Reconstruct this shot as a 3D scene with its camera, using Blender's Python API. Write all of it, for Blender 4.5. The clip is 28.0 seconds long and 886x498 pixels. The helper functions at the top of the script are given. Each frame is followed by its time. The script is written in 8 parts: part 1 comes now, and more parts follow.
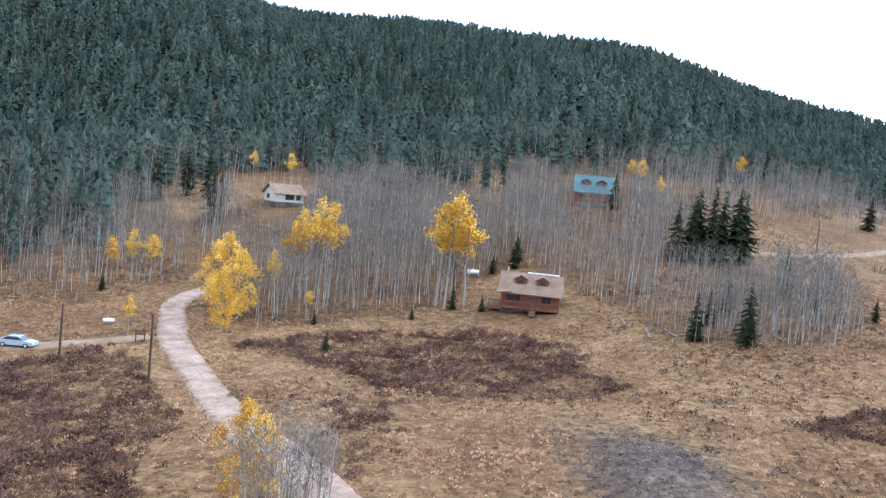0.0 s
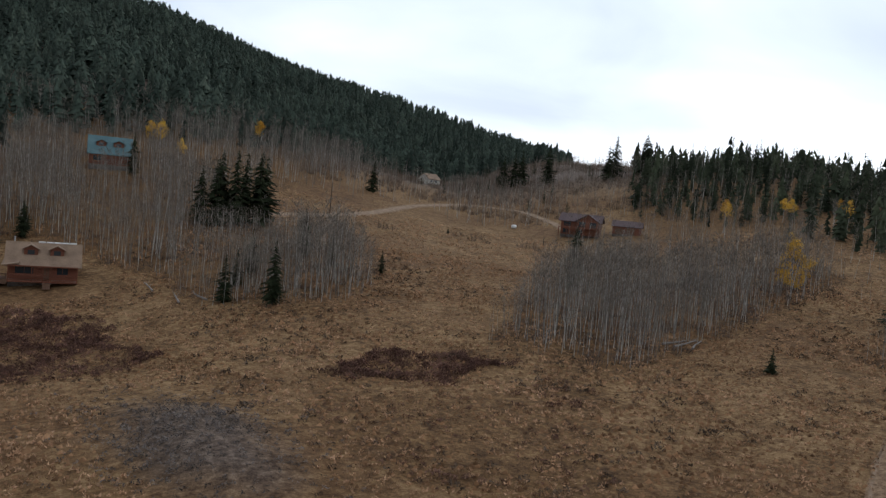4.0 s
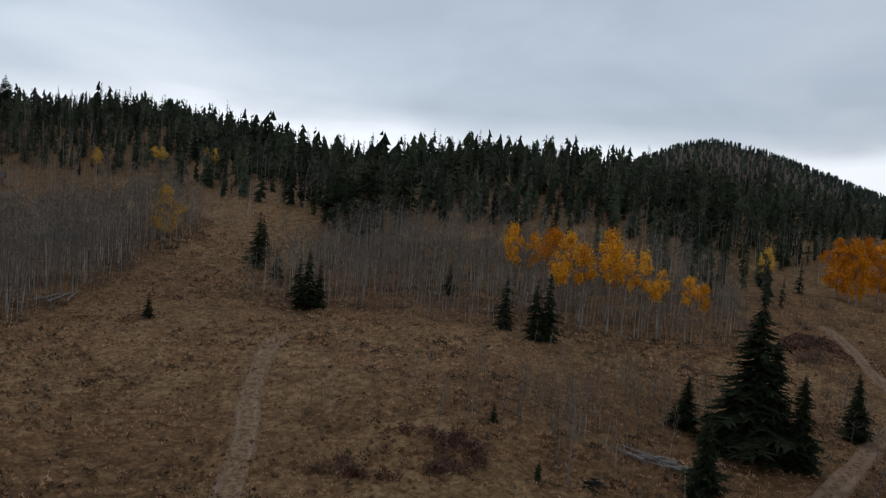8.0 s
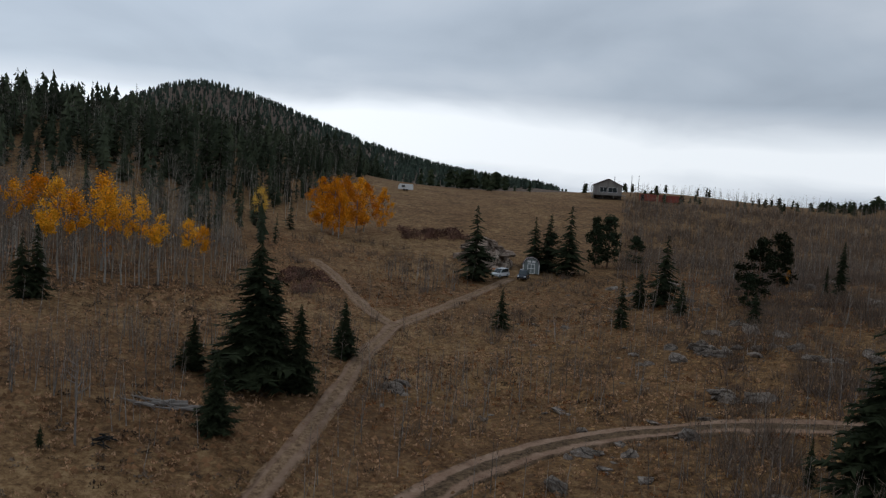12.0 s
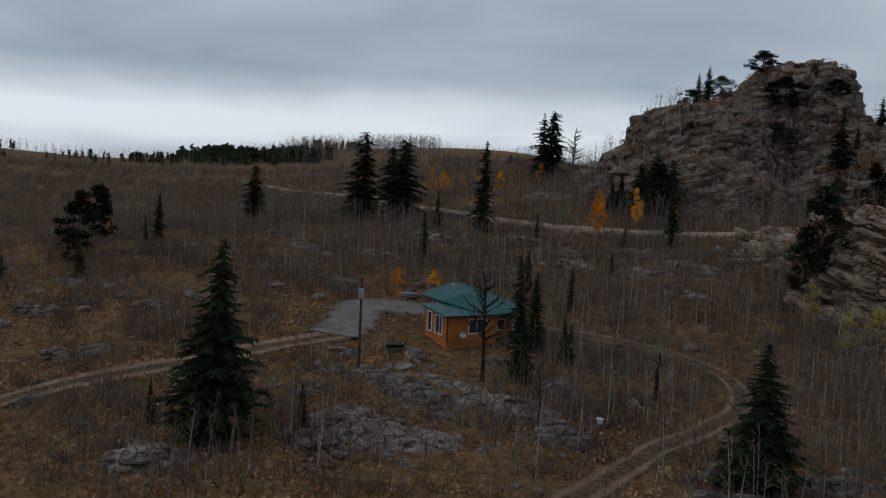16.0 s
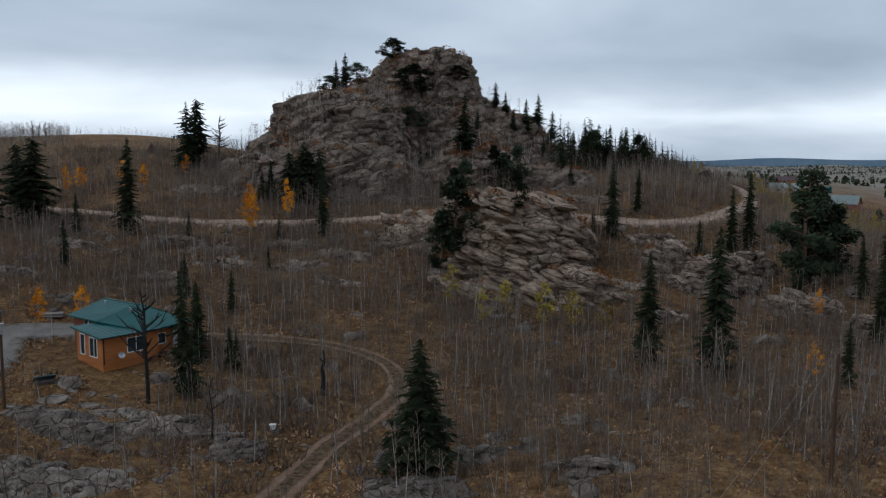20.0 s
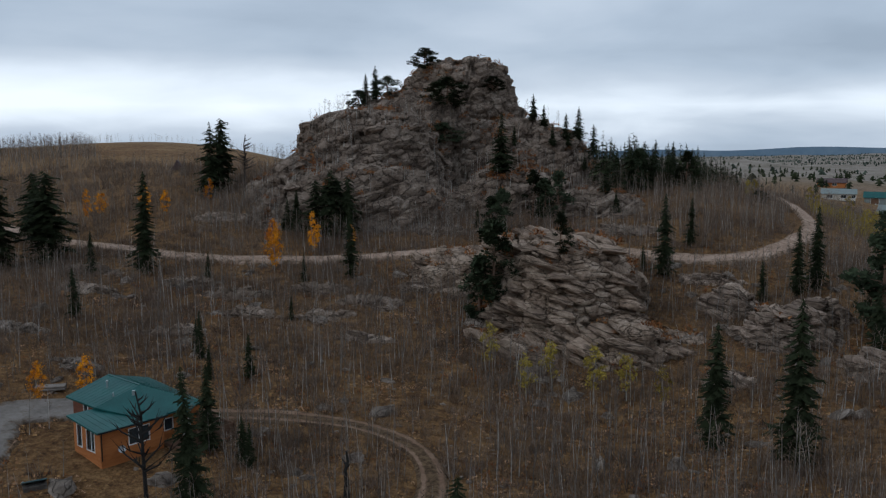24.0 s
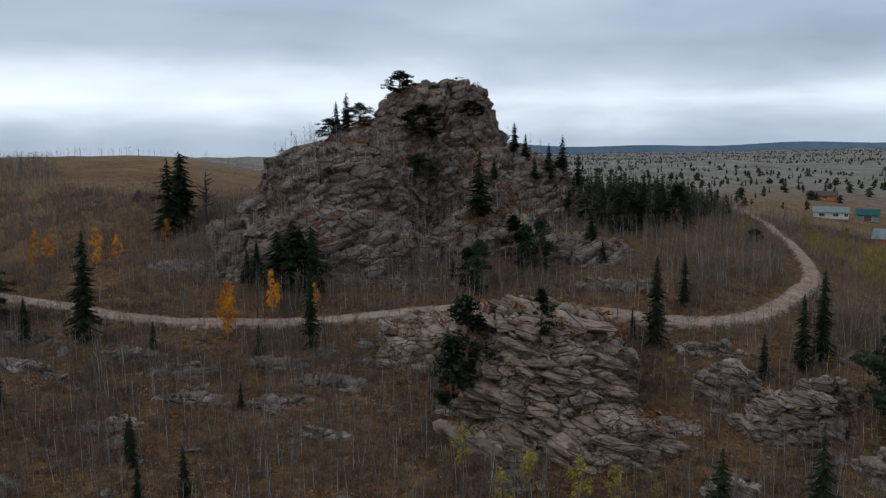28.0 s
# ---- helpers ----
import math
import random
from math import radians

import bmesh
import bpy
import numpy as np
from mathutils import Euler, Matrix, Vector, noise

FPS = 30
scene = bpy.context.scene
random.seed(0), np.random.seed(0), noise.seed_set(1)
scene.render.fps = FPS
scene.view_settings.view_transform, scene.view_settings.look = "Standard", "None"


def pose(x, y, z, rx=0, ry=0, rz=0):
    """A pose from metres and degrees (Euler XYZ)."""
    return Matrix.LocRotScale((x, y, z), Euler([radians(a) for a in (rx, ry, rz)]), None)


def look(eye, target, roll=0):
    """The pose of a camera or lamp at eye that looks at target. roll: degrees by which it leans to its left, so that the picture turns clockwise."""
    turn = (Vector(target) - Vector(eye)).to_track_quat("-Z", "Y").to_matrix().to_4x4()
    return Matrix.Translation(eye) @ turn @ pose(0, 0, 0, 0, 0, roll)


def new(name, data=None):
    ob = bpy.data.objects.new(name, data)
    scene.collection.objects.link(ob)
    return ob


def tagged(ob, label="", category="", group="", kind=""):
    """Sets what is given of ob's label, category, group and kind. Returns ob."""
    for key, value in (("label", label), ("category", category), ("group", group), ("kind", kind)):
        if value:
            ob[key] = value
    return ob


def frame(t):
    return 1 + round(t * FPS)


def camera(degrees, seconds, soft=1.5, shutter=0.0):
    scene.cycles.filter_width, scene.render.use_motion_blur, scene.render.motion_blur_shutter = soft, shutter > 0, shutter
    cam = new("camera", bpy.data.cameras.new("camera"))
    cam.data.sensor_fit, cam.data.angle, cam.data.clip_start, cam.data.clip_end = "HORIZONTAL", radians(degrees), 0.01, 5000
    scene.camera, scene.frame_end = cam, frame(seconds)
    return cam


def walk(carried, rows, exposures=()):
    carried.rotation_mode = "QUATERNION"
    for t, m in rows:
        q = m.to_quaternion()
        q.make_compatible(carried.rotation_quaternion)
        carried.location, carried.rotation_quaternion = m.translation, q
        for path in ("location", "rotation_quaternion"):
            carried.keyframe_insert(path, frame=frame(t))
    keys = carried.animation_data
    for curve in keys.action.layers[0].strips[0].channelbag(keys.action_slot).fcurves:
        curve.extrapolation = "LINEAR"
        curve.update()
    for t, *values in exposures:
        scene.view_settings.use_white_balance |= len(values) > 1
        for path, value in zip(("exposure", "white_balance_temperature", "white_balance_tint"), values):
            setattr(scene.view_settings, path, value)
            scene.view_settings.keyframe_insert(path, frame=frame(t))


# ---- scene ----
import itertools
cam = camera(55.2, 28.0, soft=1.25)
PATH = [
    (0.0, pose(0.00, 0.00, 25.00, 85.98, -5.53, 0.00)),
    (0.5, pose(-0.02, -0.02, 25.01, 86.14, -5.72, -3.65)),
    (1.0, pose(-0.11, -0.05, 25.01, 86.48, -5.86, -9.60)),
    (1.5, pose(-0.21, -0.07, 25.01, 86.56, -5.80, -13.98)),
    (2.0, pose(-0.34, -0.10, 24.97, 86.64, -5.76, -18.29)),
    (2.5, pose(-0.46, -0.12, 24.93, 86.70, -5.63, -22.41)),
    (4.5, pose(-0.53, -0.14, 24.88, 86.70, -5.34, -36.64)),
    (5.0, pose(-0.55, -0.26, 24.85, 86.90, -5.28, -42.40)),
    (5.5, pose(-0.56, -0.39, 24.84, 86.77, -5.16, -44.99)),
    (6.0, pose(-0.52, -0.56, 24.83, 86.98, -5.17, -51.63)),
    (6.5, pose(-0.52, -0.67, 24.82, 87.10, -5.10, -58.21)),
    (7.0, pose(-0.57, -0.81, 24.80, 87.06, -5.01, -63.60)),
    (7.5, pose(-0.66, -0.95, 24.79, 86.83, -4.81, -66.78)),
    (8.0, pose(-0.79, -1.08, 24.81, 86.77, -4.69, -72.24)),
    (8.5, pose(-0.93, -1.16, 24.84, 86.55, -4.40, -76.23)),
    (9.0, pose(-1.11, -1.14, 24.87, 86.40, -4.29, -81.02)),
    (9.5, pose(-1.23, -1.06, 24.89, 86.28, -4.32, -86.31)),
    (10.0, pose(-1.33, -0.97, 24.92, 86.20, -4.33, -91.63)),
    (10.5, pose(-1.43, -0.86, 24.96, 86.07, -4.33, -96.49)),
    (11.0, pose(-1.49, -0.79, 24.97, 85.89, -4.19, -100.55)),
    (11.5, pose(-1.55, -0.75, 24.98, 85.62, -3.98, -102.92)),
    (13.5, pose(-1.61, -0.71, 25.01, 84.94, -3.71, -119.01)),
    (14.0, pose(-1.66, -0.65, 25.01, 84.95, -3.51, -125.37)),
    (14.5, pose(-1.68, -0.54, 24.96, 84.96, -3.36, -131.86)),
    (15.0, pose(-1.75, -0.39, 24.93, 84.91, -3.20, -137.95)),
    (15.5, pose(-2.02, 0.20, 25.02, 84.85, -3.07, -143.85)),
    (16.0, pose(-2.19, 0.79, 25.23, 84.75, -2.94, -149.86)),
    (16.5, pose(-2.29, 1.42, 25.44, 84.81, -2.99, -158.62)),
    (17.0, pose(-2.47, 2.04, 25.62, 85.00, -3.15, -168.65)),
    (17.5, pose(-2.59, 2.44, 25.78, 84.85, -2.67, -172.32)),
    (18.0, pose(-2.62, 2.65, 26.00, 84.59, -2.39, -175.15)),
    (18.5, pose(-2.62, 2.76, 26.51, 84.35, -1.94, -176.19)),
    (19.0, pose(-2.57, 2.83, 27.20, 84.07, -1.40, -175.15)),
    (19.5, pose(-2.46, 2.90, 27.88, 83.86, -0.97, -174.43)),
    (20.0, pose(-2.31, 2.84, 28.59, 83.72, -0.46, -173.37)),
    (20.5, pose(-2.15, 2.41, 29.31, 83.53, -0.44, -174.40)),
    (21.0, pose(-1.91, 1.34, 30.12, 83.61, -0.19, -173.39)),
    (21.5, pose(-1.60, -0.08, 30.99, 83.53, 0.10, -172.32)),
    (23.5, pose(-0.49, -6.99, 34.68, 83.09, 0.24, -171.15)),
    (24.0, pose(-0.42, -9.05, 35.67, 83.09, 0.11, -171.13)),
    (24.5, pose(-0.24, -10.97, 36.77, 83.08, 0.24, -170.33)),
    (25.0, pose(-0.11, -12.93, 37.92, 83.03, 0.35, -169.61)),
    (25.5, pose(-0.06, -14.88, 39.03, 82.97, 0.29, -170.15)),
    (26.0, pose(-0.09, -16.64, 40.17, 82.92, 0.09, -172.46)),
    (26.5, pose(-0.21, -18.37, 41.35, 82.90, 0.22, -171.81)),
    (27.0, pose(-0.40, -20.17, 42.52, 82.85, 0.30, -171.68)),
    (27.5, pose(-0.56, -21.86, 43.70, 82.80, 0.27, -172.06)),
    (28.0, pose(-0.74, -23.45, 44.93, 82.72, 0.36, -172.10)),
]
EXPO = [(0.0, 2.13, 5450, 12), (0.5, 2.03, 5450, 12), (1.0, 1.78, 5500, 12), (1.5, 1.42, 5650, 12), (2.0, 1.07, 5800, 12), (2.5, 0.82, 5950, 12), (4.5, 0.2, 6350, 11), (6.0, -0.15, 6300, 10), (8.0, -0.3, 6300, 10), (10.0, -0.2, 6300, 10), (13.5, -0.25, 6250, 9), (15.0, -0.42, 6250, 10), (16.0, -0.42, 6150, 9), (17.0, -0.2, 6000, 8), (18.5, 0.03, 6000, 8), (28.0, 0.0, 5950, 8)]
walk(cam, PATH, EXPO)
# overcast daylight: a cloud deck with a bright rim over the horizon
world = bpy.data.worlds.new("overcast")
scene.world = world
world.use_nodes = True
wn, wl = world.node_tree.nodes, world.node_tree.links
wn.clear()


def wnode(kind, **kw):
    n = wn.new(kind)
    for k, v in kw.items():
        n.inputs[k].default_value = v
    return n


def wmath(op, a, b=None, clamp=False):
    n = wn.new("ShaderNodeMath")
    n.operation, n.use_clamp = op, clamp
    for i, v in enumerate((a, b)):
        if v is None:
            continue
        if isinstance(v, (int, float)):
            n.inputs[i].default_value = v
        else:
            wl.new(v, n.inputs[i])
    return n.outputs[0]


sky = wn.new("ShaderNodeTexSky")
sky.sky_type, sky.sun_disc = "NISHITA", False
sky.sun_elevation, sky.sun_rotation = radians(33), radians(52)
coord = wn.new("ShaderNodeTexCoord")
split = wn.new("ShaderNodeSeparateXYZ")
wl.new(coord.outputs["Generated"], split.inputs[0])
up = wmath("MAXIMUM", split.outputs[2], 0.0)
lift = wmath("ADD", up, 0.24)
flat = wn.new("ShaderNodeCombineXYZ")
wl.new(wmath("DIVIDE", split.outputs[0], lift), flat.inputs[0])
wl.new(wmath("DIVIDE", split.outputs[1], lift), flat.inputs[1])
big = wnode("ShaderNodeTexNoise", Scale=0.42, Detail=4.0, Roughness=0.5, Distortion=0.3)
wl.new(flat.outputs[0], big.inputs["Vector"])
fine = wnode("ShaderNodeTexNoise", Scale=1.5, Detail=5.0, Roughness=0.5, Distortion=0.4)
wl.new(flat.outputs[0], fine.inputs["Vector"])
mix_n = wmath("ADD", wmath("MULTIPLY", big.outputs[0], 0.72), wmath("MULTIPLY", fine.outputs[0], 0.28))
# the rim: thinner cloud low down, uneven along the horizon
rim = wmath("SUBTRACT", 1.0, wmath("DIVIDE", wmath("ABSOLUTE", wmath("SUBTRACT", up, 0.046)), 0.06), True)
break_aim = wn.new("ShaderNodeVectorMath")
break_aim.operation = "DOT_PRODUCT"
wl.new(coord.outputs["Generated"], break_aim.inputs[0])
break_aim.inputs[1].default_value = (0.8, -0.6, 0.0)
opening = wmath("POWER", wmath("MAXIMUM", break_aim.outputs["Value"], 0.0), 7.0)
cover = wmath("ADD", mix_n, wmath("MULTIPLY", rim, wmath("ADD", 0.29, wmath("MULTIPLY", opening, 0.09))))
ramp = wn.new("ShaderNodeValToRGB")
for p, c in ((0.40, (0.335, 0.385, 0.45, 1)), (0.50, (0.43, 0.485, 0.555, 1)), (0.60, (0.55, 0.595, 0.655, 1)), (0.70, (0.76, 0.80, 0.845, 1)), (0.80, (0.91, 0.94, 0.97, 1))):
    e = ramp.color_ramp.elements.new(p)
    e.color = c
ramp.color_ramp.elements.remove(ramp.color_ramp.elements[0])
ramp.color_ramp.elements.remove(ramp.color_ramp.elements[-1])
wl.new(cover, ramp.inputs[0])
# brighter where the hidden sun stands
aim = wn.new("ShaderNodeVectorMath")
aim.operation = "DOT_PRODUCT"
wl.new(coord.outputs["Generated"], aim.inputs[0])
aim.inputs[1].default_value = (0.66, 0.52, 0.54)
glow = wmath("ADD", 1.1, wmath("MULTIPLY", wmath("POWER", wmath("MAXIMUM", aim.outputs["Value"], 0.0), 3.0), 0.66))
thin = wn.new("ShaderNodeMixRGB")
thin.inputs[0].default_value = 0.96
scaled = wn.new("ShaderNodeVectorMath")
scaled.operation = "SCALE"
scaled.inputs["Scale"].default_value = 0.1
wl.new(sky.outputs[0], scaled.inputs[0])
wl.new(scaled.outputs[0], thin.inputs[1])
wl.new(ramp.outputs[0], thin.inputs[2])
bg = wnode("ShaderNodeBackground")
wl.new(glow, bg.inputs["Strength"])
wl.new(thin.outputs[0], bg.inputs[0])
out = wn.new("ShaderNodeOutputWorld")
wl.new(bg.outputs[0], out.inputs[0])

sun_data = bpy.data.lights.new("sun", "SUN")
sun_data.energy, sun_data.angle, sun_data.color = 0.45, radians(30), (1.0, 0.96, 0.9)
sun = new("sun", sun_data)
sun.matrix_world = look((66, 52, 60), (0, 0, 0))


# ---- materials ----
def mat(name, colours, scale=1.0, fine=8.0, rough=0.9, metal=0.0, bump=0.3, vary="", amount=0.25, stretch=(1, 1, 1), spec=0.25):
    """A surface of two to four colours that change with a coarse and a fine noise, in metres."""
    m = bpy.data.materials.new(name)
    m.use_nodes = True
    n, l = m.node_tree.nodes, m.node_tree.links
    b = n["Principled BSDF"]
    b.inputs["Roughness"].default_value, b.inputs["Metallic"].default_value = rough, metal
    b.inputs["Specular IOR Level"].default_value = spec
    tc = n.new("ShaderNodeTexCoord")
    mp = n.new("ShaderNodeMapping")
    mp.inputs["Scale"].default_value = stretch
    l.new(tc.outputs["Object"], mp.inputs[0])
    n1, n2 = n.new("ShaderNodeTexNoise"), n.new("ShaderNodeTexNoise")
    n1.inputs["Scale"].default_value, n1.inputs["Detail"].default_value = scale, 4
    n2.inputs["Scale"].default_value, n2.inputs["Detail"].default_value = fine, 6
    n2.inputs["Roughness"].default_value = 0.7
    for q in (n1, n2):
        l.new(mp.outputs[0], q.inputs["Vector"])
    ad = n.new("ShaderNodeMath")
    ad.operation = "MULTIPLY_ADD"
    ad.inputs[1].default_value = 0.45
    l.new(n2.outputs[0], ad.inputs[0])
    sc = n.new("ShaderNodeMath")
    sc.operation = "MULTIPLY"
    sc.inputs[1].default_value = 0.55
    l.new(n1.outputs[0], sc.inputs[0])
    l.new(sc.outputs[0], ad.inputs[2])
    rp = n.new("ShaderNodeValToRGB")
    k = len(colours)
    els = rp.color_ramp.elements
    els[0].position, els[0].color = 0.34, (*colours[0], 1)
    els[1].position, els[1].color = 0.66, (*colours[-1], 1)
    for i in range(1, k - 1):
        els.new(0.34 + 0.32 * i / (k - 1)).color = (*colours[i], 1)
    l.new(ad.outputs[0], rp.inputs[0])
    col = rp.outputs[0]
    if vary:
        if vary == "plant":
            tint = n.new("ShaderNodeAttribute")
            tint.attribute_name = "tint"
            src = tint.outputs["Fac"]
        else:
            src = n.new("ShaderNodeObjectInfo").outputs["Random"] if vary == "object" else n.new("ShaderNodeNewGeometry").outputs["Random Per Island"]
        if vary == "both":
            wrap = n.new("ShaderNodeMath")
            wrap.operation = "ADD"
            l.new(src, wrap.inputs[0])
            l.new(n.new("ShaderNodeObjectInfo").outputs["Random"], wrap.inputs[1])
            part_of = n.new("ShaderNodeMath")
            part_of.operation = "FRACT"
            l.new(wrap.outputs[0], part_of.inputs[0])
            src = part_of.outputs[0]
        hs = n.new("ShaderNodeHueSaturation")
        mr = n.new("ShaderNodeMapRange")
        mr.inputs[3].default_value, mr.inputs[4].default_value = 1 - amount, 1 + amount
        l.new(src, mr.inputs[0])
        l.new(mr.outputs[0], hs.inputs["Value"])
        l.new(col, hs.inputs["Color"])
        col = hs.outputs[0]
    l.new(col, b.inputs["Base Color"])
    if bump:
        bp = n.new("ShaderNodeBump")
        bp.inputs["Strength"].default_value, bp.inputs["Distance"].default_value = bump, 1.0 / max(fine, 0.2)
        l.new(n2.outputs[0], bp.inputs["Height"])
        l.new(bp.outputs[0], b.inputs["Normal"])
    return m


M_BARK = mat("spruce_bark", [(0.05, 0.04, 0.035), (0.11, 0.09, 0.075)], 2, 12, 0.95)
M_PINEBARK = mat("pine_bark", [(0.10, 0.06, 0.04), (0.2, 0.12, 0.08)], 2, 12, 0.95)
M_NEEDLE = mat("spruce_needles", [(0.015, 0.019, 0.010), (0.028, 0.034, 0.017), (0.047, 0.053, 0.026)], 0.25, 3, 0.8, bump=0, vary="island", amount=0.4, spec=0.02)
# paler, greyer copy of the needles for far woods: distance haze mixed into colour
M_NEEDLE_PALE = mat("haze_paled_needles", [(0.028, 0.039, 0.03), (0.043, 0.056, 0.042), (0.066, 0.078, 0.056)], 0.06, 0.6, 0.8, bump=0, vary="plant", amount=0.45, spec=0.02)
M_NEEDLE_WOOD = mat("ridge_conifer_needles", [(0.02, 0.025, 0.015), (0.036, 0.043, 0.025), (0.06, 0.066, 0.037)], 0.06, 0.6, 0.8, bump=0, vary="plant", amount=0.5, spec=0.02)
M_PINE = mat("pine_needles", [(0.017, 0.024, 0.013), (0.033, 0.042, 0.023), (0.054, 0.064, 0.034)], 0.3, 3, 0.8, bump=0, vary="island", amount=0.4, spec=0.02)
M_ASPEN = mat("aspen_bark", [(0.165, 0.147, 0.124), (0.3, 0.274, 0.238), (0.485, 0.455, 0.4)], 0.5, 4, 0.85, vary="island", amount=0.5, bump=0, spec=0.02)
M_TWIG = mat("bare_twigs", [(0.11, 0.09, 0.072), (0.172, 0.145, 0.118), (0.25, 0.215, 0.176)], 0.12, 2, 0.9, vary="island", amount=0.35, bump=0, spec=0.02)
M_BRUSH = mat("brush_twigs", [(0.075, 0.053, 0.043), (0.125, 0.092, 0.076), (0.18, 0.138, 0.115)], 0.12, 2, 0.9, vary="island", amount=0.35, bump=0, spec=0.02)
M_YELLOW = mat("yellow_leaves", [(0.49, 0.265, 0.036), (0.66, 0.40, 0.066), (0.76, 0.52, 0.12)], 0.5, 4, 0.6, bump=0, vary="island", amount=0.35, spec=0.02)
M_GOLD = mat("gold_leaves", [(0.58, 0.245, 0.016), (0.78, 0.37, 0.026), (0.86, 0.47, 0.05)], 0.5, 4, 0.6, bump=0, vary="island", amount=0.35, spec=0.02)
M_ORANGE = mat("orange_leaves", [(0.52, 0.185, 0.011), (0.71, 0.29, 0.016), (0.80, 0.37, 0.024)], 0.5, 4, 0.6, bump=0, vary="island", amount=0.35, spec=0.02)
M_FADED = mat("faded_leaves", [(0.20, 0.15, 0.03), (0.30, 0.22, 0.045), (0.36, 0.30, 0.07)], 0.5, 4, 0.6, bump=0, vary="island", amount=0.35, spec=0.02)
M_WILLOW = mat("willow_stems", [(0.078, 0.041, 0.03), (0.138, 0.075, 0.055), (0.2, 0.117, 0.088)], 0.15, 2, 0.9, bump=0, vary="plant", amount=0.5, spec=0.02)
M_RUSSET = mat("russet_brush", [(0.16, 0.06, 0.025), (0.24, 0.10, 0.04), (0.30, 0.15, 0.06)], 0.2, 2, 0.9, bump=0, vary="island", amount=0.4, spec=0.02)
M_SAGE = mat("sagebrush", [(0.058, 0.04, 0.028), (0.092, 0.066, 0.047), (0.14, 0.104, 0.076)], 0.15, 2, 0.9, bump=0, vary="plant", amount=0.4, spec=0.02)
M_LEAFFALL = mat("fallen_leaves", [(0.10, 0.052, 0.022), (0.19, 0.105, 0.044), (0.31, 0.195, 0.095)], 0.3, 3, 0.95, bump=0, vary="plant", amount=0.5, spec=0.02)
M_HEAP = mat("grey_scrub", [(0.09, 0.075, 0.066), (0.145, 0.122, 0.108), (0.2, 0.172, 0.155)], 0.2, 2, 0.9, bump=0, vary="plant", amount=0.45, spec=0.02)
M_STRAW = mat("dry_grass", [(0.255, 0.150, 0.084), (0.392, 0.236, 0.138), (0.503, 0.325, 0.2)], 0.08, 2, 0.9, bump=0, vary="plant", amount=0.45, spec=0.02)
M_TUSSOCK = mat("tan_tussock", [(0.104, 0.052, 0.024), (0.173, 0.092, 0.046), (0.256, 0.147, 0.078)], 0.08, 3, 0.95, bump=0, vary="plant", amount=0.5, spec=0.02)
M_GRANITE = mat("weathered_granite", [(0.085, 0.061, 0.046), (0.215, 0.158, 0.12), (0.345, 0.265, 0.207), (0.5, 0.405, 0.325)], 0.25, 2.2, 0.95, bump=1.0, vary="both", amount=0.3, spec=0.1)
M_PALEROCK = mat("pale_bedded_granite", [(0.085, 0.058, 0.041), (0.235, 0.168, 0.122), (0.37, 0.28, 0.21), (0.53, 0.42, 0.325)], 0.3, 2.2, 0.95, bump=1.0, vary="both", amount=0.3, spec=0.1)


def jointed(m, scale, stretch, depth):
    """Fine joints in the rock, opened a little and filled with dark grit."""
    n, l = m.node_tree.nodes, m.node_tree.links
    b = n["Principled BSDF"]
    tc, mp, warp, add, vo = (n.new("ShaderNode" + k) for k in ("TexCoord", "Mapping", "TexNoise", "VectorMath", "TexVoronoi"))
    mp.inputs["Scale"].default_value = stretch
    mp.inputs["Rotation"].default_value = (0.06, -0.25, 0.3)
    warp.inputs["Scale"].default_value, warp.inputs["Detail"].default_value = scale * 0.9, 5
    vo.feature = "DISTANCE_TO_EDGE"
    vo.inputs["Scale"].default_value = scale
    l.new(tc.outputs["Object"], mp.inputs[0])
    l.new(mp.outputs[0], warp.inputs["Vector"])
    sc = n.new("ShaderNodeVectorMath")
    sc.operation = "SCALE"
    sc.inputs["Scale"].default_value = 0.9 / scale
    l.new(warp.outputs["Color"], sc.inputs[0])
    l.new(mp.outputs[0], add.inputs[0])
    l.new(sc.outputs[0], add.inputs[1])
    l.new(add.outputs[0], vo.inputs["Vector"])
    mr = n.new("ShaderNodeMapRange")
    mr.inputs[1].default_value, mr.inputs[2].default_value = -0.012, 0.045
    l.new(vo.outputs["Distance"], mr.inputs[0])
    old = b.inputs["Base Color"].links[0].from_socket
    mx = n.new("ShaderNodeMixRGB")
    mx.inputs[1].default_value = (0.046, 0.033, 0.025, 1)
    l.new(mr.outputs[0], mx.inputs[0])
    l.new(old, mx.inputs[2])
    l.new(mx.outputs[0], b.inputs["Base Color"])
    bump = n.new("ShaderNodeBump")
    bump.inputs["Strength"].default_value, bump.inputs["Distance"].default_value = 1.0, depth
    l.new(mr.outputs[0], bump.inputs["Height"])
    l.new(b.inputs["Normal"].links[0].from_socket, bump.inputs["Normal"])
    l.new(bump.outputs[0], b.inputs["Normal"])


jointed(M_GRANITE, 0.3, (1, 1, 1.9), 0.35)
jointed(M_PALEROCK, 0.33, (1, 1, 3.2), 0.4)
M_LICHEN = mat("grey_granite", [(0.045, 0.038, 0.032), (0.105, 0.09, 0.078), (0.18, 0.155, 0.132), (0.28, 0.24, 0.20)], 0.35, 2.5, 0.93, bump=0.8, vary="object", amount=0.25)
M_SLAB = mat("bare_granite_sheet", [(0.07, 0.054, 0.042), (0.155, 0.122, 0.097), (0.25, 0.205, 0.168), (0.37, 0.31, 0.258)], 0.5, 2.5, 0.93, bump=0.9, vary="object", amount=0.25)
jointed(M_SLAB, 0.55, (1, 1, 1.5), 0.2)
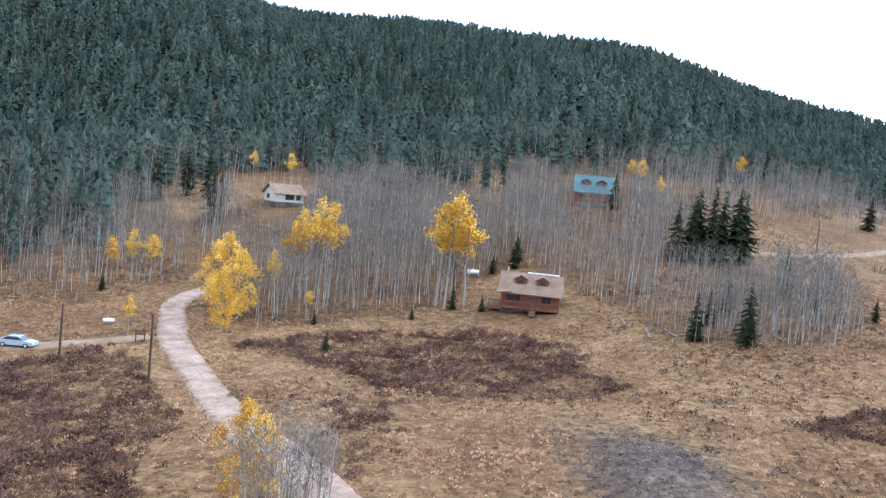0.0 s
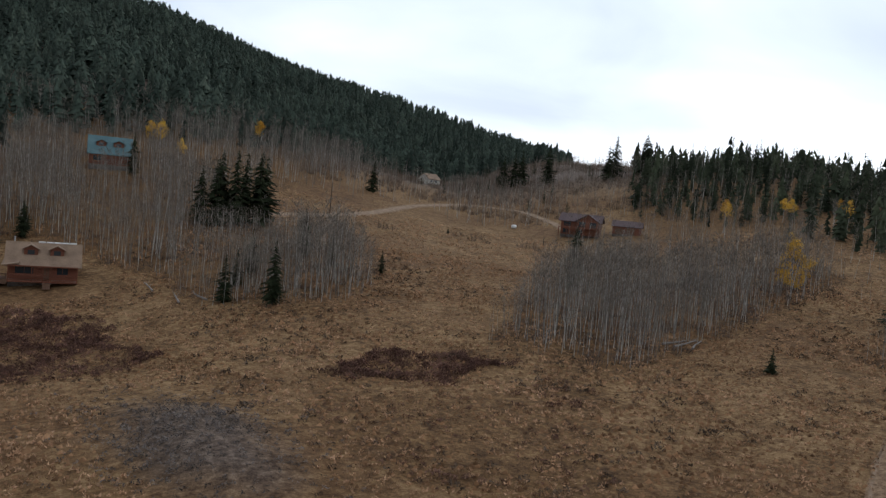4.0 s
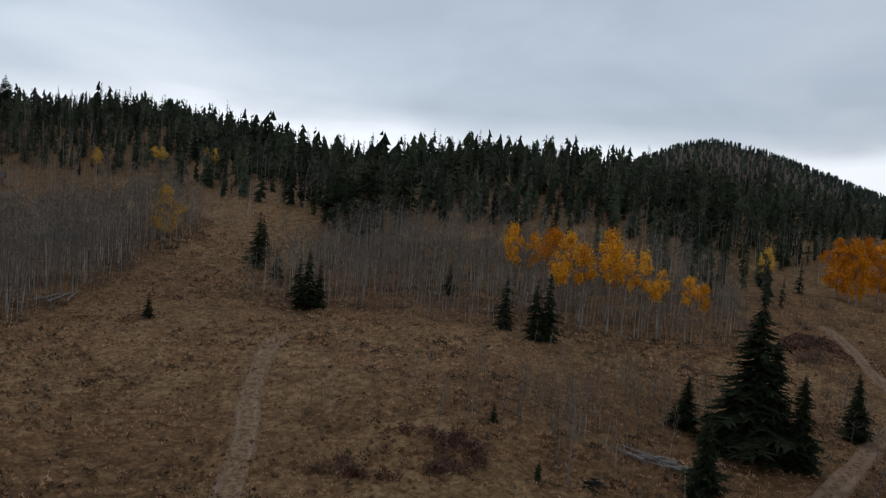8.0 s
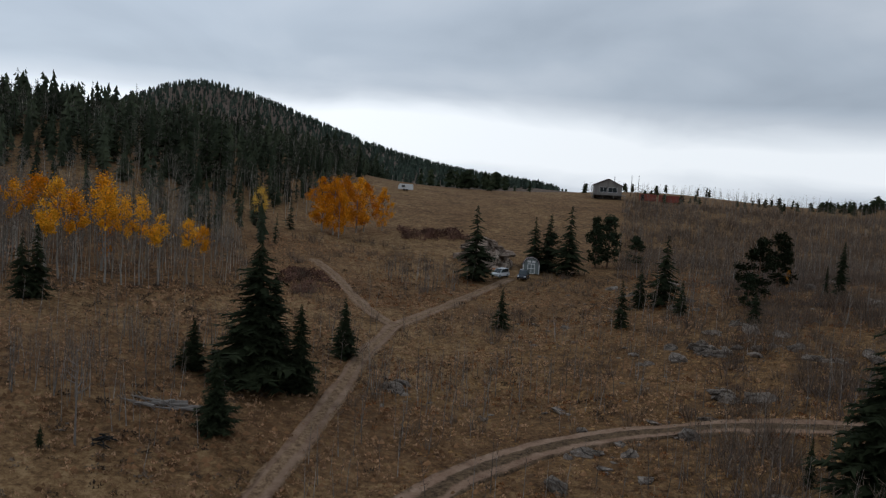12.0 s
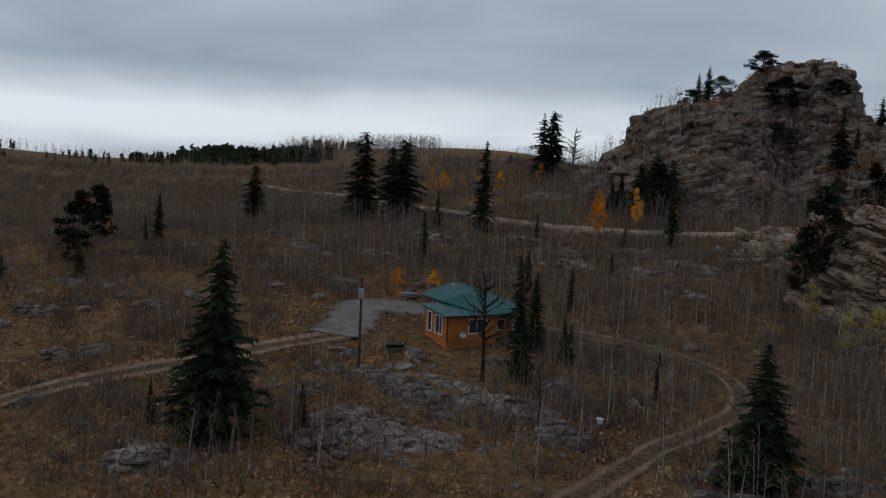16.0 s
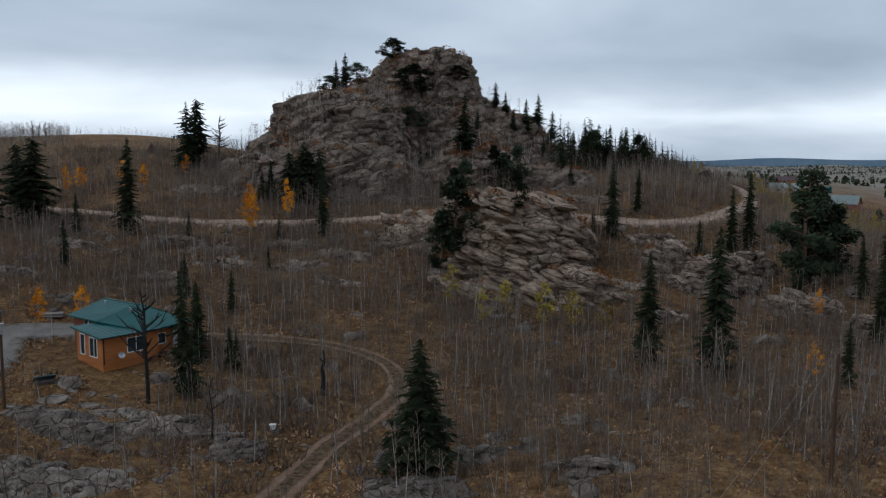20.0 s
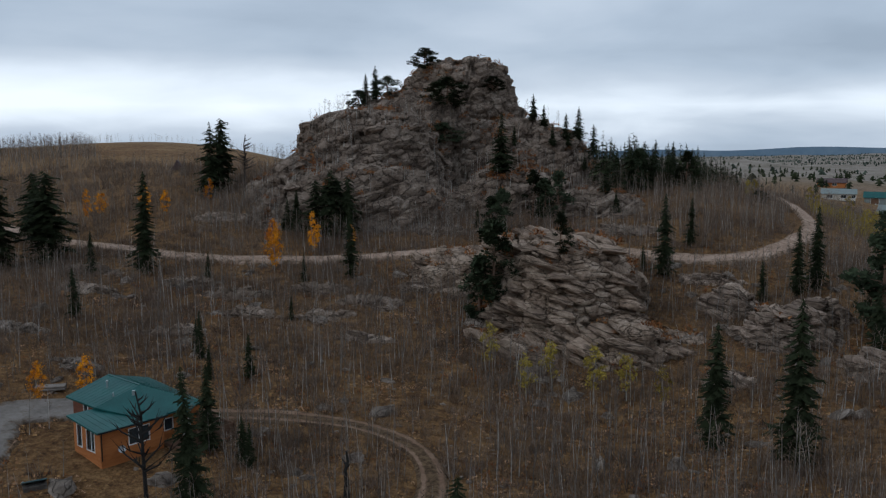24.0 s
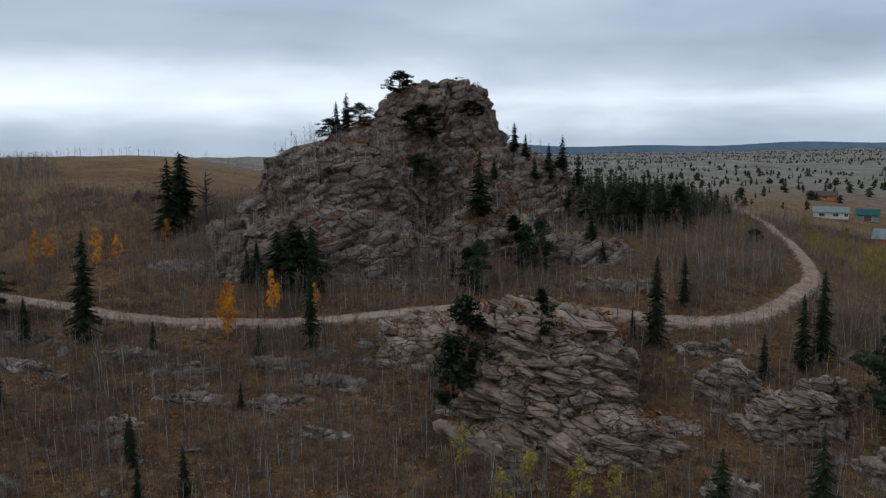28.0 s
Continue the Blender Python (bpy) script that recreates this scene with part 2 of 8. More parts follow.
M_WORN = [(0.20, 0.13, 0.09), (0.32, 0.222, 0.162), (0.44, 0.325, 0.25)]


def road_material(name, dirt, verge, ruts, width=0.5):
    """Bare dirt that frays into the verge; ruts keep a grassy strip between two wheel marks."""
    m = mat(name, dirt, 0.5, 2.2, 0.95, bump=0.4, spec=0.1)
    n, l = m.node_tree.nodes, m.node_tree.links
    b = n["Principled BSDF"]
    bare = b.inputs["Base Color"].links[0].from_socket
    at = n.new("ShaderNodeAttribute")
    at.attribute_name = "across"
    tc = n.new("ShaderNodeTexCoord")
    q, g = n.new("ShaderNodeTexNoise"), n.new("ShaderNodeTexNoise")
    q.inputs["Scale"].default_value, q.inputs["Detail"].default_value, q.inputs["Roughness"].default_value = 0.7, 6, 0.75
    g.inputs["Scale"].default_value, g.inputs["Detail"].default_value, g.inputs["Roughness"].default_value = 1.8, 6, 0.8
    l.new(tc.outputs["Object"], q.inputs["Vector"])
    l.new(tc.outputs["Object"], g.inputs["Vector"])

    def calc(op, a, c, clamp=False):
        x = n.new("ShaderNodeMath")
        x.operation, x.use_clamp = op, clamp
        for i, v in enumerate((a, c)):
            if isinstance(v, (int, float)):
                x.inputs[i].default_value = v
            else:
                l.new(v, x.inputs[i])
        return x.outputs[0]

    off = at.outputs["Fac"]
    if ruts:
        off = calc("MULTIPLY", calc("ABSOLUTE", calc("SUBTRACT", off, 0.56), 0), 2.6)
    fray = calc("ADD", off, calc("MULTIPLY", calc("SUBTRACT", q.outputs[0], 0.5), 1.7 if ruts else 2.4))
    if not ruts:
        mid = calc("MULTIPLY", calc("SUBTRACT", 0.35, at.outputs["Fac"], True), 1.1)
        fray = calc("ADD", fray, mid)
    fac = calc("MULTIPLY", calc("SUBTRACT", fray, width if ruts else 0.6), 3.0 if ruts else 2.2, True)
    rp = n.new("ShaderNodeValToRGB")
    e = rp.color_ramp.elements
    e[0].position, e[0].color = 0.38, (*verge[0], 1)
    e[1].position, e[1].color = 0.62, (*verge[1], 1)
    l.new(g.outputs[0], rp.inputs[0])
    mx = n.new("ShaderNodeMixRGB")
    l.new(fac, mx.inputs[0])
    l.new(bare, mx.inputs[1])
    l.new(rp.outputs[0], mx.inputs[2])
    l.new(mx.outputs[0], b.inputs["Base Color"])
    return m


GRASSY, LITTERED = [(0.085, 0.048, 0.026), (0.30, 0.195, 0.115)], [(0.035, 0.021, 0.012), (0.155, 0.10, 0.056)]
M_ROAD = road_material("dirt_road", M_WORN, GRASSY, False)
M_HILLROAD = road_material("hill_dirt_road", M_WORN, LITTERED, False)
M_LANE = road_material("brown_lane", [(0.17, 0.11, 0.068), (0.25, 0.17, 0.11), (0.33, 0.24, 0.165)], GRASSY, False)
M_TRACK = road_material("wheel_track", [(0.14, 0.082, 0.052), (0.215, 0.135, 0.088), (0.29, 0.195, 0.132)], GRASSY, True, 0.4)
M_REDTRACK = road_material("red_dirt_track", [(0.155, 0.09, 0.058), (0.235, 0.145, 0.095), (0.31, 0.21, 0.145)], LITTERED, True, 0.42)
M_LOOPTRACK = road_material("overgrown_track", [(0.14, 0.085, 0.054), (0.20, 0.125, 0.082), (0.27, 0.18, 0.122)], LITTERED, True, 0.3)
M_FAINT = road_material("worn_grass", [(0.15, 0.095, 0.06), (0.23, 0.155, 0.10), (0.32, 0.23, 0.155)], GRASSY, True, 0.16)
M_GRAVEL = road_material("grey_gravel", [(0.125, 0.108, 0.093), (0.185, 0.162, 0.142), (0.245, 0.216, 0.192)], LITTERED, False)
M_LOG = mat("stained_logs", [(0.105, 0.036, 0.02), (0.165, 0.058, 0.031), (0.225, 0.088, 0.047)], 0.6, 5, 0.7, stretch=(0.3, 0.3, 4), bump=0.6)
M_CEDAR = mat("cedar_siding", [(0.30, 0.095, 0.025), (0.40, 0.14, 0.038), (0.48, 0.18, 0.055)], 0.6, 5, 0.65, stretch=(0.3, 0.3, 5), bump=0.5)
M_TEAL = mat("teal_metal_roof", [(0.006, 0.06, 0.056), (0.010, 0.08, 0.074), (0.016, 0.10, 0.09)], 0.4, 4, 0.45, metal=0.1, bump=0.05)
M_BLUEROOF = mat("pale_teal_roof", [(0.05, 0.105, 0.11), (0.075, 0.14, 0.145), (0.105, 0.175, 0.18)], 0.4, 4, 0.45, bump=0.05)
M_TAN = mat("tan_shingles", [(0.165, 0.108, 0.07), (0.235, 0.157, 0.104), (0.295, 0.2, 0.134)], 0.6, 5, 0.9, bump=0.4)
M_DARKROOF = mat("dark_brown_roof", [(0.055, 0.035, 0.035), (0.085, 0.055, 0.055), (0.11, 0.075, 0.07)], 0.6, 5, 0.8, bump=0.3)
M_WHITE = mat("white_paint", [(0.66, 0.66, 0.64), (0.78, 0.78, 0.76)], 0.5, 4, 0.6, bump=0.1)
M_CREAM = mat("cream_siding", [(0.48, 0.44, 0.37), (0.58, 0.54, 0.46)], 0.5, 4, 0.7, bump=0.1)
M_GREY = mat("weathered_grey_boards", [(0.17, 0.15, 0.135), (0.25, 0.225, 0.205), (0.31, 0.28, 0.26)], 0.5, 4, 0.85, stretch=(3, 3, 0.4))
M_GREYPAINT = mat("grey_green_paint", [(0.16, 0.19, 0.18), (0.21, 0.24, 0.23)], 0.5, 4, 0.7, bump=0.1)
M_RUST = mat("rust_red_steel", [(0.20, 0.045, 0.03), (0.29, 0.07, 0.048), (0.35, 0.1, 0.07)], 0.5, 4, 0.7)
M_BARNRED = mat("faded_red_boards", [(0.20, 0.055, 0.04), (0.28, 0.08, 0.06), (0.34, 0.12, 0.09)], 0.5, 4, 0.8)
M_POLE = mat("creosoted_pole", [(0.06, 0.035, 0.022), (0.10, 0.06, 0.04)], 1, 8, 0.9, stretch=(4, 4, 0.3))
M_DECK = mat("weathered_deck", [(0.11, 0.06, 0.035), (0.17, 0.095, 0.06)], 0.6, 5, 0.8)
M_CHAR = mat("charred_wood", [(0.012, 0.011, 0.010), (0.03, 0.027, 0.025)], 1, 8, 0.95)
M_DEADWOOD = mat("bleached_deadwood", [(0.15, 0.127, 0.108), (0.27, 0.235, 0.205)], 1, 8, 0.9)
M_RUBBER = mat("tyre_rubber", [(0.012, 0.012, 0.013), (0.022, 0.022, 0.022)], 2, 10, 0.9)
M_CHROME = mat("galvanised_steel", [(0.42, 0.44, 0.46), (0.55, 0.57, 0.58)], 1, 8, 0.4, metal=0.8, bump=0.05)
M_SAPLING = mat("young_aspen_bark", [(0.11, 0.095, 0.083), (0.20, 0.178, 0.157), (0.40, 0.37, 0.335)], 0.5, 4, 0.85, vary="island", amount=0.5, bump=0, spec=0.02)
M_HAZE = mat("grey_brown_twigs", [(0.107, 0.074, 0.052), (0.168, 0.122, 0.09), (0.24, 0.183, 0.142)], 0.1, 2, 0.9, vary="island", amount=0.35, bump=0, spec=0.02)
M_WIRE = mat("aluminium_wire", [(0.19, 0.18, 0.17), (0.25, 0.24, 0.23)], 1, 8, 0.5, metal=0.5, bump=0)
M_CARSILVER = mat("silver_blue_paint", [(0.42, 0.49, 0.53), (0.47, 0.54, 0.58)], 0.5, 4, 0.25, metal=0.4, bump=0, spec=0.5)
M_CARWHITE = mat("white_car_paint", [(0.62, 0.64, 0.65), (0.68, 0.70, 0.71)], 0.5, 4, 0.25, bump=0, spec=0.5)
M_CARDARK = mat("dark_blue_car_paint", [(0.025, 0.03, 0.04), (0.035, 0.04, 0.05)], 0.5, 4, 0.25, bump=0, spec=0.5)
M_LAMP = mat("lamp_lens", [(0.7, 0.7, 0.68), (0.8, 0.8, 0.78)], 1, 8, 0.2, bump=0)
M_REDLENS = mat("red_lens", [(0.35, 0.02, 0.015), (0.42, 0.03, 0.02)], 1, 8, 0.25, bump=0)
# blue-grey is air haze put into the base colour of the backdrop
M_FARHILL = mat("haze_blue_hills", [(0.085, 0.13, 0.18), (0.115, 0.165, 0.215), (0.16, 0.205, 0.25)], 0.004, 0.02, 1.0, bump=0)
M_GLASS = bpy.data.materials.new("window_glass")
M_GLASS.use_nodes = True
gb = M_GLASS.node_tree.nodes["Principled BSDF"]
gb.inputs["Base Color"].default_value = (0.03, 0.04, 0.045, 1)
gb.inputs["Roughness"].default_value, gb.inputs["Specular IOR Level"].default_value = 0.06, 0.6


def ground_material():
    """Dry meadow, leaf litter, pale plain and grey spoil, chosen by the sheet's cover attribute and broken up by noise."""
    m = bpy.data.materials.new("autumn_ground")
    m.use_nodes = True
    n, l = m.node_tree.nodes, m.node_tree.links
    b = n["Principled BSDF"]
    b.inputs["Roughness"].default_value, b.inputs["Specular IOR Level"].default_value = 0.95, 0.1
    tc = n.new("ShaderNodeTexCoord")

    def noi(scale, detail=5, rough=0.6):
        q = n.new("ShaderNodeTexNoise")
        q.inputs["Scale"].default_value, q.inputs["Detail"].default_value, q.inputs["Roughness"].default_value = scale, detail, rough
        l.new(tc.outputs["Object"], q.inputs["Vector"])
        return q.outputs[0]

    def ramp_of(fac, stops):
        r = n.new("ShaderNodeValToRGB")
        e = r.color_ramp.elements
        e[0].position, e[0].color = stops[0][0], (*stops[0][1], 1)
        e[1].position, e[1].color = stops[-1][0], (*stops[-1][1], 1)
        for p, c in stops[1:-1]:
            e.new(p).color = (*c, 1)
        l.new(fac, r.inputs[0])
        return r.outputs[0]

    def mixed(fac, a, c):
        x = n.new("ShaderNodeMixRGB")
        l.new(fac, x.inputs[0])
        l.new(a, x.inputs[1])
        l.new(c, x.inputs[2])
        return x.outputs[0]

    def math(op, a, c):
        x = n.new("ShaderNodeMath")
        x.operation, x.use_clamp = op, True
        for i, v in enumerate((a, c)):
            if isinstance(v, (int, float)):
                x.inputs[i].default_value = v
            else:
                l.new(v, x.inputs[i])
        return x.outputs[0]

    wide, mid, small = noi(0.02), noi(0.16), noi(2.0, 6, 0.8)
    clump = noi(0.75, 3, 0.55)
    blend = math("ADD", math("MULTIPLY", mid, 0.22), math("ADD", math("MULTIPLY", small, 0.5), math("MULTIPLY", clump, 0.28)))
    meadow = ramp_of(blend, ((0.40, (0.062, 0.033, 0.015)), (0.46, (0.13, 0.072, 0.031)), (0.52, (0.208, 0.122, 0.056)), (0.59, (0.32, 0.205, 0.102))))
    russet = ramp_of(blend, ((0.39, (0.05, 0.024, 0.011)), (0.5, (0.118, 0.06, 0.027)), (0.6, (0.21, 0.122, 0.055))))
    litter = ramp_of(blend, ((0.40, (0.030, 0.016, 0.008)), (0.46, (0.082, 0.043, 0.019)), (0.52, (0.138, 0.074, 0.030)), (0.6, (0.232, 0.137, 0.062))))
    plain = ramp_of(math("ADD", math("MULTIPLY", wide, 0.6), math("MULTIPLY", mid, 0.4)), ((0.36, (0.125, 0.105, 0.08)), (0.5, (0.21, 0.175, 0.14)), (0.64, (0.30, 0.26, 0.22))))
    spoil = ramp_of(blend, ((0.40, (0.038, 0.029, 0.024)), (0.5, (0.102, 0.077, 0.062)), (0.6, (0.19, 0.15, 0.125))))
    at = n.new("ShaderNodeAttribute")
    at.attribute_name = "cover"
    sp = n.new("ShaderNodeSeparateColor")
    l.new(at.outputs["Color"], sp.inputs[0])
    patch = ramp_of(wide, ((0.46, (0, 0, 0)), (0.62, (1, 1, 1))))
    col = mixed(math("MULTIPLY", patch, 0.75), meadow, russet)
    soft = math("MULTIPLY", math("SUBTRACT", mid, 0.3), 2.2)
    col = mixed(math("MULTIPLY", sp.outputs[0], math("ADD", soft, 0.45)), col, litter)
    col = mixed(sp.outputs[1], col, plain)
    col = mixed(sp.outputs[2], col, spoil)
    l.new(col, b.inputs["Base Color"])
    bp = n.new("ShaderNodeBump")
    bp.inputs["Strength"].default_value, bp.inputs["Distance"].default_value = 0.7, 0.5
    l.new(blend, bp.inputs["Height"])
    l.new(bp.outputs[0], b.inputs["Normal"])
    return m


M_GROUND = ground_material()
LAND_BASE = 4.5
BROAD_LAND = [
    (0.05, 3.8, 1, 162.66), (-0.7, 0.8, 1, -13.54), (3.05, 3.05, 1, 45.7), (-3.7, 2.3, 1, 125.96), (-2.95, -1.45, 1, -34.88),
    (-2.95, -3.7, 1, -26.98), (0.8, -5.2, 1, -42.59), (-1.79, 3.09, 0.65, 159.1), (1.62, -2.28, 0.65, 36.6), (-1.79, 4.55, 0.65, 215.26),
    (2.6, -3.25, 0.65, -8.05), (1.62, 4.55, 0.65, 149.73), (-3.25, 3.57, 0.65, 100.39), (-0.33, 5.04, 0.65, 147.61), (-3.25, 0.16, 0.65, 13.87),
    (4.06, -1.79, 0.65, -13.11), (-4.23, -2.28, 0.65, -24.34), (3.57, -3.25, 0.65, -26.6), (2.11, -4.23, 0.65, -20.08), (4.55, -0.33, 0.65, -6.78),
    (2.36, 0.47, 0.42, 33.6), (-0.16, 2.36, 0.42, -21), (2.36, -0.79, 0.42, 14.48), (-0.16, -2.05, 0.42, 22.62),
]
VALLEY_SIDES = [
    (1.1, 2.05, 0.42, -4.11), (2.99, 2.36, 0.42, -24.03), (1.1, 0.79, 0.42, 1.88), (-1.42, -0.79, 0.42, -4.44), (-2.36, 1.1, 0.42, 13.68),
    (-0.79, -2.99, 0.42, 14.9), (2.36, 3.62, 0.42, 44.64), (-2.99, -1.42, 0.42, 11.4), (-2.68, 3.94, 0.42, 69.76), (-0.79, -4.57, 0.42, -14.02),
    (3.62, 0.47, 0.42, 7.15), (1.1, 3.2, 0.28, 17.23), (2.15, 1.52, 0.28, 26.23), (-1.21, 2.36, 0.28, -74.59), (0.05, 0.68, 0.28, 3.89),
    (0.68, -2.26, 0.28, 0.71), (0.05, 1.52, 0.28, -5.49), (-0.37, -0.79, 0.28, 6.74), (-0.79, 1.73, 0.28, -2.29), (2.78, 0.05, 0.28, 5.93),
    (-0.16, 2.78, 0.28, -18.85), (1.52, -1.84, 0.28, -11.02), (0.89, 2.57, 0.28, -3.38), (-0.16, -1.42, 0.28, -7.01),
]
SLOPES = [
    (1.73, -0.58, 0.28, -1.67), (-0.37, -0.37, 0.28, -3.83), (-1.42, 0.47, 0.28, -3.41), (1.52, 2.99, 0.28, 35.16), (1.94, 1.94, 0.28, 21.19),
    (1.73, 1.1, 0.28, 8.9), (0.47, -0.16, 0.28, -1), (-2.47, 1.94, 0.28, 20.81), (1.94, 2.99, 0.28, 29.96), (0.47, 1.94, 0.28, -2.5),
    (1.1, 0.26, 0.28, 4.11), (1.1, -0.16, 0.28, -1.43), (1.1, -1.63, 0.28, -2.68), (0.68, 3.2, 0.28, 21.68), (-1.84, 2.57, 0.28, -33.74),
    (-1.84, 0.05, 0.28, -1.83), (-1.42, -1.63, 0.28, -3.61), (1.31, 2.36, 0.28, 8.57), (1.94, 0.47, 0.28, -4.58), (0.26, 2.78, 0.28, -2.62),
    (-0.58, 2.57, 0.28, -7.26), (0.26, 1.1, 0.28, 1.83), (-0.58, 0.68, 0.28, 5.81), (0.26, -1.21, 0.28, 0.71),
]
KNOLLS = [
    (2.78, 1.31, 0.28, 13.57), (-1, 3.2, 0.28, 9.98), (1.94, -2.68, 0.28, -23.2), (2.36, -2.05, 0.28, -18.37), (1.52, -1.21, 0.28, -5.53),
    (-0.16, 0.05, 0.28, 3.45), (0.26, -2.89, 0.28, 10.46), (-0.16, 1.1, 0.28, 3.39), (-2.05, 1.52, 0.28, 7.99), (1.94, -2.05, 0.28, 4.47),
    (2.36, -1.42, 0.28, 9.24), (2.57, -0.16, 0.28, 13.25), (0.26, -2.26, 0.28, -3.64), (0.47, 0.68, 0.28, 2.84), (1.94, 2.36, 0.28, 25.26),
    (1.31, -1, 0.28, 2.89), (1.1, -0.58, 0.28, -0.96), (0.68, -1.21, 0.28, -0.88), (-1, -2.05, 0.28, -2.67), (-1, -1.21, 0.28, -4.32),
    (-0.58, -1.21, 0.28, 3.27), (2.15, 0.05, 0.28, -4.25), (-2.05, 3.2, 0.28, -29.45), (-0.16, 3.2, 0.28, 15.47),
]
HUMMOCKS = [
    (-0.79, 3.83, 0.28, 30.1), (-0.79, 2.15, 0.28, -7.3), (-1, 0.26, 0.28, 2.51), (0.89, 1.31, 0.28, 2.61), (-1.21, 2.15, 0.28, 27.64),
    (-1.21, 1.73, 0.28, -11.73), (-1.21, 1.31, 0.28, 5), (-1.42, 3.41, 0.28, -22.69), (-0.79, -3.31, 0.28, -10.58), (-0.58, -3.73, 0.28, 13.32),
    (1.52, 2.57, 0.28, -26.32), (2.36, 2.15, 0.28, -47.82), (2.57, 1.94, 0.28, 27.62), (2.57, 2.36, 0.28, 38.98), (1.31, -3.31, 0.28, -6.27),
    (-1.84, -0.58, 0.28, -2.58), (-1.42, -0.16, 0.28, -1.45), (0.26, -1.63, 0.28, 0.97), (1.1, -2.68, 0.28, 8.72), (0.68, -2.05, 0.28, 8.63),
    (0.47, -0.58, 0.28, 1.96), (1.73, 0.05, 0.28, 2.26), (1.1, -1.21, 0.28, 3.39), (-0.58, -1.63, 0.28, 2.46),
]


# ---- building blocks ----
def spread(x, y):
    """Plan coordinates with distance drawn in, so that hills far off are wide ones."""
    r = np.hypot(x, y)
    k = np.arcsinh(r / 60.0) / np.maximum(r, 1e-6)
    return x * k, y * k


def land(x, y):
    """Height of the ground."""
    x, y = np.asarray(x, float), np.asarray(y, float)
    u, v = spread(x, y)
    z = np.full(u.shape, LAND_BASE)
    for a, b, s, c in BROAD_LAND + VALLEY_SIDES + SLOPES + KNOLLS + HUMMOCKS:
        z = z + c * np.exp(-((u - a) ** 2 + (v - b) ** 2) / (2 * s * s))
    peak = 1 / (1 + ((x - 1150) / 300) ** 2 + ((y - 5) / np.where(y < 5, 260, 170)) ** 2) ** 1.3
    far = np.clip((np.hypot(x, y) - 460) / 300, 0, 1)
    rolling = np.clip((-y - 380) / 200, 0, 1) * far * (13 * (lumps(x, y, 150, 4) - 0.5) + 5 * (lumps(x, y, 60, 2) - 0.5))
    return z + 118 * peak * np.clip((np.hypot(x, y) - 420) / 300, 0, 1) + rolling


def inside(poly, x, y):
    """Which of the points lie in the polygon."""
    x, y = np.asarray(x, float), np.asarray(y, float)
    hit = np.zeros(x.shape, bool)
    for (x0, y0), (x1, y1) in zip(poly, poly[1:] + poly[:1]):
        if y0 != y1:
            hit ^= ((y0 > y) != (y1 > y)) & (x < (x1 - x0) * (y - y0) / (y1 - y0) + x0)
    return hit


def off_line(line, x, y):
    """Distance of the points from a polyline."""
    x, y = np.asarray(x, float), np.asarray(y, float)
    d = np.full(x.shape, 1e9)
    for (x0, y0), (x1, y1) in zip(line, line[1:]):
        dx, dy = x1 - x0, y1 - y0
        t = np.clip(((x - x0) * dx + (y - y0) * dy) / (dx * dx + dy * dy + 1e-9), 0, 1)
        d = np.minimum(d, np.hypot(x - x0 - t * dx, y - y0 - t * dy))
    return d


def lumps(x, y, size, seed=0):
    """A cheap smooth noise from 0 to 1 over the plan."""
    a = np.sin(x / size * 1.7 + seed) * np.cos(y / size * 1.3 - seed * 2.1)
    b = np.sin((x * 0.6 + y * 0.8) / size * 2.9 + seed * 1.3) * np.cos((x * 0.8 - y * 0.6) / size * 2.3 + seed)
    c = np.sin((x * 0.3 - y * 0.95) / size * 5.3 + seed * 0.7) * np.cos((x * 0.95 + y * 0.3) / size * 4.7 - seed)
    return 0.5 + 0.26 * a + 0.2 * b + 0.12 * c


def box(x0, x1, y0, y1, z0, z1):
    v = [(x, y, z) for z in (z0, z1) for y in (y0, y1) for x in (x0, x1)]
    return v, [(0, 2, 3, 1), (4, 5, 7, 6), (0, 1, 5, 4), (2, 6, 7, 3), (0, 4, 6, 2), (1, 3, 7, 5)]


def tube(points, radii, sides=6, caps=True):
    """A round bar through the points."""
    v, f = [], []
    pts = [Vector(p) for p in points]
    for i, p in enumerate(pts):
        way = (pts[min(i + 1, len(pts) - 1)] - pts[max(i - 1, 0)]).normalized()
        a = way.orthogonal().normalized()
        b = way.cross(a)
        for k in range(sides):
            t = 2 * math.pi * k / sides
            v.append(tuple(p + (a * math.cos(t) + b * math.sin(t)) * radii[i]))
    for i in range(len(pts) - 1):
        for k in range(sides):
            q = (k + 1) % sides
            f.append((i * sides + k, i * sides + q, (i + 1) * sides + q, (i + 1) * sides + k))
    if caps:
        f.append(tuple(range(sides))[::-1])
        f.append(tuple(range(len(v) - sides, len(v))))
    return v, f


def prism(outline, y0, y1):
    """An outline in x and z drawn out along y."""
    n = len(outline)
    v = [(x, y0, z) for x, z in outline] + [(x, y1, z) for x, z in outline]
    f = [tuple(range(n)), tuple(range(2 * n - 1, n - 1, -1))]
    f += [(i, i + n, (i + 1) % n + n, (i + 1) % n) for i in range(n)]
    return v, f


def join(*pieces):
    v, f = [], []
    for pv, pf in pieces:
        k = len(v)
        v += list(pv)
        f += [tuple(i + k for i in q) for q in pf]
    return v, f


def shifted(piece, m):
    return [tuple(m @ Vector(p)) for p in piece[0]], piece[1]


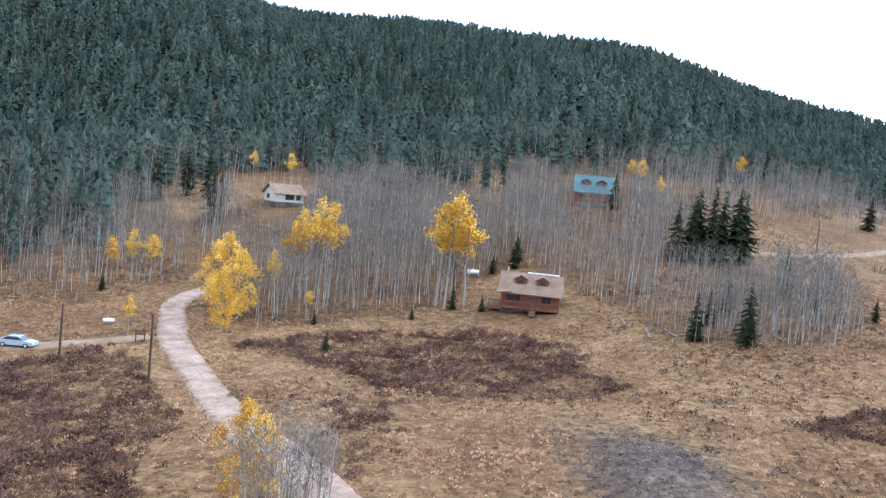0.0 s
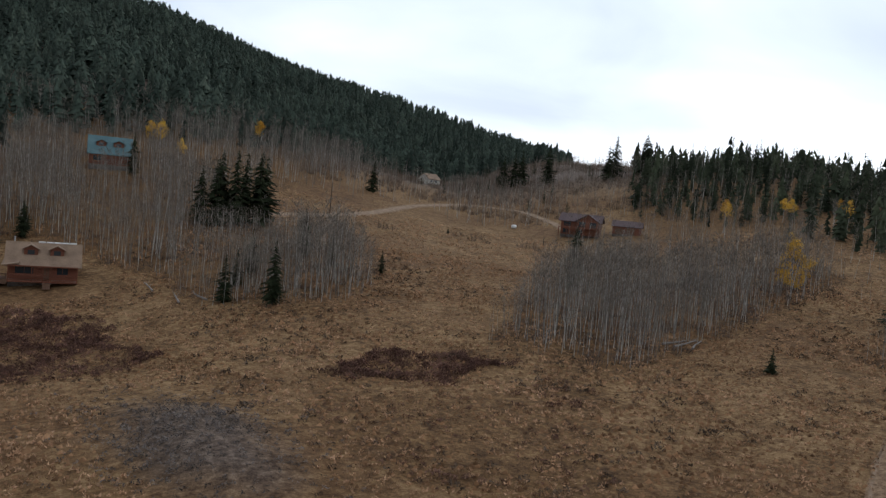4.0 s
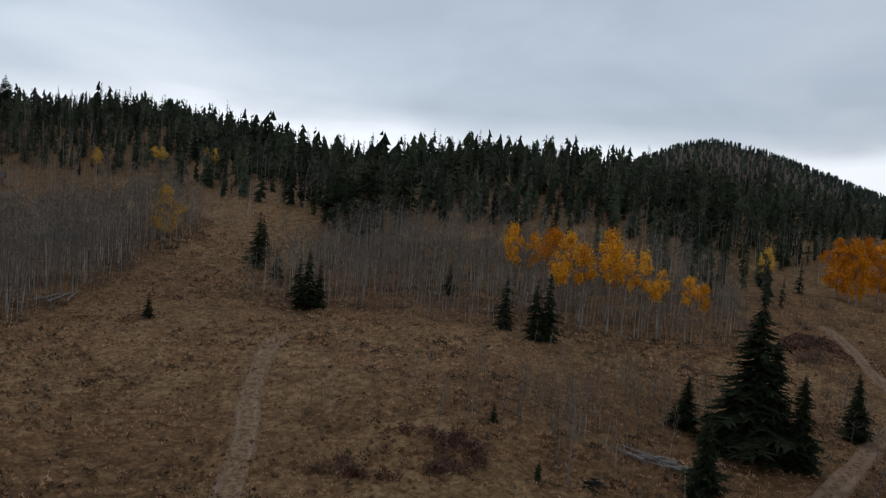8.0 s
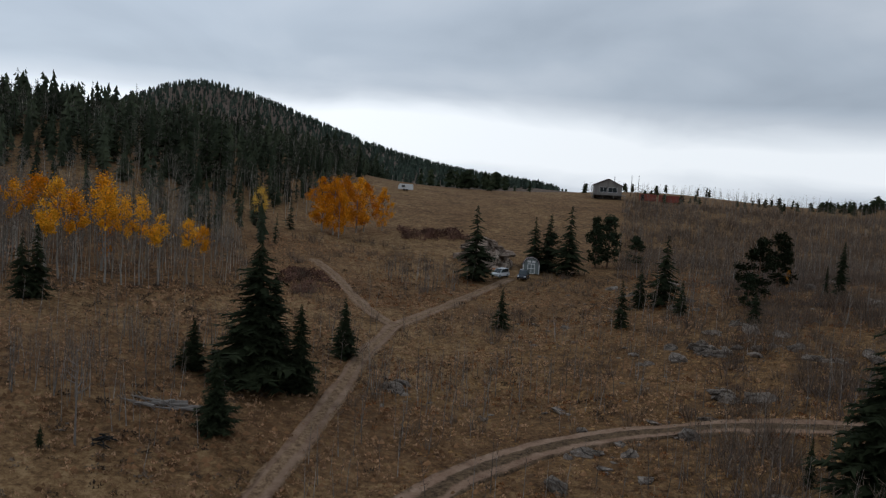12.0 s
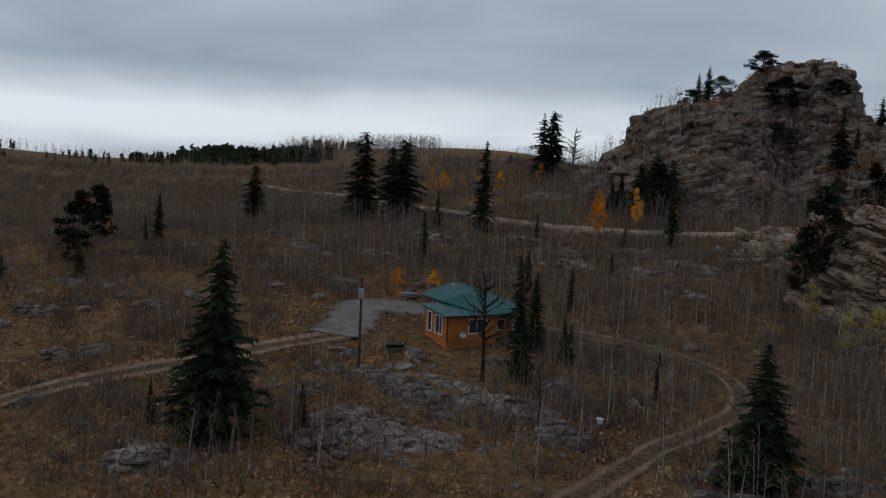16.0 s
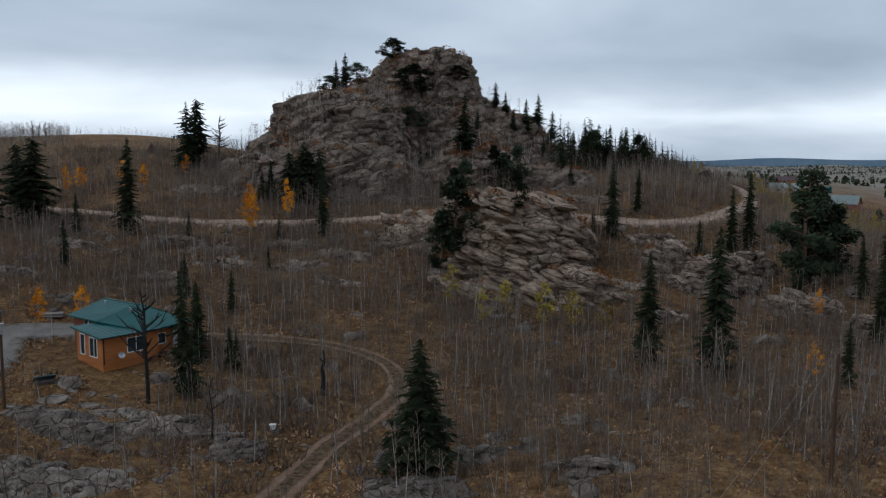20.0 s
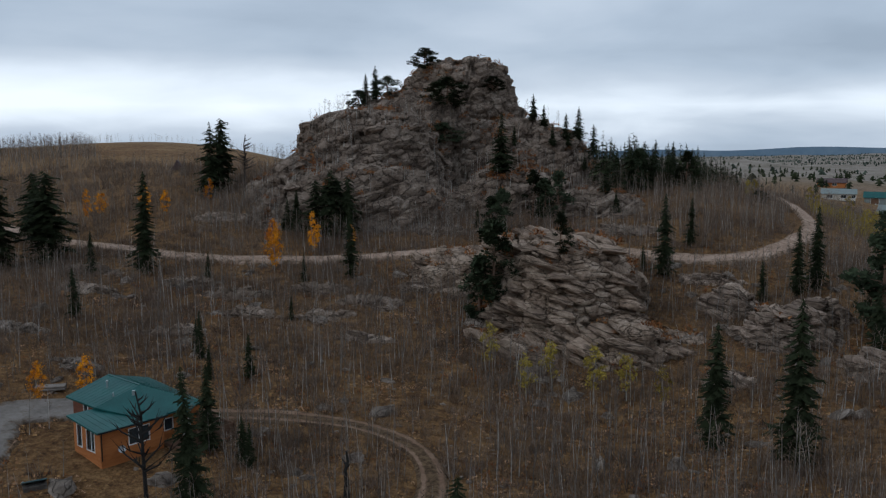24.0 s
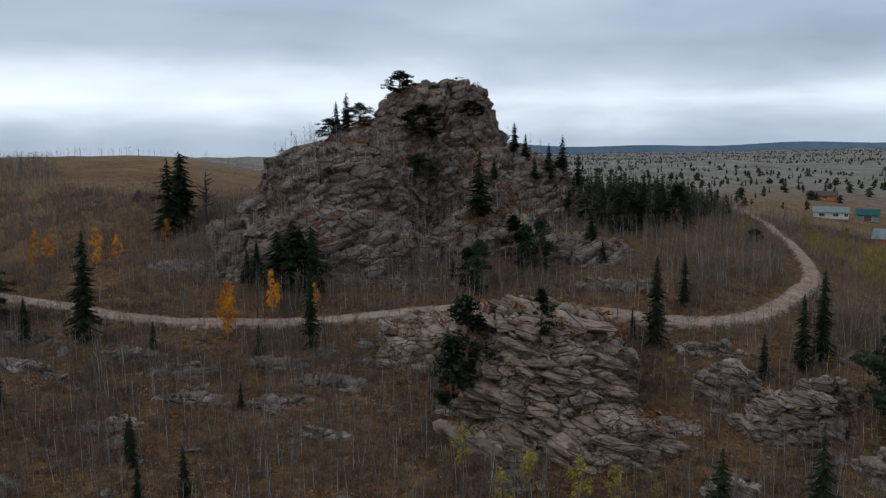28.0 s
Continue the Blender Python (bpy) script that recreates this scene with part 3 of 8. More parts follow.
def mesh_of(name, piece, material, smooth=False):
    me = bpy.data.meshes.new(name)
    me.from_pydata(piece[0], [], piece[1])
    if material:
        me.materials.append(material)
    if smooth:
        me.polygons.foreach_set("use_smooth", [True] * len(me.polygons))
    bm = bmesh.new()
    bm.from_mesh(me)
    bmesh.ops.recalc_face_normals(bm, faces=bm.faces)
    bm.to_mesh(me)
    bm.free()
    return me


def part(name, piece, material, parent, label="", smooth=False):
    ob = new(name, mesh_of(name, piece, material, smooth) if isinstance(piece, tuple) else piece)
    ob.parent = parent
    return tagged(ob, label) if label else ob


def thing(name, x, y, z, yaw, label, category, group=""):
    ob = new(name)
    ob.matrix_basis = pose(x, y, z, 0, 0, yaw)
    return tagged(ob, label, category, group)


def fast_mesh(name, verts, tris, mats, index=None):
    """A mesh from arrays of corners and triangles."""
    me = bpy.data.meshes.new(name)
    verts, tris = np.asarray(verts, np.float32), np.asarray(tris, np.int32)
    me.vertices.add(len(verts))
    me.vertices.foreach_set("co", verts.ravel())
    me.loops.add(tris.size)
    me.loops.foreach_set("vertex_index", tris.ravel())
    me.polygons.add(len(tris))
    me.polygons.foreach_set("loop_start", np.arange(0, tris.size, 3, dtype=np.int32))
    for m in mats:
        me.materials.append(m)
    if index is not None:
        me.polygons.foreach_set("material_index", np.asarray(index, np.int32))
    me.update(calc_edges=True)
    return me


def triangles(piece, index=0):
    """A piece as arrays: corners, triangles, material numbers."""
    t = []
    for q in piece[1]:
        t += [(q[0], q[i], q[i + 1]) for i in range(1, len(q) - 1)]
    return np.array(piece[0], float), np.array(t, int), np.full(len(t), index)


def stack(*arrays):
    v, t, m, k = [], [], [], 0
    for a, b, c in arrays:
        v.append(a)
        t.append(b + k)
        m.append(c)
        k += len(a)
    return np.vstack(v), np.vstack(t), np.concatenate(m)


def sow(name, kinds, spots, mats, label, category, rng):
    """ONE object of many small growths: spots are rows of x, y, z, scale, height scale."""
    spots = np.asarray(spots, float)
    if not len(spots):
        return None
    pick = rng.integers(0, len(kinds), len(spots))
    vs, ts, ms, tone, base = [], [], [], [], 0
    for k, (v, t, m) in enumerate(kinds):
        s = spots[pick == k]
        if not len(s):
            continue
        a = rng.uniform(0, 2 * np.pi, len(s))
        c, q = np.cos(a)[:, None], np.sin(a)[:, None]
        lean = rng.normal(0, 0.035, (len(s), 2))
        X = (v[None, :, 0] * c - v[None, :, 1] * q) * s[:, 3:4]
        Y = (v[None, :, 0] * q + v[None, :, 1] * c) * s[:, 3:4]
        Z = v[None, :, 2] * s[:, 4:5]
        X = X + Z * lean[:, :1] + s[:, :1]
        Y = Y + Z * lean[:, 1:] + s[:, 1:2]
        P = np.stack([X, Y, Z + s[:, 2:3]], -1).reshape(-1, 3)
        T = (t[None] + (np.arange(len(s)) * len(v))[:, None, None]).reshape(-1, 3)
        vs.append(P)
        ts.append(T + base)
        ms.append(np.tile(m, len(s)))
        tone.append(np.repeat(rng.uniform(0, 1, len(s)), len(v)))
        base += len(P)
    ob = new(name, fast_mesh(name, np.vstack(vs), np.vstack(ts), mats, np.concatenate(ms)))
    shade = ob.data.attributes.new("tint", "FLOAT", "POINT")
    shade.data.foreach_set("value", np.concatenate(tone).astype(np.float32))
    return tagged(ob, label, category, kind="stuff")


def grid_spots(x0, x1, y0, y1, step, rng):
    gx, gy = np.meshgrid(np.arange(x0, x1, step), np.arange(y0, y1, step))
    x = gx.ravel() + rng.uniform(-0.5, 0.5, gx.size) * step
    y = gy.ravel() + rng.uniform(-0.5, 0.5, gy.size) * step
    return x, y


def in_poly_spots(poly, step, rng):
    xs, ys = [p[0] for p in poly], [p[1] for p in poly]
    x, y = grid_spots(min(xs), max(xs), min(ys), max(ys), step, rng)
    k = inside(poly, x, y)
    return x[k], y[k]


def rows_of(x, y, rng, lo, hi, wide=0.2, sink=0.1):
    """Spots on the ground with a height from lo to hi for growths that are one metre high."""
    h = (lo + (hi - lo) * np.clip(0.55 * rng.uniform(0, 1, len(x)) + 0.9 * (lumps(x, y, 13, 6) - 0.25), 0, 1.1))
    return np.stack([x, y, land(x, y) - sink, h * rng.uniform(1 - wide, 1 + wide, len(x)), h], -1)


# ---- growths, one metre high, to be scaled ----
def conifer(rng, whorls, fronds, sprigs, girth=0.17, bare=0.06, ragged=0.25, blunt=0.8, fine=1.0):
    """Trunk and drooping fronds in whorls. Returns trunk and crown arrays."""
    trunk = tube([(0, 0, 0), (0.004, 0, 0.4), (0, 0.003, 0.8), (0, 0, 0.97)], [0.014, 0.011, 0.005, 0.001], 6, False) if sprigs else tube([(0, 0, 0), (0, 0, 0.9)], [0.014, 0.002], 3, False)
    v, f = [], []
    for w in range(whorls):
        u = (w + rng.uniform(-0.3, 0.3)) / whorls
        u = min(max(u, 0.0), 0.985)
        z = bare + (1 - bare) * u
        reach = girth * ((1 - u) ** blunt * min(1, 0.55 + u * 4)) * rng.uniform(1 - ragged, 1 + ragged * 0.6)
        n = max(3, int(fronds * (1 - 0.45 * u)))
        turn = rng.uniform(0, 6.28)
        for k in range(n):
            a = turn + 6.283 * k / n + rng.uniform(-0.3, 0.3)
            r = max(reach * rng.uniform(0.5, 1.2), 0.012)
            ca, sa = math.cos(a), math.sin(a)
            wd = r * (rng.uniform(0.16, 0.3) * fine if sprigs else rng.uniform(0.16, 0.3))
            zz = min(max(z + rng.uniform(-0.85, 0.85) * (1 - bare) / whorls, 0.02), 0.985)
            dr = r * rng.uniform(-0.05, 0.5) + 0.008
            mid = (ca * r * 0.5, sa * r * 0.5, zz - dr * 0.3)
            tip = (ca * r, sa * r, zz - dr)
            b = len(v)
            v += [(0, 0, zz + 0.012), (mid[0] - sa * wd, mid[1] + ca * wd, mid[2] - wd * 0.35), tip, (mid[0] + sa * wd, mid[1] - ca * wd, mid[2] - wd * 0.35), (mid[0], mid[1], mid[2] + 0.006)]
            f += [(b, b + 1, b + 4), (b + 4, b + 1, b + 2), (b, b + 4, b + 3), (b + 4, b + 2, b + 3)] if sprigs else [(b, b + 1, b + 2), (b, b + 2, b + 3)]
            for s in range(sprigs):
                q = rng.uniform(0.25, 1.0)
                px, py, pz = ca * r * q, sa * r * q, zz - dr * q * (0.6 if q < 0.5 else 0.9)
                a2 = a + math.copysign(rng.uniform(0.5, 1.4), rng.uniform(-1, 1))
                ln, hw = r * rng.uniform(0.18, 0.38), r * rng.uniform(0.05, 0.11) * fine
                c2, s2 = math.cos(a2), math.sin(a2)
                dz = ln * rng.uniform(-0.1, 0.55)
                b = len(v)
                v += [(px - s2 * hw, py + c2 * hw, pz + 0.004), (px + s2 * hw, py - c2 * hw, pz + 0.004), (px + c2 * ln, py + s2 * ln, pz - dz)]
                f.append((b, b + 1, b + 2))
    return trunk, (v, f)


def skirted(rng, tiers, points, girth=0.2, bare=0.08, ragged=0.3, blunt=0.8):
    """A conifer of a wood: ragged skirts of boughs, one over the other, round a trunk."""
    trunk = tube([(0, 0, 0), (0, 0, 0.9)], [0.014, 0.002], 3, False)
    v, f = [], []
    for w in range(tiers):
        u = (w + rng.uniform(-0.25, 0.25)) / tiers
        u = min(max(u, 0.0), 0.97)
        z = bare + (1 - bare) * u
        top = min(z + (1 - bare) / tiers * rng.uniform(1.3, 2.2), 1.0 if w > tiers - 3 else 0.97)
        reach = girth * ((1 - u) ** blunt * min(1, 0.6 + u * 3) + 0.05)
        ox, oy = rng.normal(0, girth * 0.16), rng.normal(0, girth * 0.16)
        b = len(v)
        v.append((ox * 0.5, oy * 0.5, top))
        turn = rng.uniform(0, 6.28)
        for k in range(points):
            a = turn + 6.283 * (k + rng.uniform(-0.25, 0.25)) / points
            r = reach * (rng.uniform(0.8, 1.45) if k % 2 else rng.uniform(0.65 - ragged, 0.72 - ragged * 0.4))
            v.append((ox + math.cos(a) * r, oy + math.sin(a) * r, z - r * rng.uniform(0.0, 0.35)))
        f += [(b, b + 1 + k, b + 1 + (k + 1) % points) for k in range(points)]
    return trunk, (v, f)


def pine(rng, clumps=26, needles=26, flat=0.5, low=0.28, reach_out=0.26, fine=1.0):
    """Bare lower trunk, a few limbs and rounded clumps of needles."""
    trunk = tube([(0, 0, 0), (0.012, 0, 0.3), (0, 0.01, 0.6), (0.006, 0, 0.92)], [0.022, 0.018, 0.012, 0.003], 7, False)
    wood, v, f = [trunk], [], []
    for c in range(clumps):
        z = rng.uniform(low, 1.0)
        reach = (reach_out * min(1.0, (1.06 - z) * 1.9, 0.5 + (z - low) * 3) + 0.01) * rng.uniform(0.25, 1.1)
        a = rng.uniform(0, 6.283)
        p = Vector((math.cos(a) * reach, math.sin(a) * reach, z))
        wood.append(tube([(0, 0, z - 0.06), tuple(p)], [0.007, 0.002], 3, False))
        size = rng.uniform(0.06, 0.12)
        for k in range(needles):
            d = Vector((rng.normal(), rng.normal(), rng.normal() * flat)).normalized() * size * rng.uniform(0.3, 1.0)
            q = p + d
            t = Vector((rng.normal(), rng.normal(), rng.normal() * 0.5)).normalized() * size * 0.45 * fine
            s = t.orthogonal().normalized() * size * 0.22 * fine
            b = len(v)
            v += [tuple(q - t * 0.4 - s), tuple(q - t * 0.4 + s), tuple(q + t)]
            f.append((b, b + 1, b + 2))
    return join(*wood), (v, f)


def aspen(rng, limbs, twigs, sides=4, segs=4, lean=0.05, girth=0.012, start=0.3, fluff=0.17):
    """A bare aspen: pale slender trunk, rising limbs, fine twigs. Returns trunk, limbs with twigs."""
    lx, ly = rng.normal(0, lean), rng.normal(0, lean)
    bend = [Vector((lx * (i / segs) ** 1.4 + rng.normal(0, 0.006), ly * (i / segs) ** 1.4 + rng.normal(0, 0.006), i / segs)) for i in range(segs + 1)]
    trunk = tube(bend, [girth * (1 - 0.85 * i / segs) for i in range(segs + 1)], sides, False)
    v, f = [], []

    def sliver(p, q, w):
        side = (q - p).cross(Vector((rng.normal(), rng.normal(), rng.normal()))).normalized() * w
        b = len(v)
        v.extend([tuple(p - side), tuple(p + side), tuple(q)])
        f.append((b, b + 1, b + 2))

    for k in range(limbs):
        z = rng.uniform(start, 0.95)
        i = min(int(z * segs), segs - 1)
        p = bend[i].lerp(bend[i + 1], z * segs - i)
        a = rng.uniform(0, 6.283)
        ln = rng.uniform(0.09, 0.22) * (1.15 - 0.6 * z)
        q = p + Vector((math.cos(a) * ln, math.sin(a) * ln, ln * rng.uniform(0.5, 1.3)))
        sliver(p, q, girth * 0.4)
        for t in range(twigs):
            s = p.lerp(q, rng.uniform(0.35, 1))
            ln2 = rng.uniform(0.03, 0.085)
            e = s + Vector((rng.normal(0, 0.6), rng.normal(0, 0.6), rng.uniform(0.1, 1.2))) * ln2
            sliver(s, e, girth * fluff)
    return trunk, (v, f)


def leaves(rng, count, low=0.35, wide=0.17, size=0.014, clumps=24, blunt=1.0):
    """A crown of many small leaves in clumps, in the shape of a tall egg with gaps."""
    v, f = [], []
    cs = []
    for c in range(clumps):
        z = low + (1 - low) * rng.uniform(0.02, 0.97)
        u = (z - low) / (1 - low)
        r = wide * (math.sin(math.pi * min(1, u * 0.9 + 0.12)) ** blunt) * math.sqrt(rng.uniform(0.05, 1))
        a = rng.uniform(0, 6.283)
        cs.append((Vector((math.cos(a) * r, math.sin(a) * r, z)), rng.uniform(0.035, 0.075)))
    for k in range(count):
        c, s = cs[int(rng.integers(0, clumps))]
        p = c + Vector((rng.normal(), rng.normal(), rng.normal() * 1.1)) * s * 0.55
        t = Vector((rng.normal(), rng.normal(), rng.normal())).normalized()
        o = t.orthogonal().normalized()
        q = size * rng.uniform(0.6, 1.3)
        b = len(v)
        v += [tuple(p - t * q), tuple(p + o * q * 0.8), tuple(p + t * q), tuple(p - o * q * 0.8)]
        f.append((b, b + 1, b + 2, b + 3))
    return v, f


def bush(rng, sprays, flat=0.7, size=0.2, lean=0.5):
    """A rounded shrub: short sprays over a dome, denser at its skin."""
    v, f = [], []
    for k in range(sprays):
        a, u = rng.uniform(0, 6.283), rng.uniform(0.02, 1.0)
        r = rng.uniform(0.55, 1.0)
        c = math.sqrt(1 - u * u)
        p = Vector((math.cos(a) * c * r * 0.75, math.sin(a) * c * r * 0.75, u * r * flat))
        t = (p.normalized() * (1 - lean) + Vector((rng.normal(), rng.normal(), rng.normal() * 0.6 + 0.5)) * lean).normalized() * size * rng.uniform(0.7, 1.4)
        o = t.cross(Vector((rng.normal(), rng.normal(), rng.normal()))).normalized() * size * rng.uniform(0.22, 0.45)
        b = len(v)
        v += [tuple(p - o), tuple(p + o), tuple(p + t)]
        f.append((b, b + 1, b + 2))
    return v, f


def tuft(rng, stalks, spread_r, width, up=(0.5, 1.0), out_=0.5):
    v, f = [], []
    for k in range(stalks):
        a, r = rng.uniform(0, 6.283), spread_r * math.sqrt(rng.uniform(0, 1))
        p = Vector((math.cos(a) * r, math.sin(a) * r, 0))
        q = p * (1 + out_) + Vector((rng.normal(0, 0.12), rng.normal(0, 0.12), rng.uniform(*up)))
        s = Vector((rng.normal(), rng.normal(), 0)).normalized() * width * rng.uniform(0.6, 1.3)
        b = len(v)
        v += [tuple(p - s), tuple(p + s), tuple(q)]
        f += [(b, b + 1, b + 2)]
    return v, f


def stone_piece(rng, flat=0.6, detail=2, rough=0.22):
    """A weathered block: a squared-off ball with flattened sides and knocks."""
    bm = bmesh.new()
    bmesh.ops.create_icosphere(bm, subdivisions=detail, radius=1.0)
    cuts = [(Vector((rng.normal(), rng.normal(), rng.normal() * 0.7)).normalized(), rng.uniform(0.55, 0.85)) for _ in range(7)]
    shift = Vector((rng.uniform(0, 50), rng.uniform(0, 50), rng.uniform(0, 50)))
    for w in bm.verts:
        p = w.co
        p = Vector([math.copysign(abs(c) ** 0.55, c) for c in p])
        for d, lim in cuts:
            over = p.dot(d) - lim
            if over > 0:
                p = p - d * over * 0.85
        p = p * (1 + rough * noise.noise(p * 1.3 + shift) + rough * 0.5 * noise.noise(p * 3.1 + shift))
        w.co = (p.x, p.y, p.z * flat)
    v = [tuple(w.co) for w in bm.verts]
    f = [tuple(q.index for q in face.verts) for face in bm.faces]
    bm.free()
    return v, f


# ---- the plan: zones and lines on the ground, in metres ----
WILLOW_FLAT = [(-28, 115), (-14, 129), (8, 136), (20, 124), (23, 94), (9, 91), (-3, 97), (-15, 107)]
WILLOW_WEST = [(-62, 84), (-45, 108), (-35, 105), (-23, 76), (-20, 52), (-40, 52)]
WILLOW_STRIP = [(35, 82), (44, 85), (55, 83), (61, 78), (48, 73), (37, 76)]
WILLOW_NEAR = [(-11, 84), (-3, 94), (-2, 56), (-6, 62)]
WILLOW_EAST = [(60, 71), (46, 67), (53, 58), (63, 65)]
WILLOW_DRAW = [(146, -13), (149, -20), (136, -22), (127, -13)]
WILLOW_TUSSOCK = [(64, 21), (66, 16), (61, 15), (58, 18)]
WILLOW_LOW = [(54.2, 19.2), (58.0, 18.9), (58.4, 25.7), (54.4, 26.3)]
WILLOW_HILL = [(207, -47), (205, -65), (193, -62), (193, -46)]
WET = [(27, 60), (33, 75), (46, 68), (57, 60), (47, 51), (45, 38), (32, 44)]
ASPEN_NW = [(-80, 138), (-53, 130), (-49, 143), (-44, 149), (-45, 163), (-66, 208), (-90, 234), (-130, 212)]
ASPEN_N = [(-27, 124), (-18, 131), (-11, 138), (-6, 142), (2, 148), (7, 165), (13, 171), (15, 215), (-14, 262), (-50, 240), (-60, 200), (-43, 160)]
ASPEN_CABIN = [(26, 158), (34, 140), (34, 128), (40, 120), (50, 115), (60, 122), (70, 134), (73, 160), (63, 179), (62, 262), (18, 262), (10, 182)]
ASPEN_FRONT = [(35, 121), (44, 114), (55, 112), (64, 121), (66, 131), (52, 134), (40, 130)]
ASPEN_GROVE = [(62, 87), (65, 77), (70, 71), (89, 77), (123, 90), (155, 98), (164, 114), (132, 124), (98, 122)]
ASPEN_ROADSIDE = [(60, 215), (85, 228), (129, 280), (216, 420), (169, 420), (60, 290)]
ASPEN_EAST = [(106, 65), (109, 48), (106, 31), (111, 16), (118, 3), (125, -8), (168, -8), (177, 26), (182, 52), (165, 73)]
ASPEN_GLADE = [(140, 91), (143, 76), (103, 59), (114, 44), (132, 46), (190, 64)]
GLADES = (([(-44, 160), (-28, 160), (-34, 234), (-56, 234)], 0.5), ([(26, 165), (42, 165), (51, 238), (32, 238)], 0.78), ([(36, 138), (56, 138), (72, 184), (48, 184)], 0.62))
FIELD = [(186, -312), (165, -290), (128, -262), (96, -250), (84, -285), (92, -370), (160, -420), (240, -420)]
DIRT_ROAD = [(8, 30), (2, 42), (-3, 53), (-7, 61), (-12, 70), (-16.8, 78), (-21.2, 86.5), (-28, 101), (-34.8, 115), (-38, 124.5), (-40.5, 132), (-40.5, 140), (-37, 147)]
CAR_SPUR = [(-75, 101), (-57, 106), (-51, 108), (-45, 111), (-38, 115)]
UPPER_ROAD = [(60, 190), (67, 194), (84, 199), (107, 214), (140, 244), (172, 262), (186, 250), (182, 226), (176, 210)]
FAINT_TRACK = [(40, 24), (48, 28), (56, 31.5), (64, 36), (72, 40), (82, 44), (90, 46)]
TWO_TRACK = [(45, 0), (57, -5), (67, -9), (78, -13), (95, -19), (113, -27)]
TWO_TRACK_B = [(113, -27), (121, -25), (133, -24), (147, -23), (159, -21)]
TWO_TRACK_C = [(113, -27), (124, -36), (139, -48), (151, -58)]
RED_TRACK = [(46, -6), (55, -16), (60, -21), (64, -28), (66, -36), (65, -44), (62, -52), (58, -60), (56, -68), (54, -75), (55, -82)]
LOOP_TRACK = [(42, -93), (34, -94.5), (27, -95), (20, -94), (14.5, -90), (12, -82), (13, -73), (15, -65), (16, -57), (18, -48), (24, -38)]
HILL_ROAD = [(200, -215), (160, -198), (129, -184), (112, -171), (99, -164), (86, -160), (74, -155.5), (63, -153.5), (48, -153.5), (35, -155.5), (24, -159), (8, -162), (-7, -160), (-19, -158), (-30, -161), (-38, -170), (-47, -187), (-51, -205), (-54, -231), (-55, -248), (-59, -275), (-61, -301), (-66, -340), (-68, -367)]
YARD = [(54, -74), (56, -80), (59, -86), (56, -90), (48, -93), (41, -94)]
ROADS = ((DIRT_ROAD, 3.4), (CAR_SPUR, 2.0), (UPPER_ROAD, 3.2), (FAINT_TRACK, 0.3), (TWO_TRACK, 1.7), (TWO_TRACK_B, 1.6), (TWO_TRACK_C, 1.6), (YARD, 5.6), (RED_TRACK, 2.8), (LOOP_TRACK, 2.6), (HILL_ROAD, 4.2))
HOMES = ((17.3, 147, 11), (-52, 107, 6), (-43.6, 233, 12), (-41, 219, 8), (-38, 208, 5), (41.6, 236, 10), (39.5, 224, 6), (172, 197, 17), (155.8, -64, 6), (151, -58, 6), (297, -150, 14), (289, -168, 16), (46, -84, 7), (212, 359, 8))


def clear(x, y, room=0.0):
    """Spots that lie on no road, yard or home."""
    k = np.ones(np.shape(x), bool)
    for line, w in ROADS:
        k &= off_line(line, x, y) > w * 0.5 + room
    for hx, hy, r in HOMES:
        k &= np.hypot(x - hx, y - hy) > r
    return k


def bearing(x, y):
    return np.degrees(np.arctan2(x, y)) % 360


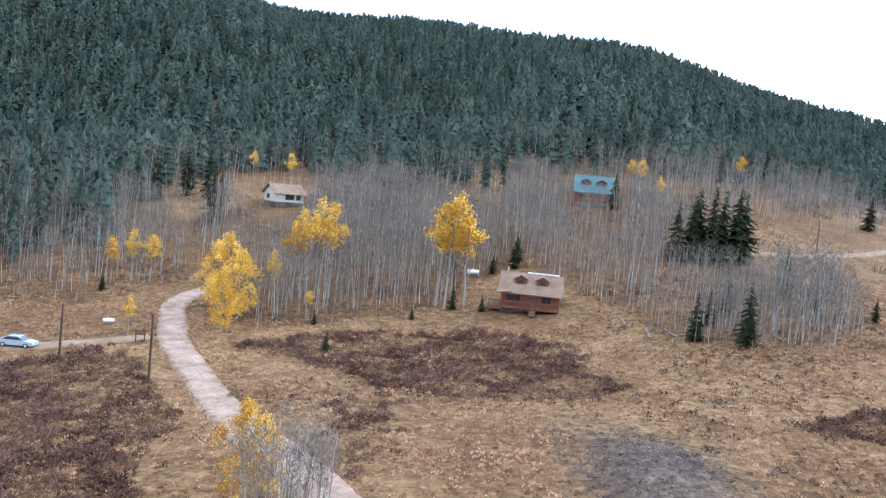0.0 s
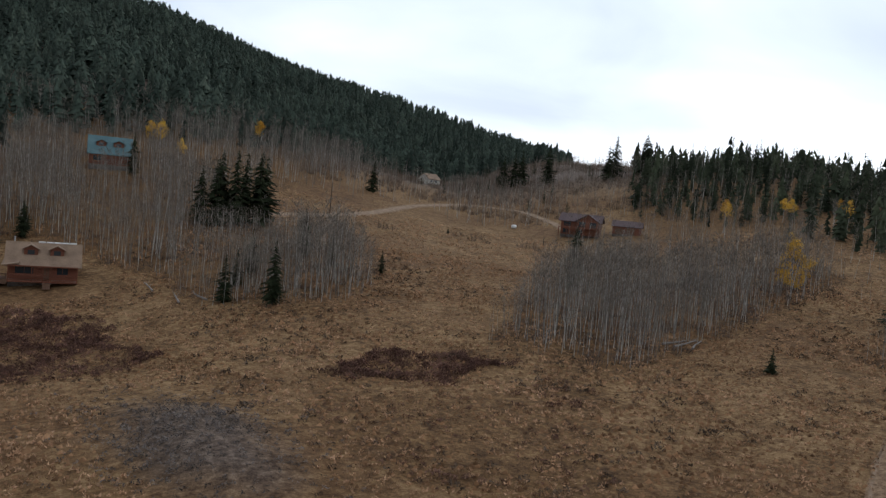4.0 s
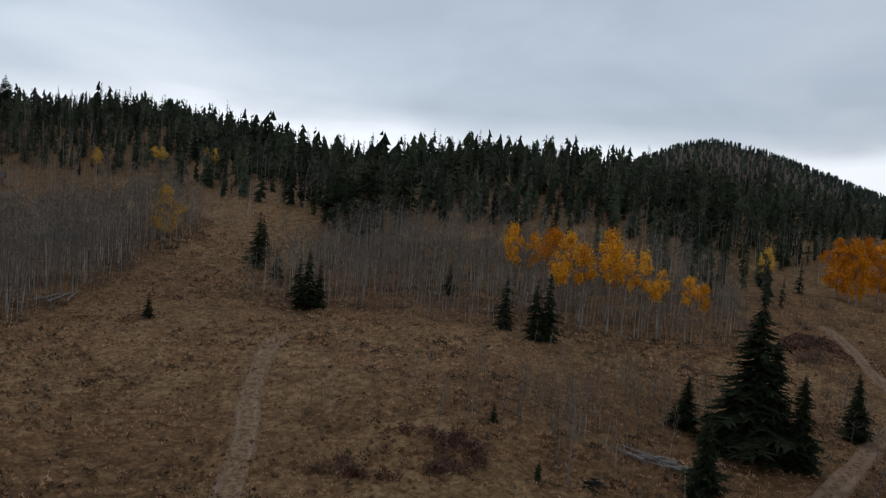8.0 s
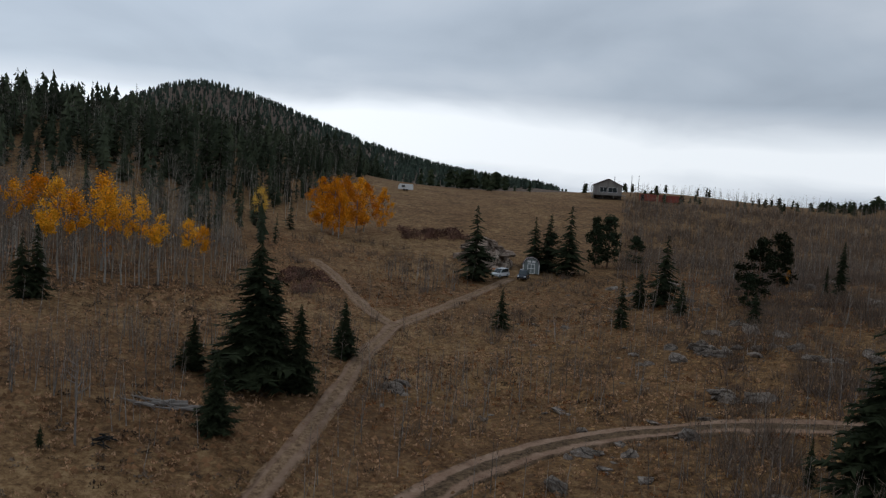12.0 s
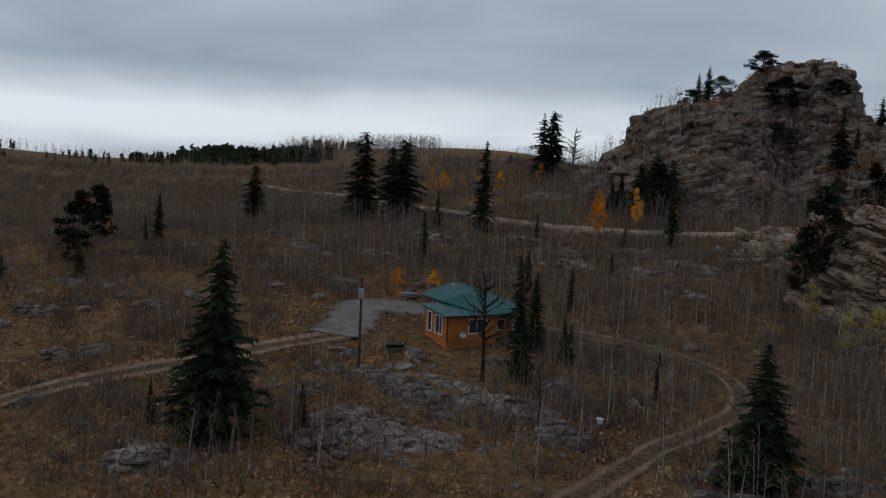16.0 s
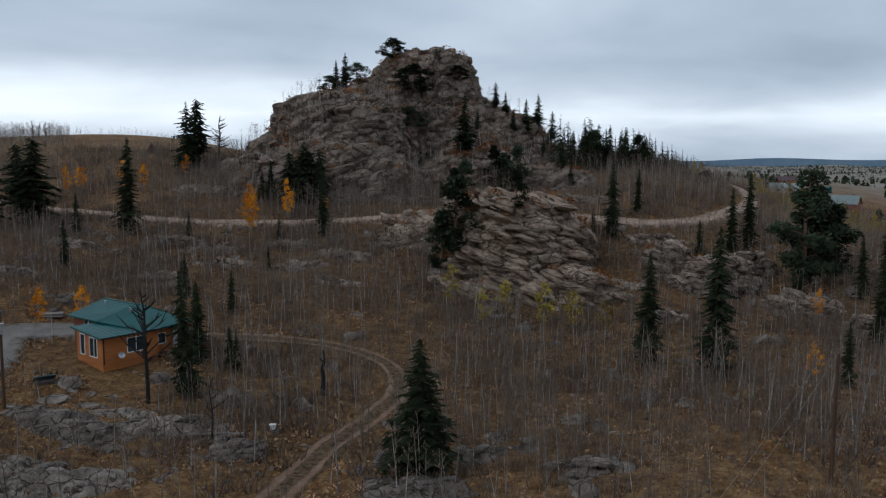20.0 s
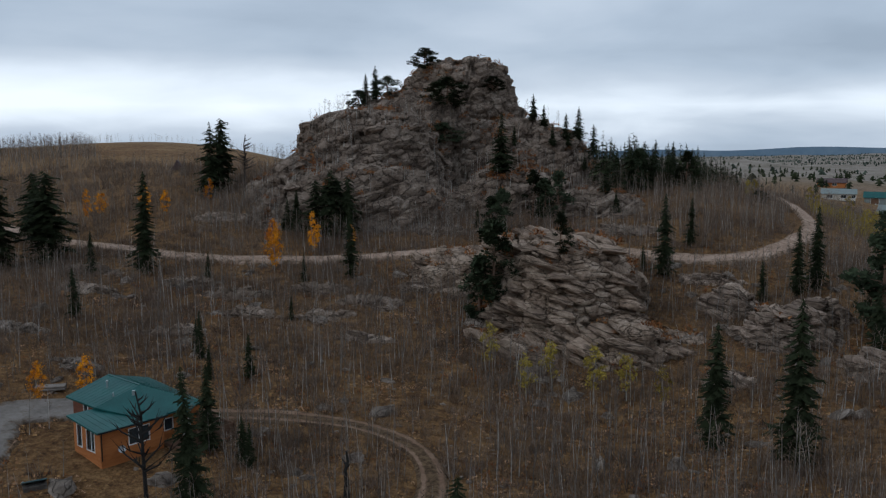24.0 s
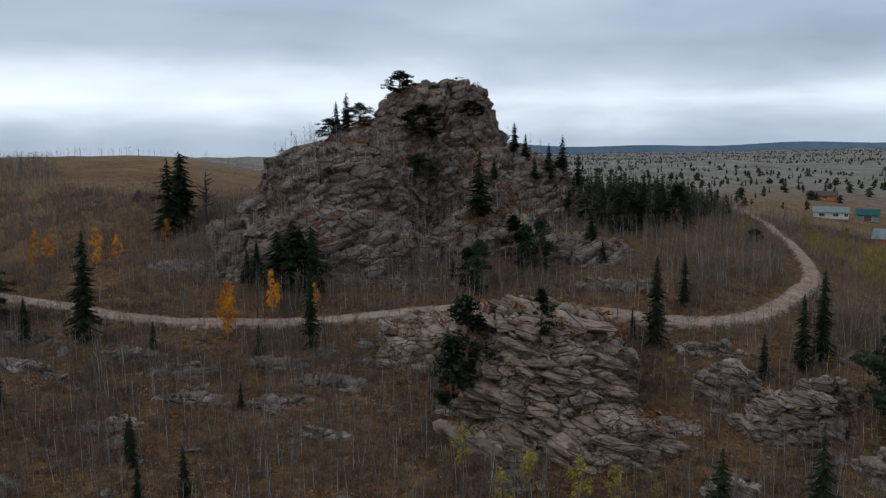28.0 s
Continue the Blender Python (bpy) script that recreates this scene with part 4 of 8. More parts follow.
# ---- ground: one sheet to the horizon ----
def build_ground():
    rings, spokes = 200, 540
    r = 60 * np.sinh(np.linspace(0.02, 5.02, rings))
    a = np.linspace(0, 2 * np.pi, spokes, endpoint=False)
    R, A = np.meshgrid(r, a, indexing="ij")
    x, y = (R * np.sin(A)).ravel(), (R * np.cos(A)).ravel()
    z = land(x, y)
    near = np.exp(-np.hypot(x, y) / 260)
    z += near * (0.5 * (lumps(x, y, 5.0, 1) - 0.5) + 0.25 * (lumps(x, y, 1.9, 2) - 0.5))
    for line, w in ROADS:
        d = off_line(line, x, y)
        z -= 0.22 * near * np.clip(1.4 - d / (w * 0.5), 0, 1)
    heap = np.exp(-((x - 18.5) / 5.5) ** 2 - ((y - 63) / 12) ** 2)
    z += 1.1 * heap
    heap = np.clip(1.5 * heap - 0.25 + 0.5 * (lumps(x, y, 3, 2) - 0.5), 0, 0.8)
    v = np.vstack([np.stack([x, y, z], -1), [[0, 0, float(land(0.01, 0.01))]]])
    i, j = np.meshgrid(np.arange(rings - 1), np.arange(spokes), indexing="ij")
    p, q = (i * spokes + j).ravel(), (i * spokes + (j + 1) % spokes).ravel()
    t = np.vstack([np.stack([p, q, q + spokes], -1), np.stack([p, q + spokes, p + spokes], -1)])
    k = np.arange(spokes)
    t = np.vstack([t, np.stack([np.full(spokes, len(x)), (k + 1) % spokes, k], -1)])[:, ::-1]
    me = fast_mesh("ground", v, t, [M_GROUND])
    me.polygons.foreach_set("use_smooth", np.ones(len(t), bool))
    az, rr = bearing(x, y), np.hypot(x, y)
    woods = np.zeros(len(x))
    for poly in (ASPEN_NW, ASPEN_N, ASPEN_CABIN, ASPEN_GROVE, ASPEN_EAST, ASPEN_ROADSIDE):
        woods = np.maximum(woods, inside(poly, x, y) * 1.0)
    woods = np.maximum(woods, np.clip((az - 104) / 22, 0, 1) * np.clip((rr - 40) / 30, 0, 1) * (az < 235) * np.clip((330 - rr) / 90, 0, 1))
    woods *= ~inside(FIELD, x, y)
    woods = np.maximum(woods, ((az < 24) | (az > 300)) * np.clip((rr - 250) / 40, 0, 1))
    woods = np.maximum(woods, ((az > 44) & (az < 100)) * np.clip((rr - 215) / 40, 0, 1) * 0.85)
    for poly in (WILLOW_FLAT, WILLOW_WEST, WILLOW_STRIP, WILLOW_EAST, WILLOW_DRAW, WET):
        woods = np.maximum(woods, inside(poly, x, y) * 0.8)
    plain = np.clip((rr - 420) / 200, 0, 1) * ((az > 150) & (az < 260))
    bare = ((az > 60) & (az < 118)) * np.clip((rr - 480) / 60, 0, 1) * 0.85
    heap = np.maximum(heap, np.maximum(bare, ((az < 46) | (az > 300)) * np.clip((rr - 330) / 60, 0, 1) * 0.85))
    cover = np.stack([woods, plain, heap, np.ones(len(x))], -1)
    cover = np.vstack([cover, [[0, 0, 0, 1]]]).astype(np.float32)
    at = me.attributes.new("cover", "FLOAT_COLOR", "POINT")
    at.data.foreach_set("color", cover.ravel())
    return tagged(new("ground", me), "dry autumn meadow and hillside with tan grass and brown litter", "ground", kind="structure")


def ribbon(name, line, width, material, label, rise=0.05, edge=0.3, ruts=False, seed=1, kind_name="road"):
    """A road: a strip on the ground with an uneven edge; ruts make it two wheel tracks."""
    rng = np.random.default_rng(seed)
    pts = []
    P = np.array(line, float)
    n = len(P)
    for i in range(n - 1):
        p0, p1, p2, p3 = P[max(i - 1, 0)], P[i], P[i + 1], P[min(i + 2, n - 1)]
        k = max(2, int(np.linalg.norm(p2 - p1) / 1.2))
        for s in np.linspace(0, 1, k, endpoint=False):
            pts.append(0.5 * (2 * p1 + (p2 - p0) * s + (2 * p0 - 5 * p1 + 4 * p2 - p3) * s ** 2 + (3 * p1 - p0 - 3 * p2 + p3) * s ** 3))
    pts.append(P[-1])
    pts = np.array(pts)
    way = np.gradient(pts, axis=0)
    way /= np.linalg.norm(way, axis=1)[:, None] + 1e-9
    nrm = np.stack([-way[:, 1], way[:, 0]], -1)
    vs, ts, across, cols, m = [], [], [], 11, len(pts)
    for c in range(cols):
        s = -0.5 + c / (cols - 1)
        wob = np.convolve(rng.normal(0, edge, len(pts) + 4), np.ones(5) / 5, "valid") * (abs(s) > 0.35)
        q = pts + nrm * (s * width * 1.25 + wob)[:, None]
        near = np.exp(-np.hypot(q[:, 0], q[:, 1]) / 260)
        z = land(q[:, 0], q[:, 1]) + rise + near * (0.5 * (lumps(q[:, 0], q[:, 1], 5.0, 1) - 0.5)) * 0.6
        z -= rise * 1.3 + 0.1 if c in (0, cols - 1) else (0.06 if ruts and c in (2, 3, 7, 8) else 0)
        vs.append(np.stack([q[:, 0], q[:, 1], z], -1))
        across.append(np.full(m, abs(s) * 2))
    for c in range(cols - 1):
        a = c * m + np.arange(m - 1)
        b = a + m
        ts += [np.stack([a, a + 1, b + 1], -1), np.stack([a, b + 1, b], -1)]
    me = fast_mesh(name, np.vstack(vs), np.vstack(ts), [material])
    me.polygons.foreach_set("use_smooth", np.ones(len(me.polygons), bool))
    at = me.attributes.new("across", "FLOAT", "POINT")
    at.data.foreach_set("value", np.concatenate(across).astype(np.float32))
    return tagged(new(name, me), label, kind_name, kind="structure")


build_ground()
ribbon("road_valley", DIRT_ROAD, 3.7, M_ROAD, "pale pinkish packed-dirt road through the meadow", seed=1, rise=0.22)
ribbon("road_spur", CAR_SPUR, 2.6, M_LANE, "brown dirt lane beside the willows", seed=2, rise=0.2)
ribbon("road_upper", UPPER_ROAD, 2.8, M_LANE, "tan dirt road across the upper meadow", seed=3, rise=0.25)
ribbon("track_faint", FAINT_TRACK, 2.0, M_FAINT, "faint worn double wheel track in dry grass", ruts=True, seed=4, rise=0.14)
ribbon("track_meadow", TWO_TRACK, 1.9, M_TRACK, "reddish double wheel track through the meadow", ruts=True, seed=5, rise=0.2)
ribbon("track_draw", TWO_TRACK_B, 1.9, M_TRACK, "reddish double wheel track up the draw", ruts=True, seed=6, rise=0.2)
ribbon("track_shed", TWO_TRACK_C, 2.0, M_TRACK, "reddish double wheel track to the shed", ruts=True, seed=7, rise=0.2)
ribbon("track_red", RED_TRACK, 3.4, M_REDTRACK, "curving red-brown dirt drive with wheel ruts", ruts=True, seed=8, rise=0.2)
ribbon("track_loop", LOOP_TRACK, 2.6, M_LOOPTRACK, "rutted brown dirt loop below the house", ruts=True, seed=9, rise=0.2)
ribbon("road_hill", HILL_ROAD, 3.1, M_HILLROAD, "pale dirt road along the hillside under the rocks", seed=10, rise=0.45)
ribbon("yard", YARD, 5.6, M_GRAVEL, "grey gravel yard and drive beside the house", edge=0.8, seed=11, rise=0.25, kind_name="driveway")

# distant hills on the horizon, the haze before them painted as blue colour
hz = []
for k in range(61):
    a = radians(165 + k * 1.3)
    hgt = 12 + 26 * (0.5 + 0.5 * math.sin(k * 0.31)) * (0.4 + 0.6 * k / 60) + 5 * math.sin(k * 0.9)
    hz.append((math.sin(a), math.cos(a), hgt))
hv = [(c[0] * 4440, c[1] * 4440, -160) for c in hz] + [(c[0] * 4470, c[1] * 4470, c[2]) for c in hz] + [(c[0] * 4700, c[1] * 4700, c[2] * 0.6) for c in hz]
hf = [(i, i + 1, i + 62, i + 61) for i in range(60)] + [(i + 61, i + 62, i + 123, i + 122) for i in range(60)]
tagged(new("backdrop", mesh_of("backdrop", (hv, hf), M_FARHILL, True)), "hills along the far horizon, coloured haze blue", "hills", kind="structure")


# ---- rock outcrops ----
def dome_top(domes, x, y):
    """Top surface of a group of steep-sided rock domes: rows of x, y, half width, half depth, top, turn."""
    z = np.full(np.shape(x), -1e3)
    g = land(x, y)
    for cx, cy, rx, ry, top, turn, steep in domes:
        c, s = math.cos(radians(turn)), math.sin(radians(turn))
        u, v = ((x - cx) * c + (y - cy) * s) / rx, (-(x - cx) * s + (y - cy) * c) / ry
        d = np.sqrt(u * u + v * v) * (1 + 0.22 * (lumps(x, y, 9, cx) - 0.5) + 0.12 * (lumps(x, y, 3.5, cy) - 0.5))
        h = np.where(d < 1, (1 - np.clip(d, 0, 1) ** steep) ** 0.75, -0.5 * (d - 1))
        z = np.maximum(z, g - 1.5 + np.maximum(top - g + 1.5, 0.5) * h)
    return z


def hashed(a, b, c):
    return np.modf(np.abs(np.sin(a * 127.1 + b * 311.7 + c * 74.7) * 43758.5453))[0]


def cells(x, y, z, size, dip, seed):
    """Joint blocks of the rock: distance to the nearest joint, a number for each block, and its own tilt."""
    q = (x / size[0] + 0.35 * lumps(y, z, size[0] * 1.5, seed), y / size[1], (z + x * dip[0] + y * dip[1]) / size[2] + 0.35 * lumps(x, y, size[0] * 1.3, seed + 1))
    base = [np.floor(c) for c in q]
    f1, f2 = np.full(x.shape, 9.0), np.full(x.shape, 9.0)
    mark, tilt = np.zeros(x.shape), np.zeros(x.shape)
    for o in itertools.product((-1, 0, 1), repeat=3):
        c = [b + k for b, k in zip(base, o)]
        d = [c[k] + 0.12 + 0.76 * hashed(c[0] + 3.1 * k + seed, c[1] - 1.7 * k, c[2] + 0.9 * k) - q[k] for k in range(3)]
        r = np.sqrt(d[0] ** 2 + d[1] ** 2 + d[2] ** 2)
        first = r < f1
        f2 = np.where(first, f1, np.minimum(f2, r))
        h = hashed(c[0] + 11.3, c[1] + seed, c[2] + 5.9)
        mark = np.where(first, h, mark)
        tilt = np.where(first, d[0] * (h - 0.5) + d[2] * (hashed(c[2], c[0], seed) - 0.5), tilt)
        f1 = np.where(first, r, f1)
    return f2 - f1, mark, tilt


def outcrop(name, domes, cell, big, small, dip, stones, more, size, shape, label, seed, material=M_GRANITE):
    """Jointed rock: a sheet over the domes, even along its slope, broken into large and small blocks by open joints."""
    rng = np.random.default_rng(seed)
    xs, ys = [d[0] for d in domes], [d[1] for d in domes]
    rm = max(max(d[2], d[3]) for d in domes) + 1
    x0, x1, y0, y1 = min(xs) - rm, max(xs) + rm, min(ys) - rm, max(ys) + rm
    cx = np.arange(x0, x1, cell)
    yy = np.arange(y0, y1, cell * 0.4)
    fx, fy = np.meshgrid(cx, yy, indexing="ij")
    fz = np.maximum(dome_top(domes, fx, fy), land(fx, fy) - 2.0)
    run = np.concatenate([np.zeros((len(cx), 1)), np.cumsum(np.hypot(np.diff(fy, axis=1), np.diff(fz, axis=1)), axis=1)], axis=1)
    count = int(np.percentile(run[:, -1], 80) / cell)
    even = np.linspace(0, 1, count)
    gx = np.repeat(cx[:, None], count, 1)
    gy = np.stack([np.interp(even * r[-1], r, yy) for r in run])
    z = np.stack([np.interp(even * r[-1], r, f) for r, f in zip(run, fz)])
    ok = z > land(gx, gy) - 1.6
    du = np.stack([np.gradient(c, axis=0) for c in (gx, gy, z)], -1)
    dv = np.stack([np.gradient(c, axis=1) for c in (gx, gy, z)], -1)
    nn = np.cross(du, dv)
    nn /= np.linalg.norm(nn, axis=-1)[..., None] + 1e-9
    e1, h1, t1 = cells(gx, gy, z, big, dip, seed)
    e2, h2, t2 = cells(gx, gy, z, small, dip, seed + 7)
    worn = np.clip((lumps(gx, z * 1.5 + gy * 0.3, big[0] * 1.8, seed) - 0.5) * 5 + 0.5, 0.35, 1)
    push = big[2] * (0.7 * (h1 - 0.5) + 0.7 * t1 - 0.75 * np.exp(-e1 / 0.1))
    push += small[2] * worn * (0.6 * (h2 - 0.5) + 0.8 * t2 - 0.85 * np.exp(-e2 / 0.13))
    push += 0.12 * small[2] * (lumps(gx + z, gy - z, small[2] * 0.8, 5) - 0.5)
    p = np.stack([gx, gy, z], -1) + nn * push[..., None]
    n1, n2 = gx.shape
    idx = np.arange(n1 * n2).reshape(n1, n2)
    quad = ok[:-1, :-1] & ok[1:, :-1] & ok[:-1, 1:] & ok[1:, 1:]
    a, b, c, d = idx[:-1, :-1][quad], idx[1:, :-1][quad], idx[1:, 1:][quad], idx[:-1, 1:][quad]
    t = np.vstack([np.stack([a, b, c], -1), np.stack([a, c, d], -1)])
    px, py, pz = p[..., 0], p[..., 1], p[..., 2]
    top = thing(name, 0, 0, 0, 0, label, "rock outcrop")
    part("core", fast_mesh("core", np.stack([px, py, pz], -1).reshape(-1, 3), t, [material]), None, top)
    # blocks lie along the bedding, sunk into the rock, more of them on steep faces
    blocks = [stone_piece(rng, 1.0, 2, 0.2) for _ in range(8)]
    shapes = [mesh_of("stone", q, material) for q in blocks]
    many = stones + more
    sx, sy = rng.uniform(x0, x1, many * 30), rng.uniform(y0, y1, many * 30)
    sz = dome_top(domes, sx, sy)
    gx1, gy1 = (dome_top(domes, sx + 0.4, sy) - sz) / 0.4, (dome_top(domes, sx, sy + 0.4) - sz) / 0.4
    steep = np.sqrt(gx1 ** 2 + gy1 ** 2 + 1)
    keep = (sz > land(sx, sy) - 0.2) & (rng.uniform(0, 1, len(sx)) < np.clip(steep / 4, 0.12, 1)) & (lumps(sx, sy, 9, seed) > 0.36)
    good = np.nonzero(keep)[0][:many]
    order = good[np.argsort(-sy[good] + rng.uniform(0, 12, len(good)))]
    tris = [triangles(q) for q in blocks]
    vs, ts, base = [], [], 0
    for k, i in enumerate(order):
        s = size * rng.uniform(0.35, 1.35) ** 1.8
        sink = 0.62 * s * shape[2]
        kind = int(rng.integers(0, 8))
        m = pose(sx[i] + gx1[i] / steep[i] * sink, sy[i] + gy1[i] / steep[i] * sink, sz[i] - sink / steep[i], math.degrees(dip[1]) + rng.normal(0, 5), math.degrees(math.atan(dip[0])) + rng.normal(0, 4), rng.normal(0, 18)) @ Matrix.Diagonal((s * rng.uniform(0.8, shape[0]), s * rng.uniform(0.7, shape[1]), s * rng.uniform(0.6, 1.2) * shape[2], 1))
        if k < stones:
            part("stone", shapes[kind], None, top).matrix_basis = m
        else:
            v, t3, _ = tris[kind]
            w = np.array(m)
            vs.append(v @ w[:3, :3].T + w[:3, 3])
            ts.append(t3 + base)
            base += len(v)
    if vs:
        tagged(part("rubble", fast_mesh("rubble", np.vstack(vs), np.vstack(ts), [material]), None, top), kind="stuff")
    return top


CRAG = [(49, -213, 20, 22, 44.5, 0, 4.2), (57, -214, 11, 12, 43.5, 0, 4.5), (60, -205, 16, 16, 34, 0, 3.0), (36, -268, 25, 27, 61.5, 0, 3.4), (30, -267, 16, 20, 62, 0, 3.4), (44, -242, 24, 24, 50.5, 0, 3.0), (15, -246, 24, 28, 44, 15, 2.0), (14, -200, 17, 13, 31, 0, 2.6), (46, -189, 24, 14, 32, 0, 2.4), (71, -206, 9, 11, 29, 0, 2.2), (-4, -190, 12, 11, 27, 0, 2.4), (62, -240, 13, 18, 44, 0, 2.6)]
BLUFF = [(2, -138, 13.5, 14.5, 22.5, -12, 4.2), (18, -147, 9.5, 9, 18.5, 0, 3.0), (-6, -127, 9, 8.5, 12, -20, 2.6), (8, -125, 8, 7, 10, 0, 2.4), (-14, -132, 6, 5, 9.5, 0, 2.4)]
LEDGE = [(-30, -131, 8, 5, 13.5, 10, 2.6), (-40, -121, 6, 4.5, 9.5, 0, 2.6), (-24, -141, 5, 4, 14.5, 0, 2.6), (-46, -112, 5, 4, 8, 0, 2.6), (-36, -138, 5, 3.5, 14, 0, 2.6), (-20, -118, 4, 3, 7.5, 0, 2.6)]
outcrop("granite_crag", CRAG, 0.34, (6.0, 6.0, 2.2), (1.9, 1.9, 0.75), (0.22, 0.05), 240, 120, 1.35, (1.7, 1.3, 0.6), "tall weathered granite crag of jointed tan-brown blocks", 21)
outcrop("granite_bluff", BLUFF, 0.21, (5.0, 4.0, 1.5), (2.0, 2.0, 0.6), (-0.33, 0.05), 240, 60, 1.3, (1.9, 1.4, 0.42), "layered granite bluff with tilted pale slabs", 22, M_PALEROCK)
outcrop("granite_ledge", LEDGE, 0.26, (3.2, 3.0, 1.3), (1.5, 1.5, 0.6), (-0.2, 0.04), 220, 0, 1.1, (1.7, 1.3, 0.55), "broken grey granite ledges on the slope", 23, M_GRANITE)
outcrop("shed_rocks", [(170, -58, 8, 5, 13.5, 0, 2.2), (166, -60, 5, 4, 12, 0, 2.2)], 0.4, (3.0, 3.0, 1.2), (1.4, 1.4, 0.6), (0.1, 0), 50, 0, 1.1, (1.9, 1.3, 0.5), "low grey granite ledges behind the shed", 24)
LEDGES_EAST = [(52, -136, 6, 3.5, 15.5, 10, 2.4), (40, -139, 5, 3, 14.5, 0, 2.4), (30, -134, 5, 3, 12.5, 0, 2.4), (63, -140, 5, 3, 17, 0, 2.4), (36, -128, 4, 2.5, 11, 0, 2.4), (47, -127, 4, 2.5, 12, 0, 2.4), (24, -141, 4, 3, 13.5, 0, 2.4), (84, -145, 6, 3.5, 20, 0, 2.4), (78, -134, 5, 3, 17, 0, 2.4), (60, -176, 7, 4, 0, 0, 2.4), (36, -177, 7, 4, 0, 10, 2.4), (24, -174, 6, 4, 0, 0, 2.4), (-10, -172, 6, 4, 0, 0, 2.4), (-22, -150, 5, 3, 0, 0, 2.4), (74, -182, 7, 4, 0, 0, 2.4), (28, -120, 4, 2.5, 0, 0, 2.4), (56, -118, 5, 2.5, 0, 20, 2.4)]
LEDGES_EAST = [(a, b, c * 1.5, d, float(land(a, b)) + 1.1, f, g) for a, b, c, d, e, f, g in LEDGES_EAST]
outcrop("slope_ledges", LEDGES_EAST, 0.3, (2.6, 2.4, 1.1), (1.2, 1.2, 0.5), (-0.15, 0.04), 240, 0, 0.85, (1.7, 1.3, 0.5), "grey granite ledges half hidden in brush below the road", 25)

BEDROCK = [(84, -21, 3.2, 1.8, 20), (33, -53, 8, 5, 20), (38, -64, 9, 4.5, -25), (30, -66, 8, 4, 10), (44, -39.5, 5, 3, 30), (27, -74, 4, 2.5, 0), (6, -57, 5, 3, -10), (-7, -60, 4, 2.5, 15), (85, -106, 5, 3, 0), (67, -93, 5, 2.5, 20), (87, -60, 4, 2, 10), (22, -62, 3.5, 2.5, 40), (36, -48, 4, 2.5, -30), (71, -52, 2.6, 1.6, 0), (2, -64, 3, 2, 50), (60, -103, 5, 2.5, 0), (75, -112, 6, 3, 15), (96, -112, 5, 2.5, 0)]
for bx, by, brx, bry, bt in BEDROCK:
    outcrop("bedrock", [(bx, by, brx, bry, float(land(bx, by)) + 0.95, bt, 2.2), (bx + brx * 0.6, by - bry * 0.5, brx * 0.6, bry * 0.7, float(land(bx + brx * 0.6, by - bry * 0.5)) + 0.6, -bt, 2.0)], 0.22, (2.6, 2.2, 0.7), (1.0, 1.0, 0.3), (0.1, 0.08), 14, 0, 0.7, (1.7, 1.3, 0.4), "cracked grey bedrock breaking through the leaf litter", 700 + int(bx), M_SLAB)
rs = np.random.default_rng(30)
slab_shapes = [mesh_of("slab", stone_piece(rs, f, 3, 0.42), M_SLAB) for f in (0.2, 0.26, 0.34, 0.42)]
for k in range(8):
    slab_shapes[k % 4].polygons.foreach_set("use_smooth", [False] * len(slab_shapes[k % 4].polygons))
SLABS = [(87, -60, 4.5), (71, -52, 2.6), (45, -39, 3.2), (43, -37, 2.4), (34, -50, 4.5), (31, -54, 5), (37, -58, 3.5), (85, -108, 4), (82, -104, 3), (67, -91, 3), (85, -28, 2), (80, -19, 2.2), (36, -67, 4), (33, -67, 5.5), (27, -66, 4.5), (32, -54, 4), (7, -56, 4.2), (3, -58, 3), (-7, -59, 3.2), (40, -63, 3.5), (38, -72, 3), (29, -74, 3), (25, -76, 2.2), (44, -70, 2.4), (60, -94, 2.5), (66, -97, 3), (71, -100, 2.4), (90, -70, 2), (95, -64, 1.8), (28, -60, 3), (22, -62, 2.5), (36, -48, 2.6), (75, -95, 2), (78, -112, 3), (70, 5.5, 1.6), (66, 8, 1.2), (84, -20.5, 2.6), (82, -23, 1.6), (88, -24, 1.3), (73, 2, 1.1)]
for i, (sx, sy, ss) in enumerate(SLABS):
    for k in range(1, 3):
        w = ss * (0.62 if k == 0 else rs.uniform(0.14, 0.32))
        qx, qy = sx + (0 if k == 0 else rs.normal(0, ss * 0.7)), sy + (0 if k == 0 else rs.normal(0, ss * 0.7))
        ob = new("granite_slab", slab_shapes[(i + k) % 4])
        ob.matrix_basis = pose(qx, qy, float(land(qx, qy)) - 0.1 * w, rs.normal(0, 5), rs.normal(0, 5), rs.uniform(0, 360)) @ Matrix.Diagonal((w, w * rs.uniform(0.5, 0.85), w * 0.5, 1))
        tagged(ob, "flat pale granite slab flush with the ground", "rock", "granite slabs")
rock_shapes = [mesh_of("rock", stone_piece(rs, f, 2, 0.3), M_SLAB) for f in (0.5, 0.65, 0.8, 0.4)]
for i in range(260):
    for _ in range(50):
        a, r = radians(rs.uniform(115, 205)), rs.uniform(56, 165)
        sx, sy = r * math.sin(a), r * math.cos(a)
        if lumps(sx, sy, 11, 4) > 0.52 and clear(np.array(sx), np.array(sy), 0.5):
            break
    ss = rs.uniform(0.3, 1.1) ** 1.5 + 0.25
    ob = new("rock", rock_shapes[i % 4])
    ob.matrix_basis = pose(sx, sy, float(land(sx, sy)), rs.normal(0, 12), rs.normal(0, 12), rs.uniform(0, 360)) @ Matrix.Diagonal((ss * 1.3, ss, ss * 0.8, 1))
    tagged(ob, "small weathered granite rock on the slope", "rock", "loose rocks")


